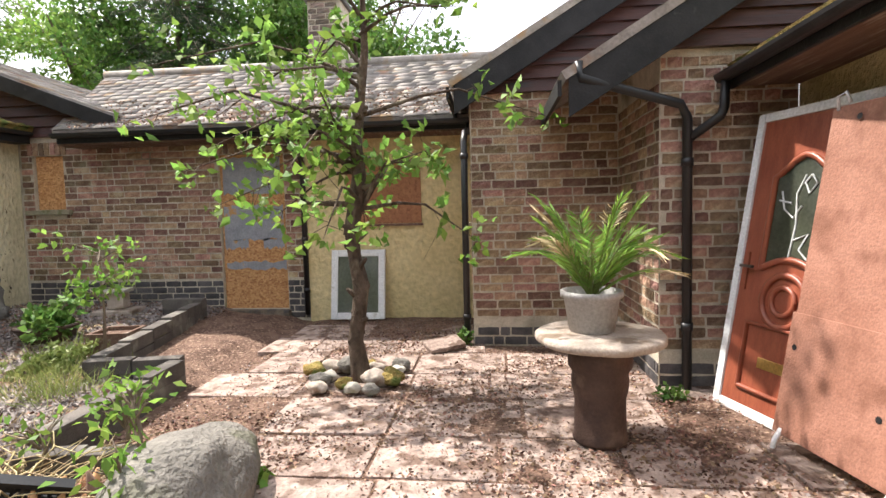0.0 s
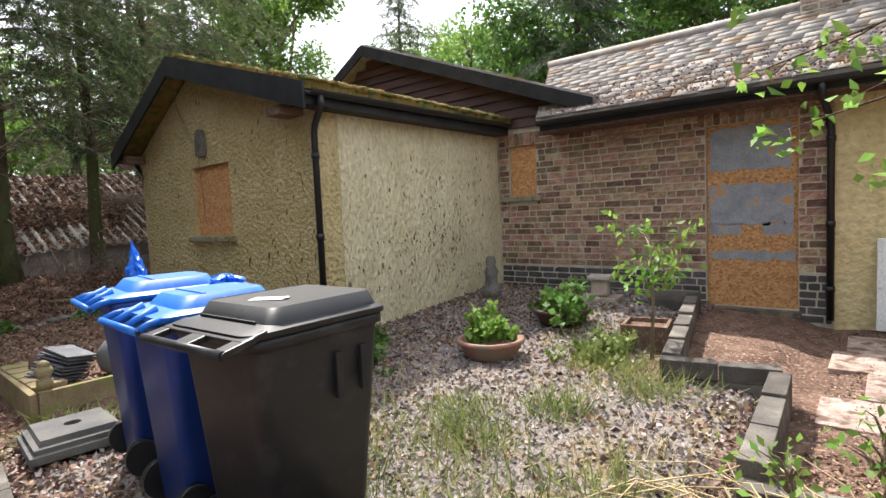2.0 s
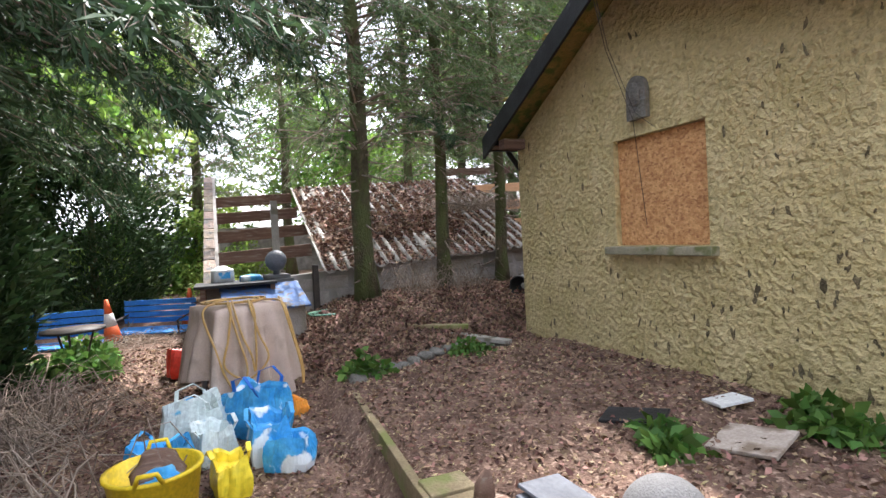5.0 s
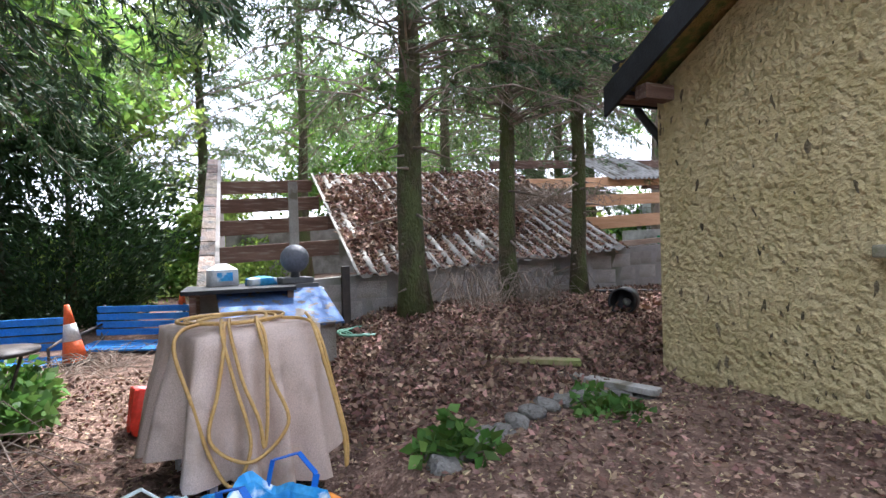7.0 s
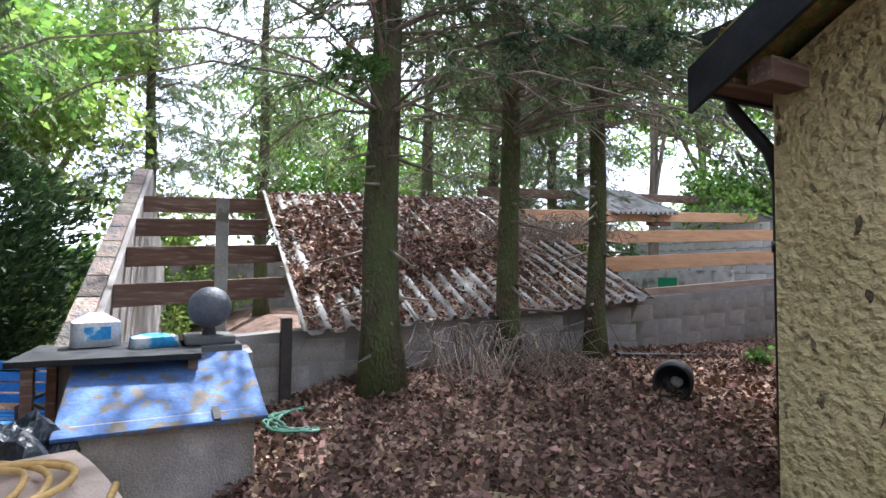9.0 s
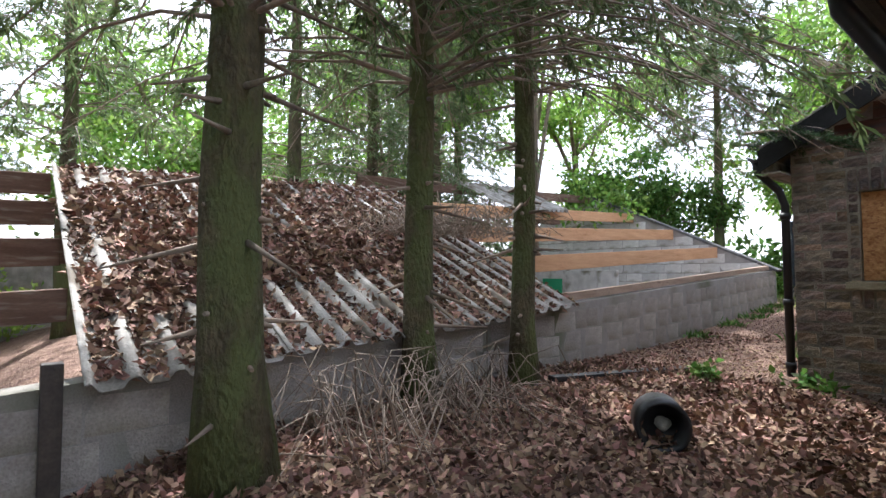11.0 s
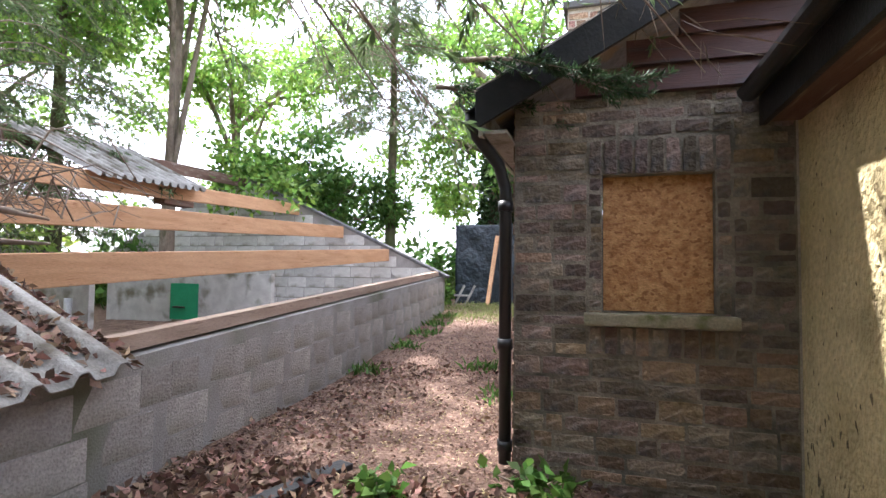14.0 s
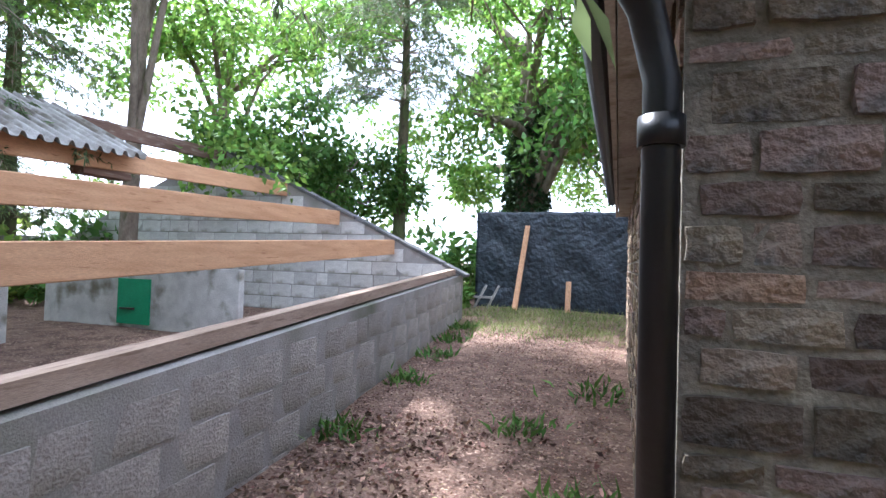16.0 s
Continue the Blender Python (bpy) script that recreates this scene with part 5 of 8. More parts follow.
bm = bmesh.new()
lathe(bm, [(0.055, 0), (0.055, 0.06), (0.035, 0.07), (0.05, 0.10), (0.062, 0.13), (0.05, 0.16), (0.03, 0.17), (0.045, 0.185), (0.02, 0.21), (0.0, 0.215)], 18)
part("urn_body", bm, "board_moss", un)
stp = thing("rotten_stump", (3.42, -2.34, 0.17), "dark rotten wood stump", "stump")
bm = bmesh.new()
tube(bm, [(0, 0, -0.02), (0.01, 0.0, 0.12), (0.03, 0.01, 0.2)], [0.06, 0.045, 0.015], 7)
rock(bm, (0.12, 0.05, 0.03), (0.10, 0.07, 0.06), 5, 0.5, 2)
part("stump_wood", bm, "timber_old", stp)
for x, y, sx, sy, rz, mat, lab in ((2.95, -1.05, 0.28, 0.10, 30, "black_paint", "dark broken board lying on the mulch"), (3.55, -0.80, 0.26, 0.16, 15, "stone_table", "pale flat stone on the mulch"), (3.1, -0.42, 0.16, 0.11, -20, "paper", "white crumpled sheet near the gable wall")):
    fl = thing("flat_scrap", (x, y, ground(x, y)), lab, "scrap", turn=rz)
    boxes("scrap_piece", mat, fl, (-sx / 2 * 1.4, -sy, 0, sx / 2 * 1.4, sy, 0.022), bevel=0.006, m=pose(0, 0, 0.02, 8, -7, 0))
cup = thing("clay_cup", (4.25, -1.25, ground(4.25, -1.25)), "small pale plastic pot lying in the leaves", "pot")
bm = bmesh.new()
lathe(bm, [(0.04, 0), (0.055, 0.09), (0.05, 0.09), (0.036, 0.01)], 16)
part("pot_wall", bm, "stone_pale", cup)

# plaque on the gable and hanging wire
pq = thing("wall_plaque", (2.02, -0.005, 2.30), "arched grey stone relief plaque on the gable", "plaque")
bm = bmesh.new()
out = [(-0.11, 0), (0.11, 0), (0.11, 0.24)] + [(0.11 * math.cos(a), 0.24 + 0.12 * math.sin(a)) for a in (math.pi * k / 10 for k in range(1, 10))] + [(-0.11, 0.24)]
prism(bm, out, -0.05, 0.0)
part("slab", bm, "stone_grey", pq)
bm = bmesh.new()
rock(bm, (0, -0.055, 0.20), (0.06, 0.03, 0.11), 2, 0.3, 2)
part("relief", bm, "stone_grey", pq)
wr = thing("hanging_wire", (1.9, -0.36, 3.3), "thin wire hanging from the bargeboard", "wire")
bm = bmesh.new()
tube(bm, [(0, 0, 0.2), (0.05, 0.1, -0.4), (0.12, 0.3, -0.95), (0.3, 0.32, -1.1)], 0.003, 5)
tube(bm, [(-0.03, 0, 0.2), (0.02, 0.1, -0.4), (0.09, 0.3, -1.0), (0.2, 0.3, -1.9)], 0.003, 5)
part("wire_strand", bm, "iron", wr)

# ---- courtyard furniture ----
tb = thing("garden_table", (11.90, -0.40, 0.02), "round stone slab table on a dark clay chimney pot", "table")
bm = bmesh.new()
lathe(bm, [(0.16, 0), (0.165, 0.02), (0.155, 0.05), (0.15, 0.26), (0.162, 0.30), (0.17, 0.36), (0.165, 0.42), (0.19, 0.46), (0.19, 0.56), (0.15, 0.60)], 28)
part("pedestal", bm, "clay_dark", tb)
bm = bmesh.new()
lathe(bm, [(0.10, 0.60), (0.36, 0.60), (0.385, 0.615), (0.385, 0.64), (0.37, 0.655), (0.0, 0.66)], 46, wobble=0.05)
part("tabletop", bm, "stone_table", tb)
pot = thing("potted_palm", (11.86, -0.36, 0.675), "young palm in a grey glazed pot on the stone table", "plant")
bm = bmesh.new()
lathe(bm, [(0.12, 0), (0.135, 0.01), (0.165, 0.20), (0.185, 0.215), (0.185, 0.25), (0.165, 0.25), (0.155, 0.20), (0.0, 0.20)], 32)
part("pot_wall", bm, "pot_grey", pot)

fr = thing("window_frame", (9.46, H - 0.14, 0.03), "white plastic window sash leaning on yellow render", "window")
lean = pose(0, -0.14, 0, -9.5, 0, 0)
bm = bmesh.new()
for d in ((-0.365, 0, 0, -0.275, 0.06, 0.93), (0.275, 0, 0, 0.365, 0.06, 0.93), (-0.275, 0.002, 0, 0.275, 0.058, 0.09), (-0.275, 0.002, 0.84, 0.275, 0.058, 0.93)):
    box(bm, *d, m=lean, bevel=0.01)
part("frame", bm, "white_pvc", fr)
boxes("glass_pane", "glass_dark", fr, (-0.275, 0.02, 0.09, 0.275, 0.04, 0.84), m=lean)

rd = thing("panelled_door", (13.00, -0.10, 0.0), "mahogany-red front door leaning in its white frame", "door", turn=-74)
lean = pose(0, 0, 0, -10, 0, 0)
boxes("door_leaf", "red_door", rd, (-0.40, -0.02, 0.06, 0.40, 0.02, 2.02), bevel=0.004, m=lean)
bm = bmesh.new()
for d in ((-0.46, -0.035, 0.0, -0.40, 0.035, 2.08), (0.40, -0.035, 0.0, 0.46, 0.035, 2.08), (-0.40, -0.033, 2.02, 0.40, 0.033, 2.08), (-0.40, -0.033, 0.0, 0.40, 0.033, 0.06)):
    box(bm, *d, m=lean, bevel=0.005)
part("door_frame", bm, "white_pvc", rd, "white plastic frame")


def ring_strip(bm, pts, r, m):
    tube(bm, [m @ Vector(p) for p in pts], r, 8, False)


arch = [(-0.22, -0.025, 1.0), (-0.22, -0.025, 1.62)] + [(-0.22 + 0.44 * k / 10, -0.025, 1.62 + 0.13 * math.sin(math.pi * k / 10) ** 1.5) for k in range(1, 10)] + [(0.22, -0.025, 1.62), (0.22, -0.025, 1.0)] + [(0.22 - 0.44 * k / 8, -0.025, 1.0 + 0.07 * math.sin(math.pi * k / 8)) for k in range(1, 8)] + [(-0.22, -0.025, 1.0)]
bm = bmesh.new()
ring_strip(bm, arch, 0.022, lean)
ring_strip(bm, [(0.17 * math.cos(2 * math.pi * k / 24), -0.025, 0.80 + 0.17 * math.sin(2 * math.pi * k / 24)) for k in range(25)], 0.022, lean)
ring_strip(bm, [(0.09 * math.cos(2 * math.pi * k / 20), -0.028, 0.80 + 0.09 * math.sin(2 * math.pi * k / 20)) for k in range(21)], 0.018, lean)
ring_strip(bm, [(-0.26, -0.025, 0.18), (-0.26, -0.025, 0.62), (0.26, -0.025, 0.62), (0.26, -0.025, 0.18), (-0.26, -0.025, 0.18)], 0.018, lean)
part("moulding", bm, "red_door", rd)
bm = bmesh.new()
n0 = [bm.verts.new(lean @ Vector((x * 0.93, -0.0235, 1.32 + (z - 1.32) * 0.95))) for x, y, z in arch[:-1]]
bm.faces.new(n0)
bmesh.ops.solidify(bm, geom=bm.faces[:], thickness=0.002)
gl = part("glass_pane", bm, "glass_dark", rd)
bm = bmesh.new()
for pts in ([(-0.02, -0.027, 1.05), (0.0, -0.027, 1.30), (-0.03, -0.027, 1.50), (0.02, -0.027, 1.62)], [(-0.15, -0.027, 1.52), (-0.11, -0.027, 1.40), (-0.03, -0.027, 1.34), (0.02, -0.027, 1.42)], [(0.06, -0.027, 1.62), (0.11, -0.027, 1.56), (0.06, -0.027, 1.50), (0.02, -0.027, 1.57), (0.06, -0.027, 1.62)], [(0.0, -0.027, 1.2), (0.10, -0.027, 1.24), (0.05, -0.027, 1.14), (0.12, -0.027, 1.08)], [(-0.16, -0.027, 1.46), (-0.06, -0.027, 1.44)]):
    ring_strip(bm, pts, 0.006, lean)
part("leaded_pattern", bm, "lead", gl, "pale leaded flower pattern")
boxes("letter_plate", "brass", rd, (-0.12, -0.03, 0.34, 0.12, -0.021, 0.41), bevel=0.003, m=lean)
boxes("handle_plate", "red_door", rd, (-0.375, -0.032, 0.84, -0.335, -0.021, 1.10), m=lean)
boxes("handle", "iron", rd, (-0.37, -0.07, 0.99, -0.26, -0.05, 1.01), m=lean)

rs = thing("metal_sheet", (13.0, -0.80, 0.0), "tall rust-pink metal sheet with bolt holes leaning on the door", "sheet", turn=-80)
lean = pose(0, -0.04, 0, -9.5, 0, 0)
boxes("upper_panel", "rust_sheet", rs, (-0.40, 0, 0.78, 0.42, 0.012, 1.98), bevel=0.004, m=lean)
boxes("lower_panel", "rust_sheet", rs, (-0.42, -0.008, 0.09, 0.40, 0.006, 0.80), bevel=0.004, m=lean)
bm = bmesh.new()
for x, z in ((0.05, 1.85), (-0.2, 1.9), (0.22, 0.40), (-0.36, 0.6)):
    r = bmesh.ops.create_circle(bm, cap_ends=True, segments=12, radius=0.018, matrix=lean @ Matrix.Translation((x, -0.0105, z)) @ Matrix.Rotation(radians(90), 4, "X"))
part("bolt_hole", bm, "black_paint", rs)
for x in (-0.36, 0.34):
    bm = bmesh.new()
    tube(bm, [lean @ Vector(p) for p in ((x, 0, 0.12), (x, -0.03, 0.05), (x + 0.02, -0.05, 0.0))], 0.014, 8)
    part("hook_foot", bm, "white_pvc", rs)
bm = bmesh.new()
tube(bm, [lean @ Vector(p) for p in ((-0.36, 0.0, 1.96), (-0.36, -0.02, 2.03), (-0.33, 0.0, 2.06), (-0.31, 0.02, 2.0))], 0.010, 8)
part("strap", bm, "white_pvc", rs)

# boulder, cobbles round the tree, rotten log
bo = thing("boulder", (9.80, -1.36, -0.02), "large smooth grey boulder in the yard", "boulder")
bm = bmesh.new()
rock(bm, (0, 0, 0.12), (0.29, 0.54, 0.32), 11, 0.14, 5)
part("rock", bm, "stone_grey", bo)
rng = random.Random(4)
for i in range(17):
    a = 2 * math.pi * i / 17
    r = 0.24 + 0.09 * (i % 3)
    cb = thing("cobble", (10.12 + r * math.cos(a), 0.70 + r * math.sin(a), 0.03), "pale rounded cobble ringing the tree" if i % 4 else "mossy green cobble ringing the tree", "stone", "stones round the tree")
    bm = bmesh.new()
    s = rng.uniform(0.05, 0.095)
    rock(bm, (0, 0, s * 0.55), (s * 1.2, s, s * 0.8), i, 0.45, 3)
    part("cobble_stone", bm, ("moss", "stone_pale", "stone_grey", "stone_table")[i % 4], cb)
lg = thing("rotten_log", (9.22, -1.35, 0.0), "broken rotten log end with splintered orange wood", "log", turn=20)
for i in range(16):
    bm = bmesh.new()
    a = rng.uniform(0, 6.28)
    r = rng.uniform(0.02, 0.16)
    x, y = r * math.cos(a), r * math.sin(a)
    h = rng.uniform(0.10, 0.24)
    tube(bm, [(x, y, 0), (x * 1.1, y * 1.1, h * 0.6), (x * 1.3 + rng.uniform(-0.04, 0.04), y * 1.3, h)], [0.04, 0.03, 0.008], 5)
    part("splinter", bm, "wood_chip" if i % 3 else "timber_old", lg)
cr = thing("plastic_crate", (9.02, -1.46, -0.02), "black slotted plastic crate tipped on its side", "crate", turn=35)
m = pose(0, 0, 0.02, 25, 20, 0) @ Matrix.Scale(0.72, 4)
bm = bmesh.new()
for k in range(8):
    box(bm, -0.25, -0.012, 0.02 + k * 0.045, 0.25, 0.012, 0.045 + k * 0.045, m=m)
for k in range(11):
    box(bm, -0.25 + k * 0.049, -0.014, 0.0, -0.232 + k * 0.049, 0.014, 0.40, m=m)
box(bm, -0.27, -0.02, 0.38, 0.27, 0.05, 0.42, m=m)
part("slotted_side", bm, "black_plastic", cr)
boxes("crate_base", "black_plastic", cr, (-0.25, 0.0, 0.0, 0.25, 0.35, 0.015), m=m)

# planters and ornaments on the gravel
def bowl_planter(at, r, mat, label):
    th = thing("bowl_planter", at, label, "planter")
    bm = bmesh.new()
    lathe(bm, [(r * 0.62, 0), (r * 0.8, 0.06), (r * 0.97, 0.16), (r * 1.04, 0.17), (r * 1.04, 0.20), (r * 0.9, 0.20), (r * 0.8, 0.12), (0, 0.12)], 34, wobble=0.03)
    part("bowl", bm, mat, th)
    bm = bmesh.new()
    lathe(bm, [(r * 0.86, 0.13), (r * 0.5, 0.17), (0, 0.18)], 20, wobble=0.1)
    part("soil_fill", bm, "soil", th)
    return th


bowl_planter((6.40, 0.32, ground(6.4, 0.32) - 0.01), 0.29, "terracotta", "shallow terracotta bowl with a leafy plant")
bowl_planter((6.45, 1.62, ground(6.45, 1.62) - 0.01), 0.30, "clay_dark", "dark round planter with white-flowered leaves")
stt = thing("garden_statue", (4.98, 2.45, ground(4.98, 2.45)), "small weathered stone figure on a clay plinth", "statue")
bm = bmesh.new()
lathe(bm, [(0.13, 0), (0.13, 0.15), (0.09, 0.17), (0.085, 0.20), (0.075, 0.28), (0.095, 0.36), (0.06, 0.44), (0.075, 0.50), (0.05, 0.57), (0.0, 0.58)], 18, wobble=0.15)
part("figure", bm, "stone_grey", stt)
bd = thing("stone_pedestal", (6.42, 2.75, ground(6.42, 2.75)), "weathered square stone pedestal on a slab", "pedestal", turn=12)
boxes("slab", "stone_table", bd, (-0.25, -0.2, 0, 0.25, 0.2, 0.06), bevel=0.015)
boxes("column", "stone_table", bd, (-0.10, -0.10, 0.064, 0.10, 0.10, 0.27), bevel=0.02)
boxes("cap", "stone_pale", bd, (-0.14, -0.14, 0.272, 0.14, 0.14, 0.32), bevel=0.012)
bx = thing("dark_box_planter", (7.45, 1.35, ground(7.45, 1.35)), "dark square planter half hidden in weeds", "planter", turn=10)
boxes("box_wall", "timber_old", bx, (-0.2, -0.2, 0, 0.2, -0.17, 0.22), (-0.2, 0.17, 0, 0.2, 0.2, 0.22), (-0.2, -0.168, 0, -0.17, 0.168, 0.22), (0.17, -0.168, 0, 0.2, 0.168, 0.22))
boxes("soil_fill", "soil", bx, (-0.168, -0.168, 0, 0.168, 0.168, 0.18))

# ---- things along the path ----
bk = thing("rubber_bucket", (2.42, -3.74, ground(2.42, -3.74)), "yellow rubber bucket full of rags", "bucket")
bm = bmesh.new()
lathe(bm, [(0.165, 0), (0.18, 0.01), (0.225, 0.33), (0.237, 0.335), (0.237, 0.35), (0.215, 0.35), (0.175, 0.05), (0, 0.05)], 30)
part("bucket_wall", bm, "yellow_plastic", bk)
for s in (-1, 1):
    bm = bmesh.new()
    tube(bm, [(s * 0.22, -0.06, 0.34), (s * 0.25, -0.04, 0.40), (s * 0.25, 0.04, 0.40), (s * 0.22, 0.06, 0.34)], 0.012, 8)
    part("bucket_handle", bm, "yellow_plastic", bk)
bm = bmesh.new()
rock(bm, (-0.05, 0.0, 0.30), (0.13, 0.12, 0.09), 3, 0.6, 3)
part("rags", bm, "timber_old", bk, "brown rag")
bm = bmesh.new()
rock(bm, (0.09, 0.04, 0.29), (0.08, 0.09, 0.07), 6, 0.6, 3)
part("blue_rag", bm, "bag_blue", bk)

def carrier_bag(at, size, mat, label, seed, turn, strap=None):
    """A stuffed shopping bag: creased flat sides, a sagging open mouth and limp straps."""
    th = thing("carrier_bag", at, label, "bag", turn=turn)
    w, d, h = size
    bm = bmesh.new()
    rings, seg = [], 56
    prof = ((0.0, 0.80), (0.06, 0.95), (0.3, 1.04), (0.55, 1.0), (0.8, 0.92), (1.0, 0.86), (0.93, 0.72), (0.7, 0.62), (0.68, 0.1))
    for j, (t, r) in enumerate(prof):
        ring = []
        for k in range(seg):
            a = 2 * math.pi * k / seg
            c, e = math.cos(a), math.sin(a)
            sq = 1 / max(abs(c), abs(e)) ** 0.75
            crease = 0.16 * noise.noise((c * 1.8 + seed, e * 1.8, t * 2.2)) + 0.10 * abs(noise.noise((c * 5, e * 5 + seed, t * 5))) * (t > 0)
            sag = 1 + (0.22 * noise.noise((c * 1.3, e * 1.3, seed)) + 0.10 * math.sin(2 * a + seed)) * t
            rr = r * sq * (1 + crease)
            ring.append(bm.verts.new((w * rr * c, d * rr * e, h * t * sag)))
        rings.append(ring)
    for a, b in zip(rings, rings[1:]):
        for k in range(seg):
            bm.faces.new((a[k], a[(k + 1) % seg], b[(k + 1) % seg], b[k]))
    bm.faces.new(rings[-1])
    bm.faces.new(rings[0][::-1])
    part("bag_wall", bm, mat, th)
    if strap:
        for sy in (-1, 1):
            bm = bmesh.new()
            p = [Vector((-0.5 * w, sy * 0.8 * d, 0.86 * h)), Vector((-0.45 * w, sy * 1.0 * d, 1.15 * h)), Vector((0.1 * w, sy * 1.1 * d, 1.25 * h)), Vector((0.45 * w, sy * 1.15 * d, 1.05 * h)), Vector((0.5 * w, sy * 0.85 * d, 0.84 * h))]
            for a, b in zip(p, p[1:]):
                box(bm, -0.002, -0.014, 0, 0.002, 0.014, (b - a).length, m=Matrix.Translation(a) @ (b - a).to_track_quat("Z", "X").to_matrix().to_4x4())
            part("strap", bm, strap, th, "flat woven strap")


for i, (x, y, size, mat, lab, strap) in enumerate((
        (1.72, -3.12, (0.19, 0.13, 0.30), "bag_blue", "blue printed shopping bag stuffed full", "bag_blue"),
        (1.22, -3.16, (0.22, 0.15, 0.40), "bag_blue", "crumpled blue and white shopping bag", "blue_bin"),
        (1.22, -3.62, (0.21, 0.16, 0.34), "bag_white", "open pale green and white carrier bag", "bag_white"),
        (1.80, -3.78, (0.17, 0.13, 0.27), "bag_blue", "blue plastic bag slumped on the ground", "bag_blue"),
        (2.12, -3.38, (0.17, 0.10, 0.22), "bag_yellow", "bright yellow carrier bag", "bag_yellow"),
        (0.86, -2.90, (0.14, 0.11, 0.14), "bag_orange", "orange bag beside the cloth-covered table", None),
        (-0.92, -3.75, (0.22, 0.18, 0.30), "bag_red", "slumped red plastic sack", None),
        (0.85, -3.55, (0.20, 0.15, 0.22), "bag_blue", "pale blue carrier bag slumped before the table", None),
        (1.55, -3.48, (0.16, 0.12, 0.24), "bag_white", "small white carrier bag among others", "bag_white"),
        (1.95, -3.02, (0.15, 0.12, 0.22), "bag_blue", "blue and white bag leaning on others", None))):
    carrier_bag((x, y, ground(x, y) - 0.01), size, mat, lab, i * 3.3, i * 47, strap)

ct = thing("covered_table", (0.08, -3.24, ground(0.1, -3.2)), "small table draped with a dusty pink-beige cloth", "table", turn=20)
bm = bmesh.new()
rings = []
for j in range(13):
    t = j / 12
    ring = []
    for k in range(96):
        a = 2 * math.pi * k / 96
        sq_r = 1 / max(abs(math.cos(a)), abs(math.sin(a))) ** 0.82
        base = 0.37 * sq_r
        fold = (0.035 + 0.055 * t) * math.sin(a * 13 + 1.3 * math.sin(a * 3)) * min(1, t * 2.2)
        r = base + fold + 0.10 * t
        ring.append(bm.verts.new((r * math.cos(a) * 1.02, r * math.sin(a) * 0.95, 0.86 - t * (0.70 + 0.10 * math.sin(a * 2 + 1)) - 0.02 * (t > 0) + 0.012 * noise.noise((a, t * 3, 0)))))
    rings.append(ring)
for a, b in zip(rings, rings[1:]):
    for k in range(96):
        bm.faces.new((a[k], a[(k + 1) % 96], b[(k + 1) % 96], b[k])).smooth = True
mid = bm.verts.new((0, 0, 0.875))
for k in range(96):
    bm.faces.new((mid, rings[0][k], rings[0][(k + 1) % 96])).smooth = True
part("cloth", bm, "cloth", ct)
boxes("tabletop", "timber_old", ct, (-0.33, -0.31, 0.80, 0.33, 0.31, 0.835))
for x in (-0.28, 0.28):
    for y in (-0.26, 0.26):
        boxes("leg", "white_pvc", ct, (x - 0.02, y - 0.02, 0, x + 0.02, y + 0.02, 0.80))
hs = thing("yellow_hose", (0.08, -3.24, ground(0.1, -3.2) + 0.88), "yellow-ochre hose looped over the cloth", "hose", turn=96)
bm = bmesh.new()
rng = random.Random(5)
def flowing(p, n=7):
    """A smooth run through points."""
    p = [Vector(q) for q in p]
    p = [p[0]] + p + [p[-1]]
    run = []
    for a, b, c, d in zip(p, p[1:], p[2:], p[3:]):
        for k in range(n):
            t = k / n
            run.append(0.5 * (2 * b + (c - a) * t + (2 * a - 5 * b + 4 * c - d) * t * t + (3 * b - a - 3 * c + d) * t ** 3))
    return run + [p[-2]]


loop = []
for k in range(90):
    a = k * 2 * math.pi / 28
    loop.append(((0.25 + 0.05 * math.sin(k * 0.21)) * math.cos(a) + 0.05 * math.sin(k * 0.13), (0.22 + 0.06 * math.cos(k * 0.17)) * math.sin(a), 0.012 + 0.006 * (k // 28)))
tube(bm, loop, 0.0095, 8)
part("hose_coil", bm, "hose_yellow", hs)
for x0, x1, drop, xe in ((-0.34, -0.20, 0.72, -0.02), (-0.12, -0.20, 0.62, 0.16), (0.08, 0.06, 0.56, 0.02), (0.36, 0.46, 0.74, 0.44)):
    bm = bmesh.new()
    tube(bm, flowing([(x0 * 0.6, -0.15, 0.02), (x0 * 0.9, -0.33, 0.015), (x0, -0.44, -0.07), ((x0 + x1) / 2, -0.50, -drop * 0.45), (x1, -0.535, -drop * 0.8), ((x1 + xe) / 2, -0.55, -drop), (xe, -0.54, -drop * 0.75), (xe - 0.06, -0.49, -0.25), (xe - 0.1, -0.43, -0.05), (xe - 0.1, -0.3, 0.02), (xe - 0.08, -0.12, 0.03)]), 0.0095, 8)
    part("hanging_loop", bm, "hose_yellow", hs)

# block stand with a flaking blue lid, ball finial, bottle
bs = thing("block_stand", (-1.98, -2.85, ground(-2, -2.85) - 0.05), "pale block stand under a flaking blue lid", "stand", turn=4)
boxes("stand_wall", "block", bs, (-0.42, -0.48, 0, 0.36, 0.46, 0.60), bevel=0.012)
boxes("lid", "flaky_blue", bs, (-0.46, -0.54, 0, 0.46, 0.52, 0.025), bevel=0.005, m=pose(0.0, 0, 0.68, 0, 17, 0))
boxes("hinge_clip", "iron", bs, (0.12, 0.22, 0.70, 0.26, 0.26, 0.71), m=pose(0, 0, -0.02, 0, 17, 0))
fn = thing("ball_finial", (-2.66, -2.62, 0.84), "dark stone ball finial on a stepped square base", "finial", turn=5)
boxes("base_step", "concrete", fn, (-0.21, -0.21, 0, 0.21, 0.21, 0.06), bevel=0.012)
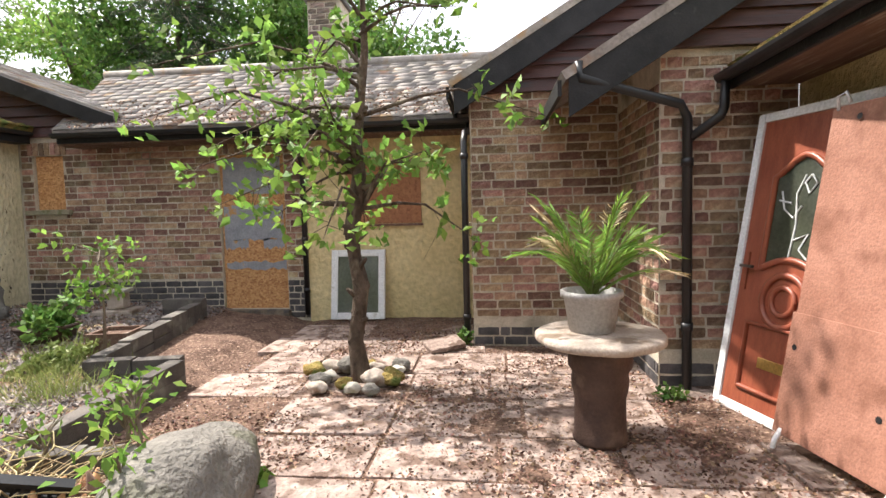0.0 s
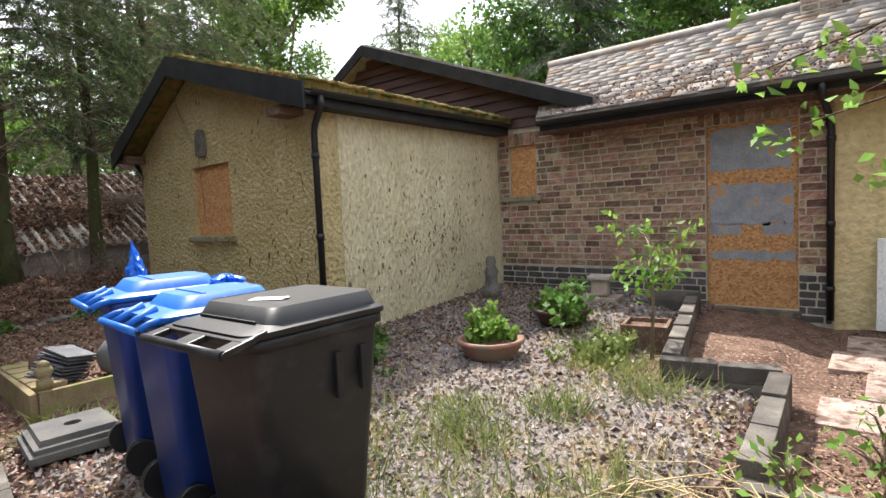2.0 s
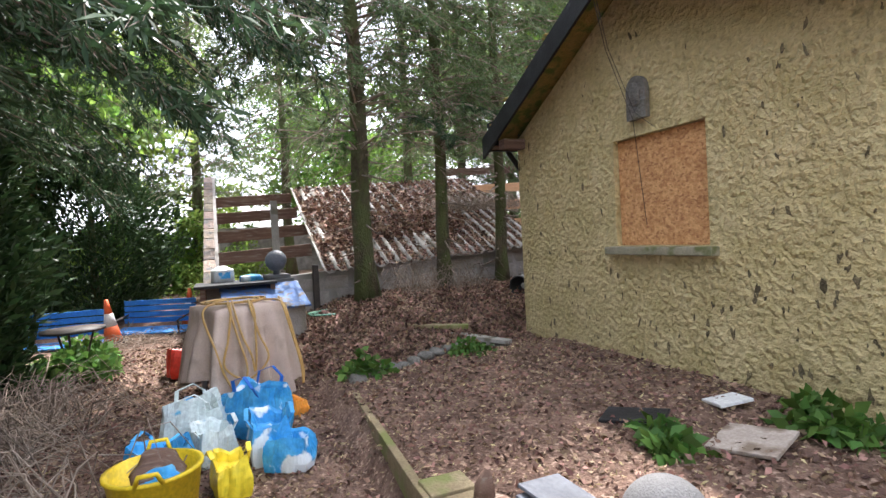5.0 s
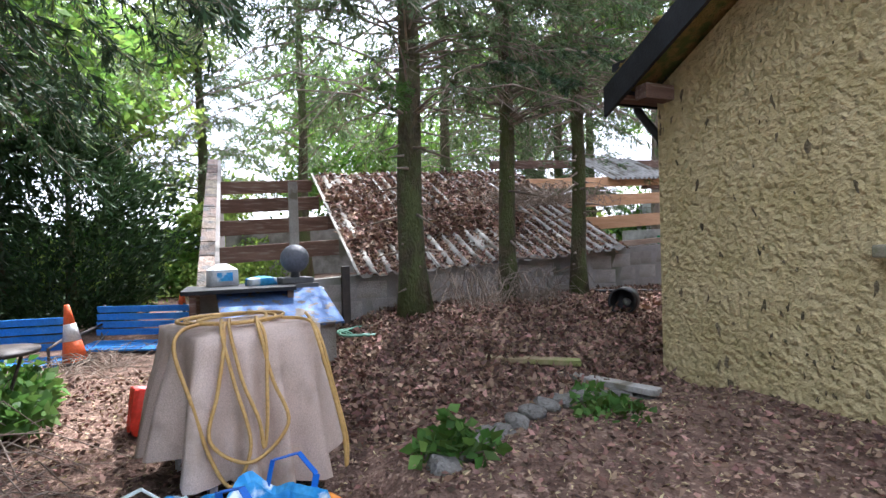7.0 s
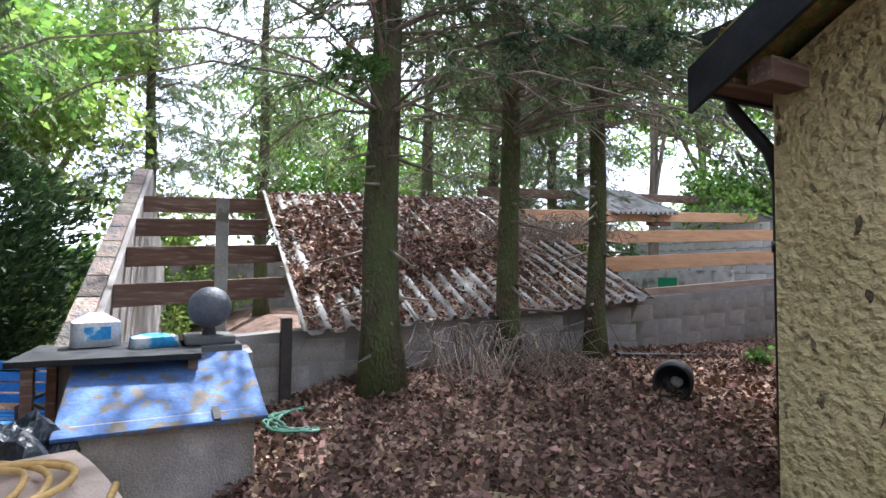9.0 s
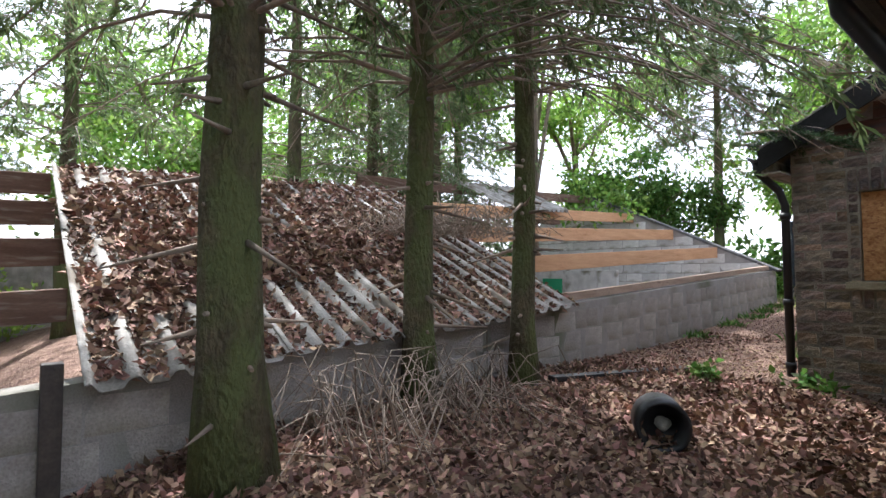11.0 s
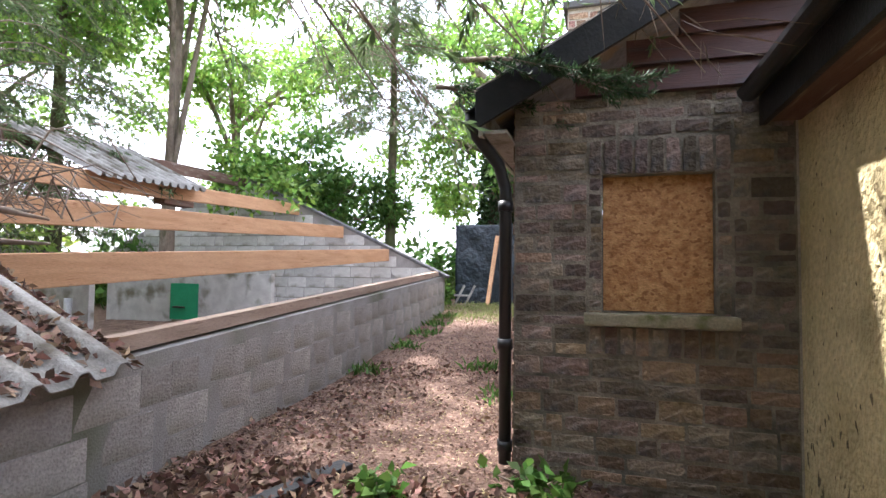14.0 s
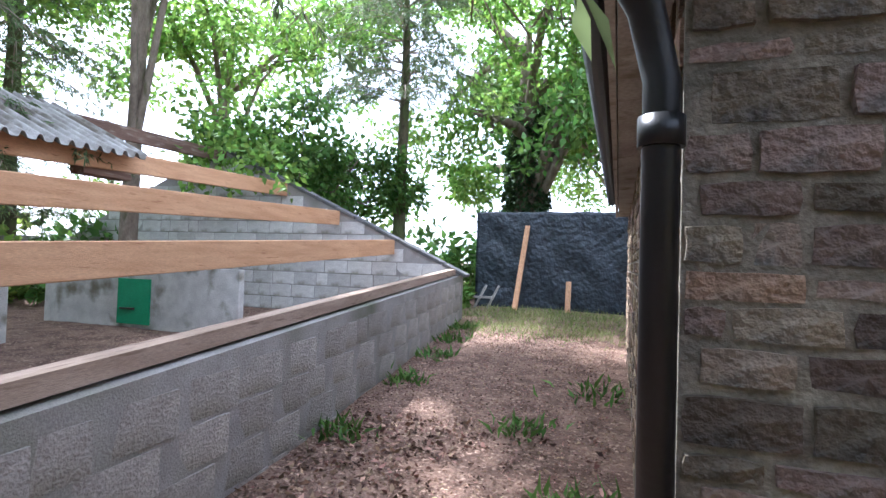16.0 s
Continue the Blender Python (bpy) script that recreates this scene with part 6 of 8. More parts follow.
boxes("upper_step", "concrete", fn, (-0.17, -0.17, 0.062, 0.17, 0.17, 0.12), bevel=0.012)
bm = bmesh.new()
lathe(bm, [(0.05, 0.12), (0.04, 0.18)] + [(0.155 * math.sin(radians(a)), 0.325 - 0.155 * math.cos(radians(a))) for a in range(18, 181, 9)], 28)
part("ball", bm, "slate_dark", fn)
pl = thing("stone_plinth", (-2.66, -2.62, 0.0), "rough block plinth under the finial", "plinth")
boxes("plinth_block", "block", pl, (-0.22, -0.4, -0.1, 0.22, 0.3, 0.838), bevel=0.01)
tr = thing("dark_plank_table", (-2.40, -3.12, 0.06), "dark plank on trestles stacked with containers", "table")
boxes("plank", "black_paint", tr, (-0.5, -0.6, 0.80, 0.3, 0.45, 0.84), bevel=0.006)
for x in (-0.4, 0.2):
    for y in (-0.5, 0.4):
        boxes("leg", "timber_old", tr, (x - 0.03, y - 0.03, -0.05, x + 0.03, y + 0.03, 0.80))
for x, y, mat, lab, c in ((-2.72, -3.36, "white_pvc", "white plastic jerrycan with a blue label", "bottle"), (-2.55, -2.98, "bag_blue", "blue plastic tub on the plank", "tub")):
    jc = thing("jerrycan" if c == "bottle" else "tub", (x, y, 0.902), lab, c, turn=15)
    bm = bmesh.new()
    a, b = frustum(bm, 0.20, 0.30, 0.19, 0.29, 0, 0.17 if c == "bottle" else 0.07, 0.04)
    bm.faces.new(a[::-1])
    e, f = frustum(bm, 0.19, 0.29, 0.08, 0.10, 0.17 if c == "bottle" else 0.07, 0.23 if c == "bottle" else 0.09, 0.03)
    bm.faces.new(f)
    part("container", bm, mat, jc)
    if c == "bottle":
        boxes("label_patch", "bag_blue", jc, (0.098, -0.08, 0.05, 0.101, 0.08, 0.14))
crumple("black_sack", (-1.55, -3.45, ground(-1.5, -3.4)), (0.24, 0.22, 0.34), "tarp", "black bin bag beside the stand", "sack", 21, 0.5)
yb = thing("yellow_tool_box", (-1.22, -3.25, ground(-1.2, -3.2)), "yellow and black tool box", "box")
boxes("box_shell", "yellow_plastic", yb, (-0.12, -0.10, 0, 0.12, 0.10, 0.34), bevel=0.01)
boxes("dark_band", "black_plastic", yb, (-0.122, -0.102, 0.12, 0.122, 0.102, 0.2))


def traffic_cone(at, turn, tilt, label):
    th = thing("traffic_cone", at, label, "cone", "traffic cones", turn=turn)
    m = pose(0, 0, 0, tilt, 0, 0)
    boxes("cone_base", "iron", th, (-0.17, -0.17, 0, 0.17, 0.17, 0.03), bevel=0.008, m=m)
    for nm, mat, r0, z0, r1, z1 in (("cone_lower", "cone_orange", 0.125, 0.03, 0.088, 0.26), ("cone_sleeve", "cone_white", 0.089, 0.26, 0.058, 0.45), ("cone_tip", "cone_orange", 0.057, 0.45, 0.025, 0.66)):
        bm = bmesh.new()
        tube(bm, [m @ Vector((0, 0, z0)), m @ Vector((0, 0, z1))], [r0, r1], 22)
        part(nm, bm, mat, th)


traffic_cone((-3.60, -4.90, ground(-3.6, -4.9)), 0, 6, "orange and white traffic cone, dirty and leaning")
traffic_cone((-4.75, -3.95, ground(-4.75, -3.95)), 30, -4, "orange and white traffic cone behind the stand")


def slat_bench(at, turn, label, tip=0.0, half=0.75):
    th = thing("slat_bench", at, label, "bench", "blue benches", turn=turn)
    m = pose(0, 0, 0, tip, 0, 0)
    for i in range(5):
        boxes("seat_slat", "bench_blue", th, (-half, -0.22 + i * 0.085, 0.40, half, -0.15 + i * 0.085, 0.425), bevel=0.004, m=m)
    for i in range(4):
        boxes("back_slat", "bench_blue", th, (-half, 0.22 + 0.02 * i, 0.48 + i * 0.095, half, 0.24 + 0.02 * i, 0.56 + i * 0.095), bevel=0.004, m=m)
    for x in (-half + 0.07, half - 0.07):
        bm = bmesh.new()
        tube(bm, [m @ Vector(p) for p in ((x, -0.24, 0), (x, -0.22, 0.39), (x, 0.2, 0.39), (x, 0.33, 0.86))], 0.02, 6)
        tube(bm, [m @ Vector(p) for p in ((x, 0.2, 0.39), (x, 0.30, 0))], 0.02, 6)
        tube(bm, [m @ Vector(p) for p in ((x, -0.22, 0.39), (x, -0.22, 0.60), (x, 0.24, 0.62))], 0.016, 6)
        part("iron_end", bm, "iron", th)


slat_bench((-4.2, -4.42, ground(-4.2, -4.4) - 0.33), 66, "blue slatted garden bench with iron ends, paint worn", 6, 0.60)
slat_bench((-3.75, -5.75, ground(-3.7, -5.7) - 0.36), 84, "blue slatted garden bench half hidden by leaves", 4)
gt = thing("round_iron_table", (-1.30, -4.88, ground(-1.3, -4.88) - 0.04), "small round dark iron garden table", "table")
bm = bmesh.new()
lathe(bm, [(0.24, 0.58), (0.30, 0.58), (0.305, 0.595), (0.30, 0.61), (0.0, 0.612)], 30)
part("tabletop", bm, "iron", gt)
for k in range(3):
    a = 2.1 * k
    bm = bmesh.new()
    tube(bm, [(0.22 * math.cos(a), 0.22 * math.sin(a), 0), (0.12 * math.cos(a), 0.12 * math.sin(a), 0.3), (0.2 * math.cos(a), 0.2 * math.sin(a), 0.58)], 0.012, 6)
    part("leg", bm, "iron", gt)
bm = bmesh.new()
tube(bm, [(0.13 * math.cos(k * 0.524), 0.13 * math.sin(k * 0.524), 0.3) for k in range(13)], 0.008, 6)
part("leg_ring", bm, "iron", gt)

# drum, hose coil, planks on the bank
dm = thing("black_drum", (-1.36, 0.78, ground(-1.36, 0.78) + 0.14), "black plastic drum lying on its side, pale hub", "drum", turn=38)
bm = bmesh.new()
prof = [(0.14, -0.12), (0.15, -0.12), (0.15, 0.12), (0.125, 0.12), (0.125, -0.09), (0.0, -0.09)]
rings = []
for r, yv in prof:
    rings.append([bm.verts.new((r * math.cos(2 * math.pi * k / 28), yv * -1, r * math.sin(2 * math.pi * k / 28))) for k in range(28)])
for a, b in zip(rings, rings[1:]):
    for k in range(28):
        bm.faces.new((a[k], a[(k + 1) % 28], b[(k + 1) % 28], b[k])).smooth = True
part("drum_shell", bm, "black_plastic", dm)
bm = bmesh.new()
rock(bm, (0.02, 0.05, -0.02), (0.045, 0.03, 0.045), 3, 0.3, 2)
part("hub", bm, "stone_pale", dm, "pale hub")
hc = thing("green_hose", (-2.15, -1.95, ground(-2.15, -1.95) + 0.02), "loosely coiled green garden hose on dead leaves", "hose")
bm = bmesh.new()
tube(bm, [((0.30 + 0.05 * math.sin(k * 0.9)) * math.cos(k * 0.32), (0.26 + 0.06 * math.cos(k * 0.7)) * math.sin(k * 0.32), 0.015 + 0.012 * (k % 5) * 0.4) for k in range(110)], 0.010, 7)
part("hose_tube", bm, "hose_green", hc)
for x, y, l, rz, mat, lab in ((0.05, -0.75, 1.0, 28, "timber_grey", "mossy grey plank lying on the bank"), (-0.35, -1.05, 0.8, 60, "board_moss", "short mossy timber lying on leaves"), (-2.55, 2.3, 1.7, 78, "black_paint", "black plastic pipe lying along the barn wall")):
    pk = thing("fallen_plank", (x, y, ground(x, y)), lab, "plank", turn=rz)
    boxes("plank_board", mat, pk, (-l / 2, -0.05, 0, l / 2, 0.05, 0.045), bevel=0.008, m=pose(0, 0, 0.01, 3, 2, 0))
# ---- plants ----
RNG = np.random.default_rng(7)


def unit(v):
    return v / np.maximum(np.linalg.norm(v, axis=1, keepdims=True), 1e-6)


def blades(base, along, length, width, rng=RNG, bend=0.0):
    """Leaf blades: diamonds of four corners from base points along directions."""
    n = len(base)
    along = unit(along)
    side = unit(np.cross(along, unit(rng.normal(size=(n, 3)))))
    length = np.broadcast_to(np.asarray(length, float), (n,))[:, None]
    width = np.broadcast_to(np.asarray(width, float), (n,))[:, None]
    mid = base + along * length * 0.45
    nrm = np.cross(along, side)
    v = np.stack([base, mid + side * width / 2 + nrm * width * 0.15, base + along * length - nrm * length * bend, mid - side * width / 2 + nrm * width * 0.15], 1)
    f = np.arange(4 * n).reshape(n, 4)
    return v.reshape(-1, 3), f


def leaf_mesh(name, mat, parent, base, along, length, width, label="", bend=0.1):
    v, f = blades(np.asarray(base, float), np.asarray(along, float), length, width, RNG, bend)
    return soup(name, v, f, mat, parent, label, "stuff")


def clumps(centres, radii, per):
    """Points and outward directions scattered through rounded, uneven clumps."""
    pts, dirs = [], []
    for c, r in zip(centres, radii):
        d = unit(RNG.normal(size=(per, 3)))
        rad = RNG.uniform(0.25, 1.0, (per, 1)) ** 0.6 * RNG.uniform(0.75, 1.25, (per, 1))
        pts.append(np.asarray(c) + d * rad * np.asarray(r))
        dirs.append(d + RNG.normal(size=(per, 3)) * 0.9 + np.array((0, 0, -0.35)))
    return np.concatenate(pts), np.concatenate(dirs)


def broadleaf(at, height, trunk_r, spread, low, n_clump, per, leaf, mat, label, clump_r=0.7, seed=0, bark="bark_grey", limbs=9, lean=(0, 0), name="tree"):
    """A tree with a tapered, crooked trunk, limbs that fork into a crown of leafy clumps with gaps."""
    rng = random.Random(seed)
    th = thing(name, at, label, "tree")
    bm = bmesh.new()
    trunk = [Vector((lean[0] * t + 0.12 * math.sin(t * 5 + seed) * t, lean[1] * t + 0.1 * math.cos(t * 4 + seed) * t, height * 0.75 * t - 0.1)) for t in (i / 7 for i in range(8))]
    tube(bm, trunk, [trunk_r * (1.35 if i == 0 else 1 - 0.85 * i / 7) for i in range(8)], 12)
    ends = []
    for i in range(limbs):
        s = trunk[2 + i % 5]
        a = i * 2.4 + rng.uniform(-0.4, 0.4)
        reach = spread * rng.uniform(0.55, 1.0)
        e = Vector((lean[0] + reach * math.cos(a), lean[1] + reach * math.sin(a), low + (height - low) * rng.uniform(0.1, 0.95)))
        mid = s.lerp(e, 0.5) + Vector((rng.uniform(-0.3, 0.3), rng.uniform(-0.3, 0.3), rng.uniform(0.1, 0.5))) * spread * 0.2
        r = trunk_r * 0.42
        tube(bm, [s, s.lerp(mid, 0.5) + Vector((0, 0, 0.1)), mid, mid.lerp(e, 0.6), e], [r, r * 0.75, r * 0.5, r * 0.3, r * 0.1], 7, False)
        ends += [e, mid.lerp(e, 0.5), mid]
        for k in range(3):
            q = mid.lerp(e, rng.random()) + Vector((rng.uniform(-1, 1), rng.uniform(-1, 1), rng.uniform(-0.6, 0.7))) * spread * 0.3
            tube(bm, [mid.lerp(e, 0.4), mid.lerp(q, 0.6) + Vector((0, 0, 0.05)), q], [r * 0.3, r * 0.16, r * 0.05], 5, False)
            ends.append(q)
    part("trunk", bm, bark, th)
    cs = [ends[rng.randrange(len(ends))] + Vector((rng.gauss(0, 1), rng.gauss(0, 1), rng.gauss(0, 0.8))) * spread * 0.14 for _ in range(n_clump)]
    rs = [(clump_r * rng.uniform(0.6, 1.2), clump_r * rng.uniform(0.6, 1.2), clump_r * rng.uniform(0.4, 0.8)) for _ in range(n_clump)]
    p, d = clumps([tuple(c) for c in cs], rs, per)
    leaf_mesh("crown", mat, th, p, d, RNG.uniform(0.7, 1.3, len(p)) * leaf, RNG.uniform(0.45, 0.7, len(p)) * leaf)
    return th


def spruce(at, height, trunk_r, label, low=2.0, reach=2.6, seed=0, dense=1.0, mat="needle_pale", stubs=True, green_from=2.4, droop=0.55, bare=True, reaching=()):
    """A spruce: straight knotted trunk, whorls of drooping boughs, hanging twigs clothed in needles."""
    rng = random.Random(seed)
    th = thing("spruce_tree", at, label, "tree", "spruce trees")
    bm = bmesh.new()
    n = 14
    pts = [Vector((0.03 * math.sin(i + seed), 0.03 * math.cos(i * 1.3 + seed), height * i / n - 0.15)) for i in range(n + 1)]
    rad = [trunk_r * (1 - 0.92 * i / n) * (1.0 if i else 1.45) for i in range(n + 1)]
    tube(bm, pts, rad, 18)
    part("trunk", bm, "bark", th)
    bm = bmesh.new()
    if stubs:
        for i in range(46):
            z = rng.uniform(0.3, 4.2)
            a = rng.uniform(0, 6.28)
            r = trunk_r * (1 - 0.92 * z / height)
            d = Vector((math.cos(a), math.sin(a), rng.uniform(-0.1, 0.3)))
            l = rng.choice((0.03, 0.04, 0.05, 0.25, 0.5))
            tube(bm, [d * r * 0.9 + Vector((0, 0, z)), d * (r + l) + Vector((0, 0, z - l * 0.3))], [0.018, 0.010 if l < 0.1 else 0.004], 6)
        part("snag", bm, "twig", th, "broken grey branch stubs", "stuff")
        bm = bmesh.new()
    tb, nb, boughs = [], [], []
    z = low
    while z < height - 0.3:
        for k in range(int(5 * dense) + 1):
            a = rng.uniform(0, 6.28)
            boughs.append((z, a, reach * (1 - 0.75 * (z - low) / (height - low)) * rng.uniform(0.55, 1.1)))
        z += rng.uniform(0.16, 0.3)
    for count, z0, z1, a0, a1, l0, l1 in reaching:
        boughs += [(rng.uniform(z0, z1), rng.uniform(a0, a1), rng.uniform(l0, l1)) for _ in range(count)]
    for z, a, l in boughs:
        d = Vector((math.cos(a), math.sin(a), 0))
        p0 = Vector((0, 0, z))
        pp = [p0 + d * l * t + Vector((0, 0, 0.12 * l * math.sin(t * 3) - droop * l * 0.5 * t * t)) for t in (0, 0.25, 0.5, 0.75, 1.0)]
        tube(bm, pp, [0.017, 0.012, 0.009, 0.006, 0.002], 5, False)
        side = Vector((-d.y, d.x, 0))
        m = int(l * 12 * dense)
        for j in range(m):
            t = rng.uniform(0.2, 1.0)
            q = pp[0].lerp(pp[4], t) + Vector((0, 0, 0.12 * l * math.sin(t * 3) - droop * l * 0.5 * (t * t - t)))
            s = 1 if rng.random() < 0.5 else -1
            v = (d * rng.uniform(0.2, 0.8) + side * s * rng.uniform(0.3, 1.0) + Vector((0, 0, rng.uniform(-1.0, -0.1)))).normalized()
            tl = rng.uniform(0.15, 0.42)
            tb.append((q, v, tl))
            if z + rng.uniform(-0.7, 0.7) > green_from or not bare:
                nb.append((q, v, tl))
    part("bough_wood", bm, "twig", th, "thin grey-brown boughs", "stuff")
    # bare twigs as thin ribbons
    q = np.array([tuple(x[0]) for x in tb])
    v = np.array([tuple(x[1]) for x in tb])
    l = np.array([x[2] for x in tb])
    leaf_mesh("twig_growth", "twig", th, q, v, l, 0.008)
    if nb:
        q = np.array([tuple(x[0]) for x in nb])
        v = np.array([tuple(x[1]) for x in nb])
        l = np.array([x[2] for x in nb])
        k = 16
        t = RNG.uniform(0.05, 1.05, (len(q), k, 1))
        base = (q[:, None] + v[:, None] * l[:, None, None] * t).reshape(-1, 3)
        dirs = (v[:, None] * 0.9 + RNG.normal(size=(len(q), k, 3)) * 0.55 + np.array((0, 0, -0.25))).reshape(-1, 3)
        leaf_mesh("needles", mat, th, base, dirs, RNG.uniform(0.05, 0.13, len(base)), RNG.uniform(0.012, 0.022, len(base)))
    return th


def bush(at, size, count, leaf, mat, label, category="bush", name="bush", narrow=0.5, kind="", up=0.0):
    """A leafy mound of stems and leaves with an uneven outline."""
    th = thing(name, at, label, category)
    k = 26
    c = RNG.normal(size=(k, 3)) * np.array(size) * 0.42
    c[:, 2] = np.abs(c[:, 2]) + size[2] * 0.15
    bm = bmesh.new()
    for i in range(0, k, 2):
        tube(bm, [(c[i, 0] * 0.1, c[i, 1] * 0.1, -0.03), (c[i, 0] * 0.6, c[i, 1] * 0.6, c[i, 2] * 0.6), tuple(c[i])], [0.012, 0.008, 0.003], 5, False)
    part("stems", bm, "twig", th)
    p, d = clumps(c, [np.array(size) * RNG.uniform(0.18, 0.34) for _ in range(k)], max(4, count // k))
    p[:, 2] = np.maximum(p[:, 2], 0.01)
    d[:, 2] += up
    leaf_mesh("leaves", mat, th, p, d, RNG.uniform(0.7, 1.3, len(p)) * leaf, RNG.uniform(0.8, 1.2, len(p)) * leaf * narrow)
    return th


# three spruces along the barn wall, and more behind
spruce((-2.38, -1.34, 0.44), 11, 0.165, "tall spruce with a mossy knotted trunk by the block wall", 2.3, 3.0, 1, 1.0, green_from=2.9, reaching=((16, 3.2, 5.8, -2.0, -1.1, 1.8, 2.9),))
spruce((-2.94, 0.22, 0.44), 11, 0.125, "spruce with dead lower boughs by the block wall", 2.5, 2.6, 2, 0.9, green_from=3.0, reaching=((14, 2.3, 3.3, 0.2, 1.6, 2.0, 3.0),))
# the 30 high boughs are added to keep sun off the wing's west wall
spruce((-2.90, 1.34, 0.46), 10, 0.115, "slim spruce with dead lower boughs by the block wall", 3.1, 2.7, 3, 0.9, green_from=3.3, reaching=((30, 4.4, 6.8, 1.1, 1.8, 2.0, 3.2), (16, 2.6, 3.6, 0.5, 1.7, 2.2, 3.2)))
spruce((-8.2, 1.5, 0.3), 11, 0.16, "spruce behind the barn", 1.6, 2.4, 4, 0.5, stubs=False, green_from=0, bare=False)
spruce((-9.0, 5.2, 0.4), 12, 0.16, "spruce beyond the open barn", 1.8, 2.6, 5, 0.9, stubs=False, green_from=0, bare=False)
spruce((-10.5, -1.5, 0.2), 12, 0.16, "spruce behind the roofless barn end", 3.4, 2.6, 6, 0.6, stubs=False, green_from=0, bare=False)
spruce((0.3, -6.0, 0.0), 11, 0.16, "dark spruce overhanging the path", 2.6, 3.2, 7, 1.9, "needle", stubs=False, green_from=0, droop=0.5, bare=False, reaching=((40, 3.4, 6.2, 1.1, 2.1, 2.4, 3.7),))
spruce((-1.6, -8.2, 0.0), 11, 0.16, "dark spruce in the wood edge", 1.0, 3.0, 8, 1.1, "needle", stubs=False, green_from=0, droop=0.8, bare=False)
spruce((2.2, -5.9, 0.0), 9, 0.15, "dark spruce hanging low over the path", 2.8, 2.9, 51, 1.95, "needle", stubs=False, green_from=0, droop=0.6, bare=False)
spruce((3.4, -7.2, 0.0), 10, 0.16, "dark spruce shading the path", 2.6, 2.9, 9, 1.2, "needle", stubs=False, green_from=0, droop=0.8, bare=False)
spruce((-6.6, -6.6, 0.1), 9, 0.16, "spruce behind the blue benches", 2.9, 2.8, 12, 1.0, "needle_pale", stubs=False, green_from=0, bare=False)
spruce((-14.0, -4.0, 0.1), 13, 0.2, "tall spruce in the wood", 3, 3.2, 13, 0.8, stubs=False, green_from=0, bare=False)

spruce((-8.8, 3.4, 0.3), 13, 0.16, "spruce behind the covered barn", 2.0, 2.8, 32, 0.7, "needle_pale", stubs=False, green_from=0, bare=False)
spruce((-6.0, 12.6, 0.6), 11, 0.16, "spruce beyond the barn gable", 4.5, 2.4, 33, 1.0, stubs=False, green_from=0, bare=False)
spruce((2.2, 11.5, 0.2), 12, 0.18, "dark spruce behind the cottage", 3.5, 3.0, 34, 1.2, "needle", stubs=False, green_from=0, bare=False)

spruce((-13.2, 9.5, 0.3), 15, 0.2, "slender spruce in the wood", 2.0, 3.0, 43, 0.7, "needle_pale", stubs=False, green_from=0, bare=False)

# dark cypress masses at the wood edge
def cypress(x, y, r, h, label, count=11000):
    """A dense conifer: upright flakes of foliage over a lumpy cone on a short trunk."""
    th = thing("cypress", (x, y, ground(x, y) - 0.05), label, "hedge")
    bm = bmesh.new()
    tube(bm, [(0, 0, -0.1), (0.02, 0, h * 0.5), (0, 0, h * 0.9)], [0.09, 0.06, 0.02], 8)
    part("trunk", bm, "bark", th)
    a = RNG.uniform(0, 6.283, count)
    t = RNG.uniform(0, 1, count) ** 1.2
    lump = np.array([noise.noise((math.cos(q) * 2.2, math.sin(q) * 2.2, w * 5 + x)) for q, w in zip(a, t)])
    rad = r * np.sin(np.clip(0.35 + t * 2.75, 0, math.pi)) ** 0.7 * (1 + 0.55 * lump) * RNG.uniform(0.55, 1.08, count)
    p = np.stack([rad * np.cos(a), rad * np.sin(a), 0.05 + t * h], 1)
    d = np.stack([np.cos(a), np.sin(a), 0.7 + 0 * a], 1) + RNG.normal(size=(count, 3)) * 0.6
    leaf_mesh("foliage", "needle_dark", th, p, d, RNG.uniform(0.08, 0.2, count), RNG.uniform(0.03, 0.06, count))


cypress(-0.6, -5.75, 0.8, 3.2, "dense dark cypress hedge by the path")
cypress(-1.9, -6.6, 1.0, 3.4, "dense dark cypress hedge behind the round table")
cypress(0.9, -5.9, 0.8, 2.6, "dense dark cypress growth beside the path")
cypress(-7.1, -5.75, 1.5, 3.3, "rounded dark cypress behind the blue bench", 16000)

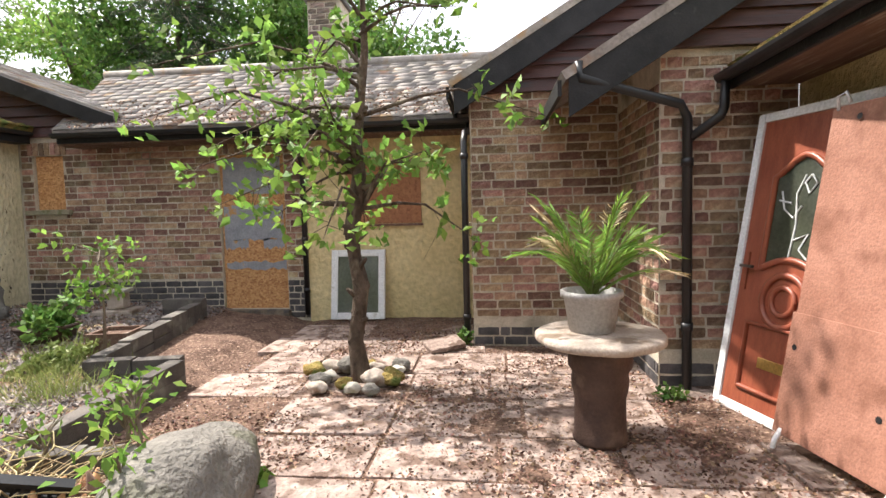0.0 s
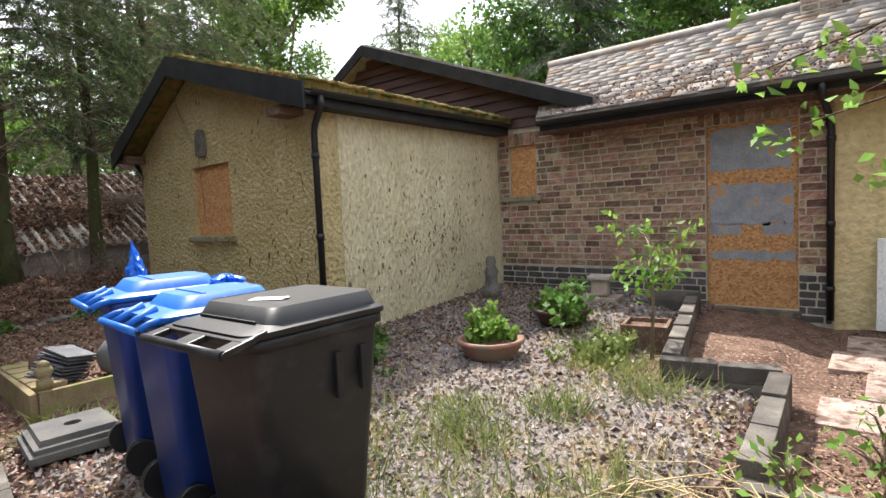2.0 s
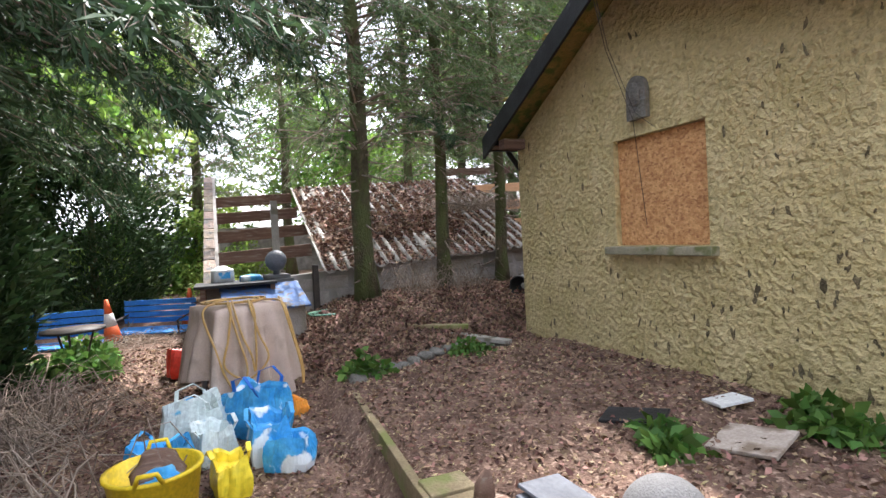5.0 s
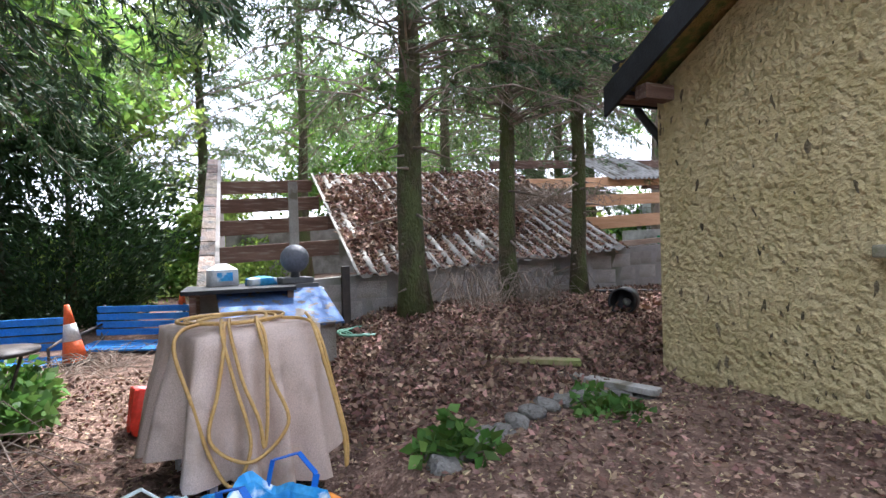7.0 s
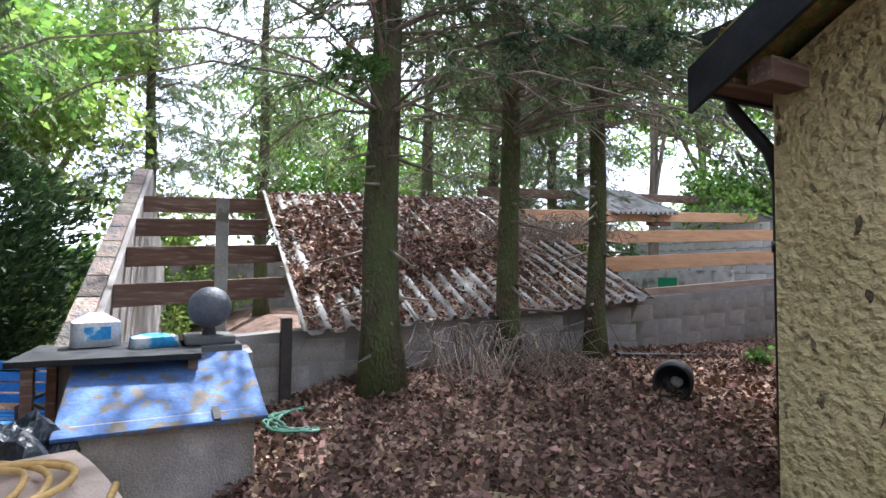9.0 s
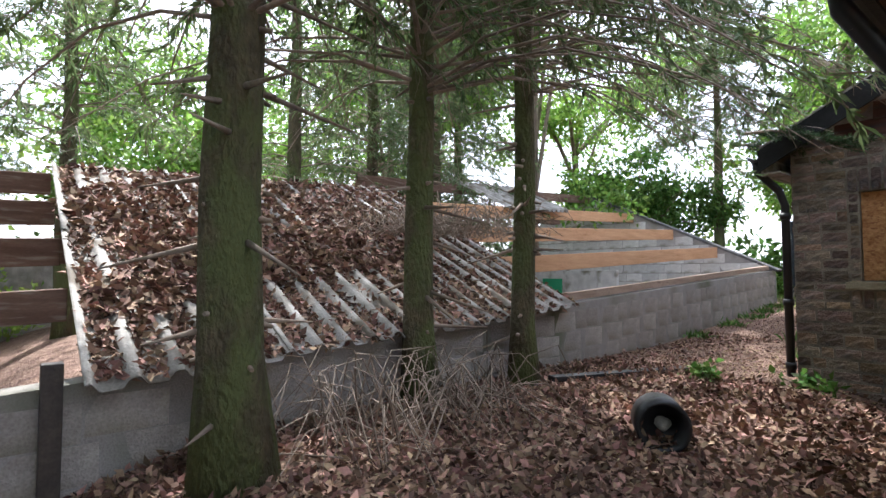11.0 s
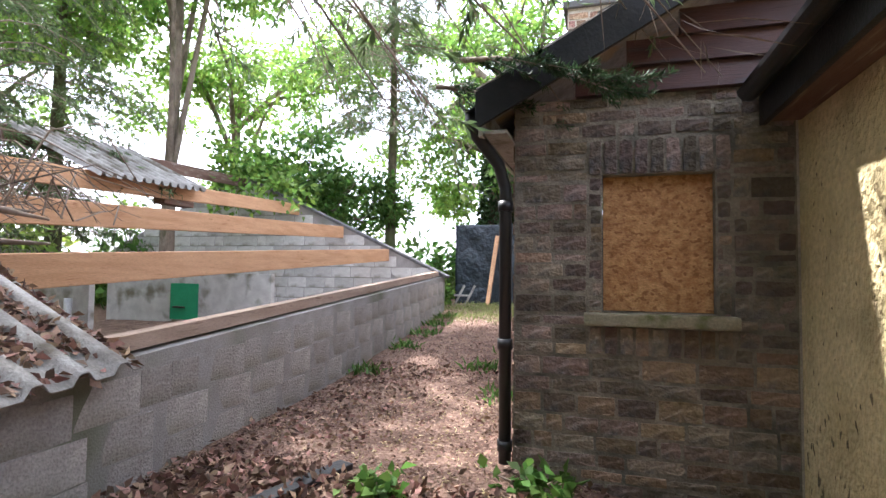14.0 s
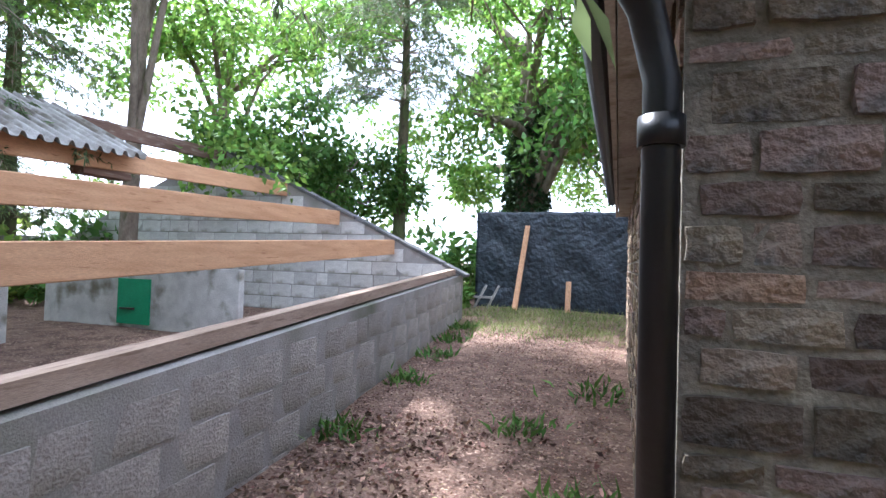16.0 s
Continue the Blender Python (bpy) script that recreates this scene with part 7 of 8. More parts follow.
# broadleaf trees
broadleaf((-3.8, 15.4, 0.9), 9.5, 0.44, 4.2, 2.6, 90, 190, 0.17, "leaf_bright", "large oak with an ivy-clad trunk beyond the black fence", 0.75, 1, limbs=12)
broadleaf((-10.5, 12.5, 0.8), 9.0, 0.2, 4.0, 1.6, 110, 170, 0.16, "leaf_bright", "leafy sunlit tree behind the barn gable", 0.75, 2)
broadleaf((-8.0, 11.9, 0.7), 4.6, 0.1, 2.2, 1.7, 60, 150, 0.15, "leaf_oak", "bushy young tree over the barn gable", 0.55, 12)
for i, (x, y, h, sp, mat) in enumerate(((1.0, 14.0, 10, 4.0, "leaf_oak"), (5.5, 15.0, 11, 4.6, "leaf_oak"), (10.0, 15.5, 6.6, 3.4, "leaf_oak"), (15.5, 14.0, 6.2, 3.0, "leaf_oak"), (-1.5, 20.0, 11, 4.5, "leaf_bright"), (-15.0, 8.0, 11, 4.5, "leaf_bright"), (-16.5, 1.5, 11, 4.6, "leaf_bright"), (-15.0, -6.5, 10, 4.2, "leaf_sun"), (-9.5, -8.5, 9, 3.6, "leaf_bright"), (-4.5, -11.0, 10, 4.0, "leaf_oak"), (3.0, -12.0, 10, 4.0, "leaf_oak"), (10.0, -13.0, 10, 4.0, "leaf_oak"), (18.0, -8.0, 9, 3.6, "leaf_oak"))):
    broadleaf((x, y, 0.1), h, 0.24, sp, 2.0 if y < 13 else 3.4, 110, 150, 0.20, mat, "broad leafy tree at the edge of the wood", 0.95, 20 + i)
for x, y, s, mat, lab in ((-10.5, -6.2, (1.8, 1.6, 1.2), "leaf_sun", "sunlit undergrowth beyond the benches"), (-13.0, -3.5, (2.2, 2.0, 1.4), "leaf_sun", "sunlit hedge behind the barn end"), (-7.0, 13.6, (2.2, 1.0, 1.0), "leaf_oak", "hedge beside the barn gable"), (-4.6, 11.3, (0.5, 0.7, 0.7), "leaf_bright", "brambles at the corner of the barn"), (-16, 6, (3, 3, 1.6), "leaf_bright", "hedge in the field beyond the barn"), (-3.0, 13.8, (2.4, 0.7, 1.3), "leaf_bright", "hedge behind the sheeted fence")):
    bush((x, y, ground(max(x, -13), min(y, 14)) - 0.1), s, 4200, 0.13, mat, lab, "bush", "hedge_bush", 0.6)

for i in range(22):
    a = math.pi * (0.55 + 0.95 * i / 21)
    x, y = 2 + 17.5 * math.cos(a), 1 + 15 * math.sin(a)
    bush((x, y, 0.0), (2.0, 2.0, 2.2), 3600, 0.24, ("leaf_sun", "leaf_bright", "leaf_oak")[i % 3], "sunlit hedgerow at the edge of the field", "hedge", "hedgerow", 0.6)

# added tree: its crown stands above the view and keeps sun off the path
broadleaf((-9.6, 9.2, 0.3), 15.0, 0.17, 3.4, 8.6, 100, 150, 0.20, "leaf_bright", "tall thin-stemmed tree added behind the barn, its high crown shading the path", 0.9, 61)

# ivy on the oak
iv = thing("ivy", (-3.8, 15.4, 0.9), "dark ivy clothing an oak trunk", "plant")
n = 5200
a = RNG.uniform(0, 6.283, n)
z = RNG.uniform(0, 4.8, n)
r = 0.55 * (1 - 0.08 * z) * RNG.uniform(0.8, 1.25, n)
leaf_mesh("ivy_leaves", "needle_dark", iv, np.stack([r * np.cos(a), r * np.sin(a), z], 1), np.stack([np.cos(a), np.sin(a), -0.6 + 0 * a], 1) + RNG.normal(size=(n, 3)) * 0.5, 0.13, 0.11)

# courtyard tree: crooked trunk, sparse big bright leaves
def yard_tree():
    th = thing("apple_tree", (10.12, 0.74, 0.0), "small crooked apple tree with sparse bright leaves", "tree")
    bm = bmesh.new()
    rng = random.Random(11)
    tr = [Vector(p) for p in ((0.02, 0, -0.05), (0.0, 0, 0.12), (-0.03, 0, 0.35), (0.01, 0.01, 0.6), (0.035, 0, 0.82), (-0.02, 0.02, 1.08), (-0.035, 0.01, 1.3), (0.02, 0, 1.52), (0.05, 0.0, 1.75), (0.02, 0.01, 2.0), (0.07, 0, 2.3), (0.13, 0, 2.75), (0.12, 0.02, 3.25), (0.17, 0.03, 3.8))]
    tube(bm, tr, [0.105, 0.08, 0.066, 0.062, 0.070, 0.056, 0.062, 0.068, 0.058, 0.060, 0.044, 0.032, 0.022, 0.008], 14)
    for p, q in (((0, 0, 0.95), (0.1, -0.06, 1.05)), ((0, 0, 1.3), (-0.12, -0.05, 1.33)), ((0.02, 0, 1.62), (0.2, -0.08, 1.66)), ((0, 0, 0.72), (-0.07, -0.07, 0.8)), ((0.02, 0, 1.5), (-0.34, -0.22, 1.52)), ((0.02, 0, 1.78), (0.13, 0.08, 1.9)), ((0, 0, 0.5), (0.09, -0.05, 0.55)), ((0, 0, 1.2), (0.1, 0.03, 1.27))):
        tube(bm, [p, q], [0.032, 0.014], 7)
    for i in range(40):
        z = rng.uniform(0.2, 2.3)
        k = max(i for i in range(len(tr)) if tr[i].z <= z)
        a = rng.uniform(0, 6.283)
        c = tr[k].lerp(tr[k + 1], (z - tr[k].z) / (tr[k + 1].z - tr[k].z))
        rock(bm, c + Vector((0.055 * math.cos(a), 0.055 * math.sin(a), 0)), (0.022, 0.022, 0.03), i, 0.4, 1)
    part("trunk", bm, "bark_dark", th)
    bm = bmesh.new()
    tips = []
    for i in range(34):
        z = rng.uniform(1.35, 3.5)
        s = Vector((0.03 + 0.04 * (z - 1.3), 0, z))
        a = rng.uniform(0, 6.283)
        l = rng.uniform(0.5, 1.9) * (0.55 if z < 1.7 else 1.0 if z < 2.9 else 0.7)
        e = s + Vector((l * math.cos(a), l * math.sin(a) * 0.75, rng.uniform(-0.35, 0.55) + (0.3 if z > 2.6 else 0)))
        mid = s.lerp(e, 0.5) + Vector((rng.uniform(-0.08, 0.08), rng.uniform(-0.08, 0.08), rng.uniform(0.05, 0.3)))
        tube(bm, [s, s.lerp(mid, 0.6) + Vector((0, 0, 0.03)), mid, mid.lerp(e, 0.6), e], [0.020, 0.014, 0.010, 0.006, 0.002], 6, False)
        for k in range(6):
            t = rng.uniform(0.25, 1.0)
            p = s.lerp(mid, t * 2) if t < 0.5 else mid.lerp(e, t * 2 - 1)
            q = p + Vector((rng.gauss(0, 1), rng.gauss(0, 1), rng.gauss(0.1, 0.8))) * 0.13
            tube(bm, [p, q], [0.004, 0.0015], 4, False)
            if rng.random() < (0.85 if z < 2.7 else 0.5):
                tips.append(q)
        if z < 2.9:
            tips.append(e)
    part("branch_growth", bm, "bark_dark", th, kind="stuff")
    tips = np.array([tuple(e) for e in tips])
    base = np.repeat(tips, 8, 0) + RNG.normal(size=(len(tips) * 8, 3)) * 0.05
    way = np.repeat(RNG.normal(size=(len(tips), 3)) * 0.6, 8, 0) + RNG.normal(size=base.shape) * 0.8 + np.array((0, 0, -0.4))
    leaf_mesh("leaves", "leaf_bright", th, base, way, RNG.uniform(0.07, 0.13, len(base)), RNG.uniform(0.045, 0.08, len(base)), bend=0.25)


yard_tree()


def sapling(at, h, count, leaf, label, spread=0.35, mat="leaf_bright"):
    th = thing("sapling", at, label, "plant")
    bm = bmesh.new()
    rng = random.Random(int(h * 100))
    tube(bm, [(0, 0, -0.03), (0.02, 0.01, h * 0.5), (-0.01, 0, h)], [0.018, 0.012, 0.005], 7)
    ends = []
    for i in range(11):
        z = h * rng.uniform(0.35, 1.0)
        a = rng.uniform(0, 6.28)
        e = Vector((spread * math.cos(a) * rng.uniform(0.4, 1), spread * math.sin(a) * rng.uniform(0.4, 1), z + 0.12))
        tube(bm, [(0, 0, z), (e.x * 0.5, e.y * 0.5, z + 0.09), e], [0.007, 0.005, 0.002], 5, False)
        ends += [e, Vector((e.x * 0.6, e.y * 0.6, z + 0.1))]
    part("stem", bm, "bark_grey", th, kind="stuff")
    e = np.array([tuple(x) for x in ends])
    b = np.repeat(e, count // len(e), 0)
    b = b + RNG.normal(size=b.shape) * 0.06
    leaf_mesh("leaves", mat, th, b, RNG.normal(size=b.shape) + np.array((0, 0, -0.2)), leaf, leaf * 0.5)


sapling((7.62, 0.95, ground(7.6, 0.95)), 1.05, 200, 0.085, "thin sapling with bright leaves in the weeds")
sapling((9.12, -0.80, 0.05), 0.36, 60, 0.06, "nettle-like weed beside the boulder", 0.14)
sapling((9.35, -1.02, 0.1), 0.38, 70, 0.075, "nettle-like weed behind the boulder", 0.2)
sapling((9.72, -1.62, 0.05), 0.34, 70, 0.07, "small weed in front of the boulder", 0.12)
sapling((8.82, -1.05, 0.1), 0.18, 50, 0.06, "low broad-leaved weed by the log", 0.2)
for x, y, s, c, leaf, mat, lab in (
        (6.35, 0.36, (0.20, 0.18, 0.20), 700, 0.07, "leaf_bright", "round-leaved plant growing in the terracotta bowl"),
        (6.45, 1.62, (0.34, 0.30, 0.24), 900, 0.09, "leaf_oak", "hellebore-like plant with pale flowers"),
        (7.30, 0.75, (0.26, 0.3, 0.15), 900, 0.06, "grass", "tangle of weeds by the low wall"),
        (5.55, -0.6, (0.32, 0.3, 0.16), 600, 0.06, "leaf_oak", "weeds at the foot of the rendered wall"),
        (5.0, 0.1, (0.25, 0.3, 0.16), 400, 0.06, "leaf_oak", "weeds at the foot of the rendered wall"),
        (4.85, -1.45, (0.26, 0.24, 0.34), 1500, 0.05, "leaf_bright", "box-like green bush beside the bins"),
        (3.35, -1.15, (0.24, 0.2, 0.10), 260, 0.10, "leaf_oak", "bramble leaves on the mulch bed"),
        (3.7, -0.35, (0.4, 0.2, 0.14), 420, 0.09, "leaf_oak", "bramble leaves at the foot of the gable"),
        (0.55, -1.05, (0.40, 0.25, 0.09), 320, 0.075, "leaf_oak", "patch of low green leaves on the bank"),
        (0.75, -2.15, (0.2, 0.2, 0.14), 240, 0.09, "leaf_oak", "small leafy weed at the stone edging"),
        (-2.0, 2.75, (0.13, 0.13, 0.16), 130, 0.07, "leaf_oak", "small nettle clump by the path"),
        (-1.3, 3.2, (0.2, 0.1, 0.12), 120, 0.08, "leaf_oak", "weed at the foot of the brick wall"),
        (-0.3, 3.3, (0.1, 0.06, 0.1), 60, 0.07, "leaf_oak", "small weed at the foot of the brick wall"),
        (-1.35, -4.9, (0.6, 0.5, 0.30), 1500, 0.10, "leaf_oak", "ground ivy and weeds under the round table"),
        (10.95, 2.0, (0.10, 0.1, 0.18), 100, 0.06, "leaf_oak", "weed by the downpipe"),
        (12.55, 0.35, (0.12, 0.08, 0.1), 110, 0.05, "leaf_oak", "weed by the pier"),
        (9.95, -1.0, (0.1, 0.08, 0.08), 60, 0.07, "leaf_bright", "small weed in a paving joint")):
    bush((x, y, ground(x, y) + (0.15 if "bowl" in lab else 0.12 if "hellebore" in lab else 0)), s, c, leaf, mat, lab, "plant", "weed_clump", 0.75)

# palm fronds
def palm():
    th = thing("palm_fronds", (11.86, -0.36, 0.87), "feathery green and yellowed palm fronds", "plant")
    rng = random.Random(2)
    bm = bmesh.new()
    b, d, dry = [], [], []
    for i in range(30):
        a = rng.uniform(0, 6.283)
        out, up = rng.uniform(0.08, 0.50), rng.uniform(0.45, 0.95)
        pts = []
        for k in range(9):
            t = k / 8
            pts.append(Vector((math.cos(a) * out * t, math.sin(a) * out * t, up * (t - 0.45 * t * t * (1.4 if out > 0.4 else 0.7)))))
        tube(bm, pts, [0.006] * 5 + [0.004] * 3 + [0.002], 5, False)
        for k in range(2, 9):
            dd = (pts[k] - pts[k - 1]).normalized()
            sd = Vector((-math.sin(a), math.cos(a), 0))
            for s in (-1, 1):
                for q in (0.0, 0.33, 0.66):
                    p = pts[k - 1].lerp(pts[k], q)
                    (dry if (k >= 6 and i % 3 == 0) else b).append(tuple(p))
                    d.append((tuple(dd * 0.9 + sd * s * 0.7 + Vector((0, 0, -0.15))), (k >= 6 and i % 3 == 0)))
    part("rachis", bm, "grass", th)
    dg = np.array([x[0] for x in d if not x[1]])
    dy = np.array([x[0] for x in d if x[1]])
    leaf_mesh("foliage", "leaf_bright", th, np.array(b), dg, 0.12, 0.012)
    if len(dry):
        leaf_mesh("dry_foliage", "straw", th, np.array(dry), dy, 0.15, 0.013)


palm()


# ---- ground cover: one object of each kind ----
def scatter(name, mat, label, n, xr, yr, size, lift=0.012, flat=0.35, keep=None, wide=0.55):
    x, y = RNG.uniform(*xr, n), RNG.uniform(*yr, n)
    if keep:
        ok = np.array([keep(a, b) for a, b in zip(x, y)])
        x, y = x[ok], y[ok]
    z = np.array([ground(a, b) for a, b in zip(x, y)]) + lift * RNG.uniform(0.4, 1.6, len(x))
    d = RNG.normal(size=(len(x), 3))
    d[:, 2] *= flat
    s = RNG.uniform(0.6, 1.4, len(x)) * size
    v, f = blades(np.stack([x, y, z], 1), d, s, s * wide, RNG, 0.15)
    return tagged(soup(name, v, f, mat, None, label, "stuff"), category="ground cover")


free = lambda x, y: not (-0.05 < x < 4.55 and y > -0.03) and not (y > 3.42 and x > -1.5) and not (x < EX(y) + 0.03) and not (x > 8.6 and y > -1.0)
scatter("dead_leaves", "leaf_litter", "brown dead leaves over the bank and path", 52000, (-3.4, 6.0), (-5.2, 6.0), 0.044, 0.014, 0.4, lambda x, y: free(x, y) and not (y > 1.6 and -2.5 < x < -1.2 and noise.noise((x * 9, y * 9, 2)) > -0.25))
scatter("wood_chips", "straw", "pale wood chips and straw bits on the path", 15000, (-2.6, 5.5), (-4.6, 5.0), 0.035, 0.012, 0.25, free, 0.3)
scatter("spruce_litter", "leaf_litter", "deep dead leaves under the spruces", 22000, (-3.3, 0.2), (-2.6, 3.0), 0.058, 0.03, 0.6, free)
scatter("yard_litter", "leaf_litter", "dark leaf mould on the paving", 30000, (8.8, 13.5), (-3.4, 3.3), 0.030, 0.014, 0.3, lambda x, y: (noise.noise((x * 0.9, y * 0.9, 5)) > 0.10 - 0.12 * sm(10.3, 12.0, x) or noise.noise((x * 7, y * 7, 1)) > 0.42) and not (x > PX and y > PY) and not (x > QX and y > QY))
scatter("yard_grit", "leaf_litter", "fine leaf crumbs over the paving", 26000, (8.8, 13.5), (-3.4, 3.3), 0.018, 0.012, 0.3, lambda x, y: not (x > PX and y > PY) and not (x > QX and y > QY))
scatter("yard_chips", "chip", "pale stone chips over the paving", 5000, (8.8, 13.2), (-3.4, 3.3), 0.018, 0.012, 0.4, lambda x, y: not (x > PX and y > PY) and not (x > QX and y > QY), 0.8)
scatter("far_litter", "leaf_litter", "dead leaves in the passage", 12000, (-4.0, -1.6), (3.0, 9.5), 0.02, 0.012, 0.3, free)
scatter("gravel_chips", "chip", "pale gravel chips on the bed", 34000, (4.5, 8.6), (-3.2, 3.4), 0.032, 0.012, 0.5, lambda x, y: not (x > 7.6 and y > 0.5), 0.8)
scatter("bed_litter", "leaf_litter", "dead leaves among the gravel", 5000, (4.5, 8.6), (-3.2, 3.4), 0.05, 0.016, 0.4, lambda x, y: not (x > 7.6 and y > 0.5))


def tufts(name, mat, label, spots, per, h, width=0.008):
    b, d, l = [], [], []
    for x, y, r in spots:
        q = RNG.normal(size=(per, 2)) * r
        for u, v in q:
            b.append((x + u, y + v, ground(x + u, y + v) - 0.01))
            d.append((RNG.normal() * 0.5 + u * 1.2, RNG.normal() * 0.5 + v * 1.2, 1.0))
            l.append(h * RNG.uniform(0.4, 1.2))
    v, f = blades(np.array(b), np.array(d), np.array(l), width, RNG, 0.35)
    tagged(soup(name, v, f, mat, None, label, "stuff"), category="grass")


tufts("grass_tufts", "grass", "yellow-green grass tufts on the gravel", [(7.3, -1.2, 0.16), (7.0, -0.9, 0.14), (7.5, -0.55, 0.12), (7.7, -1.7, 0.2), (7.1, -1.9, 0.2), (8.1, -1.3, 0.15), (7.9, 0.1, 0.15), (6.6, -1.5, 0.2), (8.2, -2.4, 0.25), (7.6, 0.5, 0.2), (7.2, 1.2, 0.2), (5.5, -1.2, 0.2), (4.7, -2.4, 0.15)], 240, 0.22)
tufts("straw_tufts", "straw", "dry straw grass on the gravel", [(7.2, -1.4, 0.4), (8.2, -0.9, 0.3), (7.8, -2.2, 0.4), (8.6, -1.5, 0.25), (6.2, -0.9, 0.4), (7.4, 0.2, 0.3)], 260, 0.16, 0.006)
tufts("passage_grass", "grass", "green grass by the black fence", [(x, y, 0.3) for x in (-3.6, -3.0, -2.4, -1.8) for y in (9.6, 10.6, 11.4)], 420, 0.12, 0.008)
tufts("passage_weeds", "leaf_oak", "weeds along the barn wall", [(EX(y) + 0.2, y, 0.1) for y in (5.5, 6.8, 7.8, 8.6, 9.4)] + [(-1.75, 5.0, 0.12), (-1.75, 7.0, 0.2), (-2.2, 6.0, 0.1)], 60, 0.14, 0.03)


def bramble(name, label, at, size, n, seed, mat="twig", r=0.005):
    """A heap of dry arching stems."""
    th = thing(name, at, label, "brambles", kind="stuff")
    rng = random.Random(seed)
    bm = bmesh.new()
    for i in range(n):
        x, y = rng.gauss(0, 1) * size[0] * 0.5, rng.gauss(0, 1) * size[1] * 0.5
        a = rng.uniform(0, 6.283)
        l = rng.uniform(0.25, 0.9)
        h = rng.uniform(0.05, 1.0) * size[2]
        p = [Vector((x + l * t * math.cos(a + t * 0.8), y + l * t * math.sin(a + t * 0.8), h * (4 * t * (1 - t)) * 0.9 + rng.uniform(0, 0.12) + 0.02)) for t in (0, 0.3, 0.6, 1)]
        tube(bm, p, [r, r * 0.9, r * 0.7, r * 0.4], 4, False)
    part("stems", bm, mat, th, kind="stuff")


bramble("dry_brambles", "heap of dry brown bramble stems beside the path", (3.2, -4.75, -0.02), (1.4, 0.7, 0.5), 650, 1)
bramble("dry_brambles", "dry bramble stems by the hedge", (0.6, -4.95, -0.02), (1.3, 0.5, 0.4), 420, 2)
bramble("dead_branches", "grey dead branches at the foot of the spruces", (-2.45, -0.45, 0.44), (0.5, 0.4, 0.6), 90, 3)
bramble("dead_branches", "dead twigs against the spruce trunk", (-2.55, 0.35, 0.44), (0.4, 0.4, 0.5), 60, 4)
bramble("roof_brushwood", "dead brushwood heaped on the corrugated roof", (-4.4, 1.6, 1.85), (0.9, 1.0, 0.4), 320, 5)
bramble("straw_debris", "dry stalks by the rotten log", (8.9, -1.5, 0.03), (0.4, 0.35, 0.12), 120, 6, "straw")
bramble("bench_brush", "dead sticks under the blue benches", (-3.0, -4.6, 0.0), (0.8, 0.8, 0.2), 120, 8)


# leaves on the barn roof
def roof_leaves():
    n = 34000
    y = RNG.uniform(YA, YB, n)
    d = RNG.uniform(-0.15, 3.4, n)
    m = np.array([noise.noise((a * 1.2, b * 1.2, 2)) for a, b in zip(y, d)])
    valley = np.cos(2 * np.pi * y / 0.21) < 0.45
    ok = (valley & (m > -0.35)) | (m + 0.30 * np.sin(np.clip(d / 3.0, 0, 1) * 3.1) > -0.12) | (RNG.random(n) < 0.3)
    bare_zone = (d + m * 1.1 < 0.55) | (y + m * 0.5 < -1.7) | ((y + m * 1.2 > 1.2) & (d + m < 1.7))
    ok &= valley | (~bare_zone & (RNG.random(n) < 0.75)) | (RNG.random(n) < 0.05) | ((m > 0.22) & (RNG.random(n) < 0.5))
    y, d = y[ok], d[ok]
    x = np.array([EX(a) for a in y]) - d
    z = np.array([BZ(a) for a in y]) + PITCH * d + np.where(bare_zone[ok], 0.045, 0.072) + RNG.uniform(0, 0.025, len(y))
    dd = RNG.normal(size=(len(y), 3)) * np.array((1, 1, 0.35))
    dd[:, 2] -= dd[:, 0] * PITCH
    s = np.where(bare_zone[ok], RNG.uniform(0.045, 0.08, len(y)), RNG.uniform(0.05, 0.11, len(y)))
    v, f = blades(np.stack([x, y, z], 1), dd, s, s * 0.55, RNG, 0.15)
    tagged(soup("roof_leaves", v, f, "leaf_litter", None, "thick brown dead leaves on the corrugated roof", "stuff"), category="leaves")
    n = 2500
    x, t = RNG.uniform(5.6, 11.2, n), RNG.uniform(0, 0.5, n) ** 1.3
    s = RNG.uniform(0.02, 0.05, n)
    v, f = blades(np.stack([x, YE[0] + (YR[0] - YE[0]) * t, YE[1] + (YR[1] - YE[1]) * t + 0.035], 1), RNG.normal(size=(n, 3)) * np.array((1, 1, 0.4)), s, s * 0.6, RNG)
    tagged(soup("roof_litter", v, f, "leaf_litter", None, "dead leaves and moss bits on the slate roof", "stuff"), category="leaves")


roof_leaves()


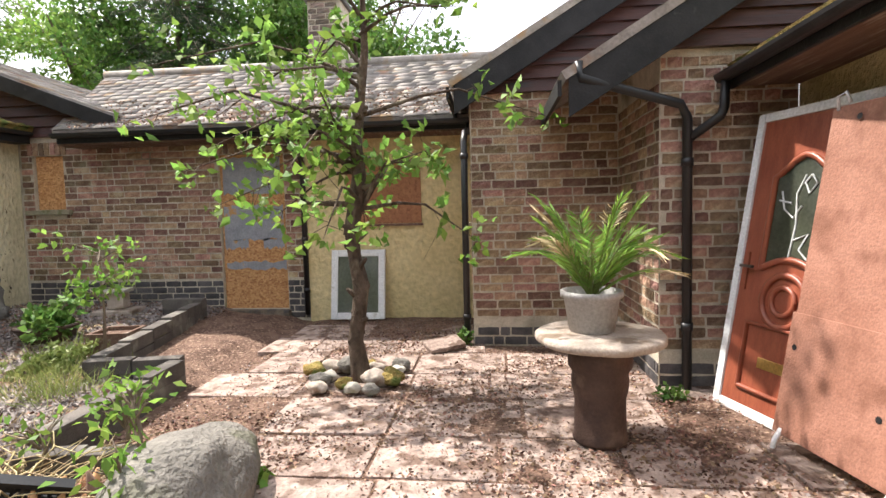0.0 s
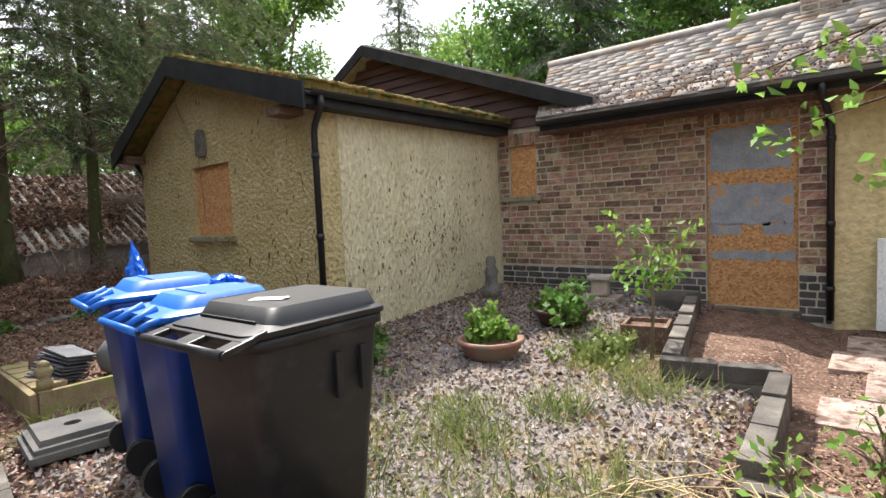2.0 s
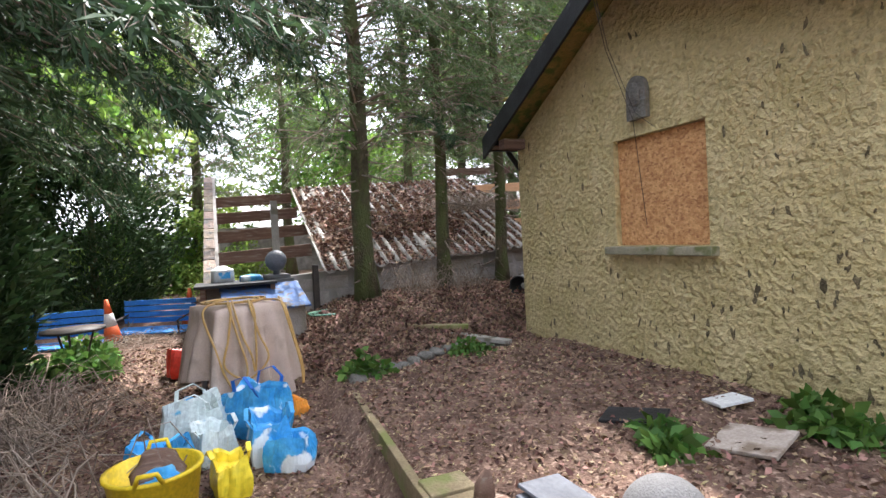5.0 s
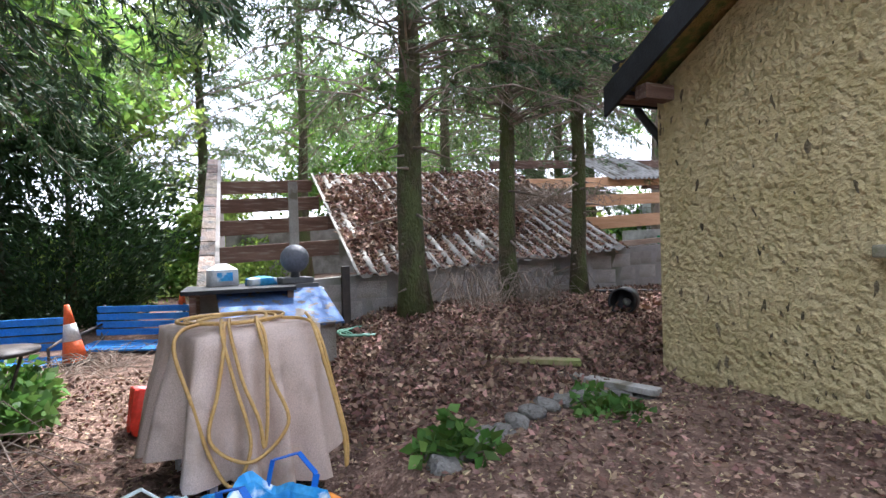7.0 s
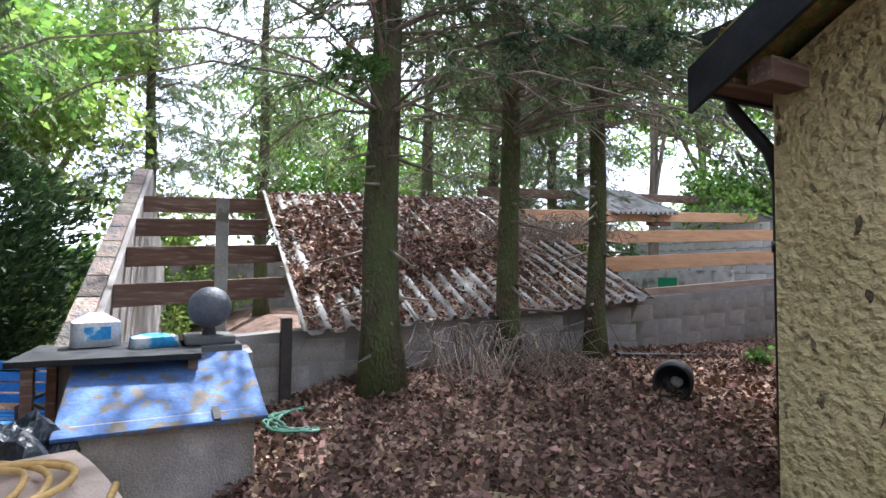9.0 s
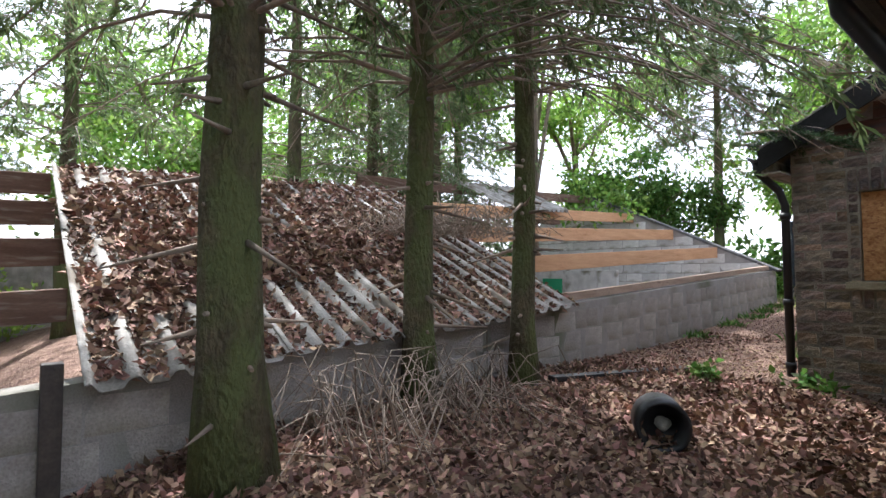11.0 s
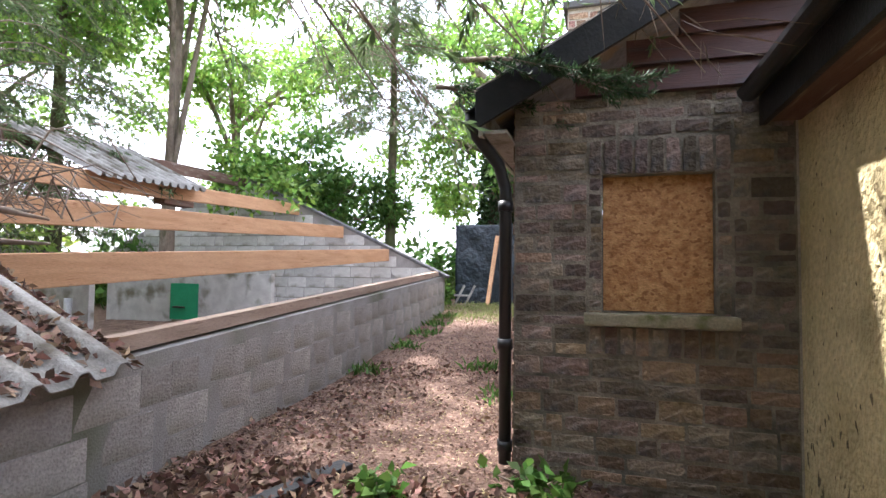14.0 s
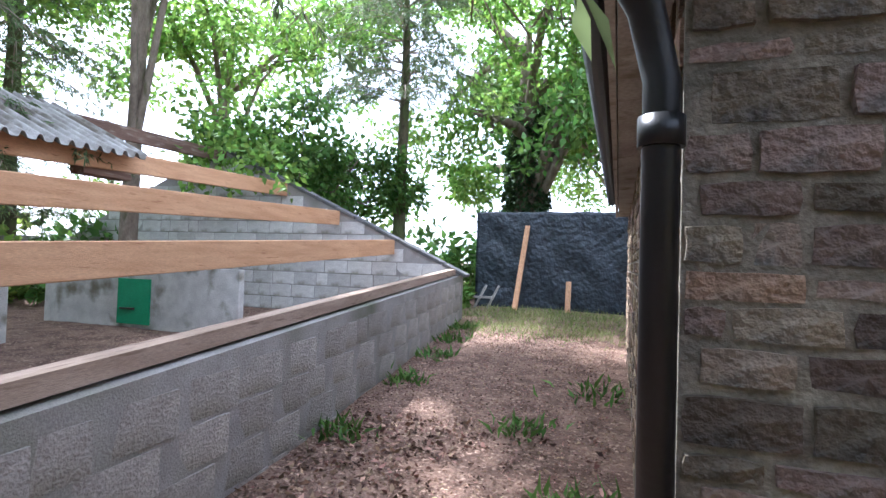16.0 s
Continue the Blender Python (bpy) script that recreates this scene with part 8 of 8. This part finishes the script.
# spruce sprays hanging over the roof corners
def spray(at, direction, length, label, mat="needle", n=900):
    th = thing("spruce_bough", at, label, "branch")
    d = Vector(direction).normalized()
    s = d.cross(Vector((0, 0, 1))).normalized()
    pts = [d * length * t + Vector((0, 0, -0.35 * length * t * t)) for t in (0, 0.3, 0.6, 1.0)]
    bm = bmesh.new()
    tube(bm, pts, [0.016, 0.012, 0.008, 0.003], 6, False)
    b, dd = [], []
    rng = random.Random(n)
    for i in range(26):
        t = rng.uniform(0.1, 1.0)
        p = d * length * t + Vector((0, 0, -0.35 * length * t * t))
        v = (d * 0.8 + s * rng.choice((-1, 1)) * rng.uniform(0.3, 1) + Vector((0, 0, rng.uniform(-0.6, 0)))).normalized()
        l = rng.uniform(0.12, 0.32)
        tube(bm, [p, p + v * l], [0.005, 0.002], 4, False)
        for k in range(n // 26):
            q = p + v * l * rng.random()
            b.append(tuple(q))
            dd.append(tuple(v + Vector((rng.gauss(0, 1), rng.gauss(0, 1), rng.gauss(0, 1))) * 0.55))
    part("bough_wood", bm, "twig", th)
    leaf_mesh("needles", mat, th, np.array(b), np.array(dd), 0.05, 0.008)


spray((-1.75, 3.12, 2.78), (1.4, -0.25, 0.0), 0.85, "green spruce bough drooping over the brick gable corner", n=2600)
spray((-1.6, -0.9, 3.1), (1.2, 0.1, -0.1), 1.5, "green spruce bough touching the wing roof", n=2600)
spray((-1.9, -1.6, 2.9), (1.0, -0.4, -0.1), 1.3, "fresh green spruce bough tip", "leaf_oak", 1800)
spray((-1.5, -0.2, 3.3), (1.3, 0.3, -0.2), 1.5, "green spruce bough hanging by the gable", n=2600)
spray((-1.95, 3.4, 2.75), (0.9, 0.2, 0.0), 0.6, "dead spruce bough on the gutter", n=1200)
# ---- bricks and blocks, piece by piece ----
o, al, ou = (-1.47, H, 0), (1, 0, 0), (0, -1, 0)
westend = lambda p: p.x < -0.0
rows = rubble(o, al, ou, 1.46, 0.2, 2.62, ((0.42, 1.16, 1.16, 2.38),))
rows += rubble(o, al, ou, 0.50, 1.32, 2.17, ((0.0, 0, 0.42, 3),)) + rubble(o, al, ou, 1.16, 1.32, 2.17, ((0.0, 0, 1.08, 3),))
rows += soldiers(o, al, ou, 0.42, 1.16, 2.17, 2.37) + soldiers(o, al, ou, 0.42, 1.16, 1.16, 1.32)
warm = random.Random(21)
tan = [r for r in rows if warm.random() < (0.45 if r[0].translation.z < 1.25 else 0.06)]
rows = [r for r in rows if r not in tan]
pieces(front_west, "brick", "brick_grey", rows, westend)
pieces(front_west, "brick", "stone_warm", tan, westend)
rows = rubble((-1.47, H + 0.3, 0), (0, 1, 0), (-1, 0, 0), 6.0, 0.3, 2.55)
rows += rubble((-1.47, H + 0.3, 0), (0, -1, 0), (-1, 0, 0), 0.29, 0.2, 2.6)
pieces(west, "brick", "stone_warm", rows)
u0 = 4.52 + 1.47
holes = ((6.17, 1.50, 6.64, 2.56), DOOR, (10.20, -1, 12.6, 3))
rows = courses((-1.47 + u0, H, 0), al, ou, 11.05 - 4.52, 0.56, 2.62, [(a - u0, b, c - u0, d) for a, b, c, d in holes])
rows += [(m, l, h, d) for m, l, h, d in soldiers(o, al, ou, 6.10, 6.71, 2.36, 2.55) + soldiers(o, al, ou, 8.86, 9.98, 2.29, 2.46)]
pieces(front, "brick", "brick", rows, lambda p: 6.2 < p.x < 8.7 and p.z > 0.9)
rows = courses((-1.47 + u0, H, 0), al, ou, 10.20 - u0, 0.0, 0.56, [(a - u0, b, c - u0, d) for a, b, c, d in holes])
pieces(front, "brick", "brick_blue", rows, None, "plinth_bricks")

pier_w, pier_f = bpy.data.objects["wall_pier_west"], bpy.data.objects["wall_pier_front"]
step_w, step_f = bpy.data.objects["wall_step_west"], bpy.data.objects["wall_step_front"]
pieces(pier_w, "brick", "brick", courses((PX, H, 0), (0, -1, 0), (-1, 0, 0), H - PY, 0.3, 2.72, ((0.40, 1.2, 0.97, 2.3),)) + soldiers((PX, H, 0), (0, -1, 0), (-1, 0, 0), 0.36, 1.01, 2.15, 2.33), lambda p: True)
pieces(pier_f, "brick", "brick", courses((PX, PY, 0), al, ou, QX - PX, 0.30, 2.70), lambda p: True)
pieces(step_w, "brick", "brick", courses((QX, PY, 0), (0, -1, 0), (-1, 0, 0), PY - QY, 0.30, 2.45), lambda p: True)
pieces(step_f, "brick", "brick", courses((QX, QY, 0), al, ou, 1.0, 0.30, 2.62), lambda p: True)
for ob, oo, a, b, l in ((pier_w, (PX, H, 0), (0, -1, 0), (-1, 0, 0), H - PY), (pier_f, (PX, PY, 0), al, ou, QX - PX), (step_w, (QX, PY, 0), (0, -1, 0), (-1, 0, 0), PY - QY), (step_f, (QX, QY, 0), al, ou, 1.0)):
    pieces(ob, "brick", "brick_blue", courses(oo, a, b, l, 0.0, 0.30, (), 0.1), None, "plinth_bricks")

# blocks of the barn walls
east = [c for c in barn.children if c.name.startswith("east_wall")][0]
rows = []
L = 10.2 - YS
dv = Vector((EX(10.2) - EX(YS), 10.2 - YS, 0))
for m, l, h, d in courses((EX(YS), YS, 0), dv, (1, 0, 0), dv.length, -0.15, 1.05, (), 0.215, 0.45, 0.004):
    u = (m.translation.y - YS)
    q = m.copy()
    q.translation.z = m.translation.z + 0.05 * u - 0.15
    q = Matrix.Translation(q.translation) @ m.to_3x3().to_4x4()
    rows.append((q, l, h, 0.005))
pieces(east, "block", "block", rows, lambda p: p.y > -2.6 and p.y < 10)
ng = [c for c in barn.children if c.name.startswith("north_gable")][0]
top = lambda u: BZ(10) + PITCH * min(u, 9.2 - u) - 0.04
rows = [r for r in courses((EX(10.0) - 9.2, 10.0, 0), (1, 0, 0), (0, -1, 0), 9.2, 0.2, 3.6, (), 0.215, 0.45, 0.006, top)]
pieces(ng, "block", "block_pale", rows, lambda p: p.z > 0.8)
sg = [c for c in barn.children if c.name.startswith("south_gable")][0]
top2 = lambda u: BZ(YS) + PITCH * min(u, 9.2 - u) - 0.04
pieces(sg, "block", "brick", courses((EX(YS) - 9.2, YS - 0.2, 0), (1, 0, 0), (0, -1, 0), 9.2, 0.0, 3.1, (), 0.09, 0.24, 0.01, top2))
# stone coping up the barn gables
for y, ob in ((10.0, ng), (YS - 0.2, sg)):
    for i in range(12):
        d = 0.1 + i * 0.38
        bm = bmesh.new()
        x, z = EX(y) - d, BZ(y) + PITCH * d
        box(bm, -0.2, -0.02, 0.0, 0.2, 0.24 if y > 0 else 0.15, 0.05, bevel=0.008, m=Matrix.Translation((x, y, z)) @ Matrix.Rotation(math.atan(PITCH), 4, "Y"))
        part("coping_block", bm, "concrete" if y > 0 else "brick_grey", ob)
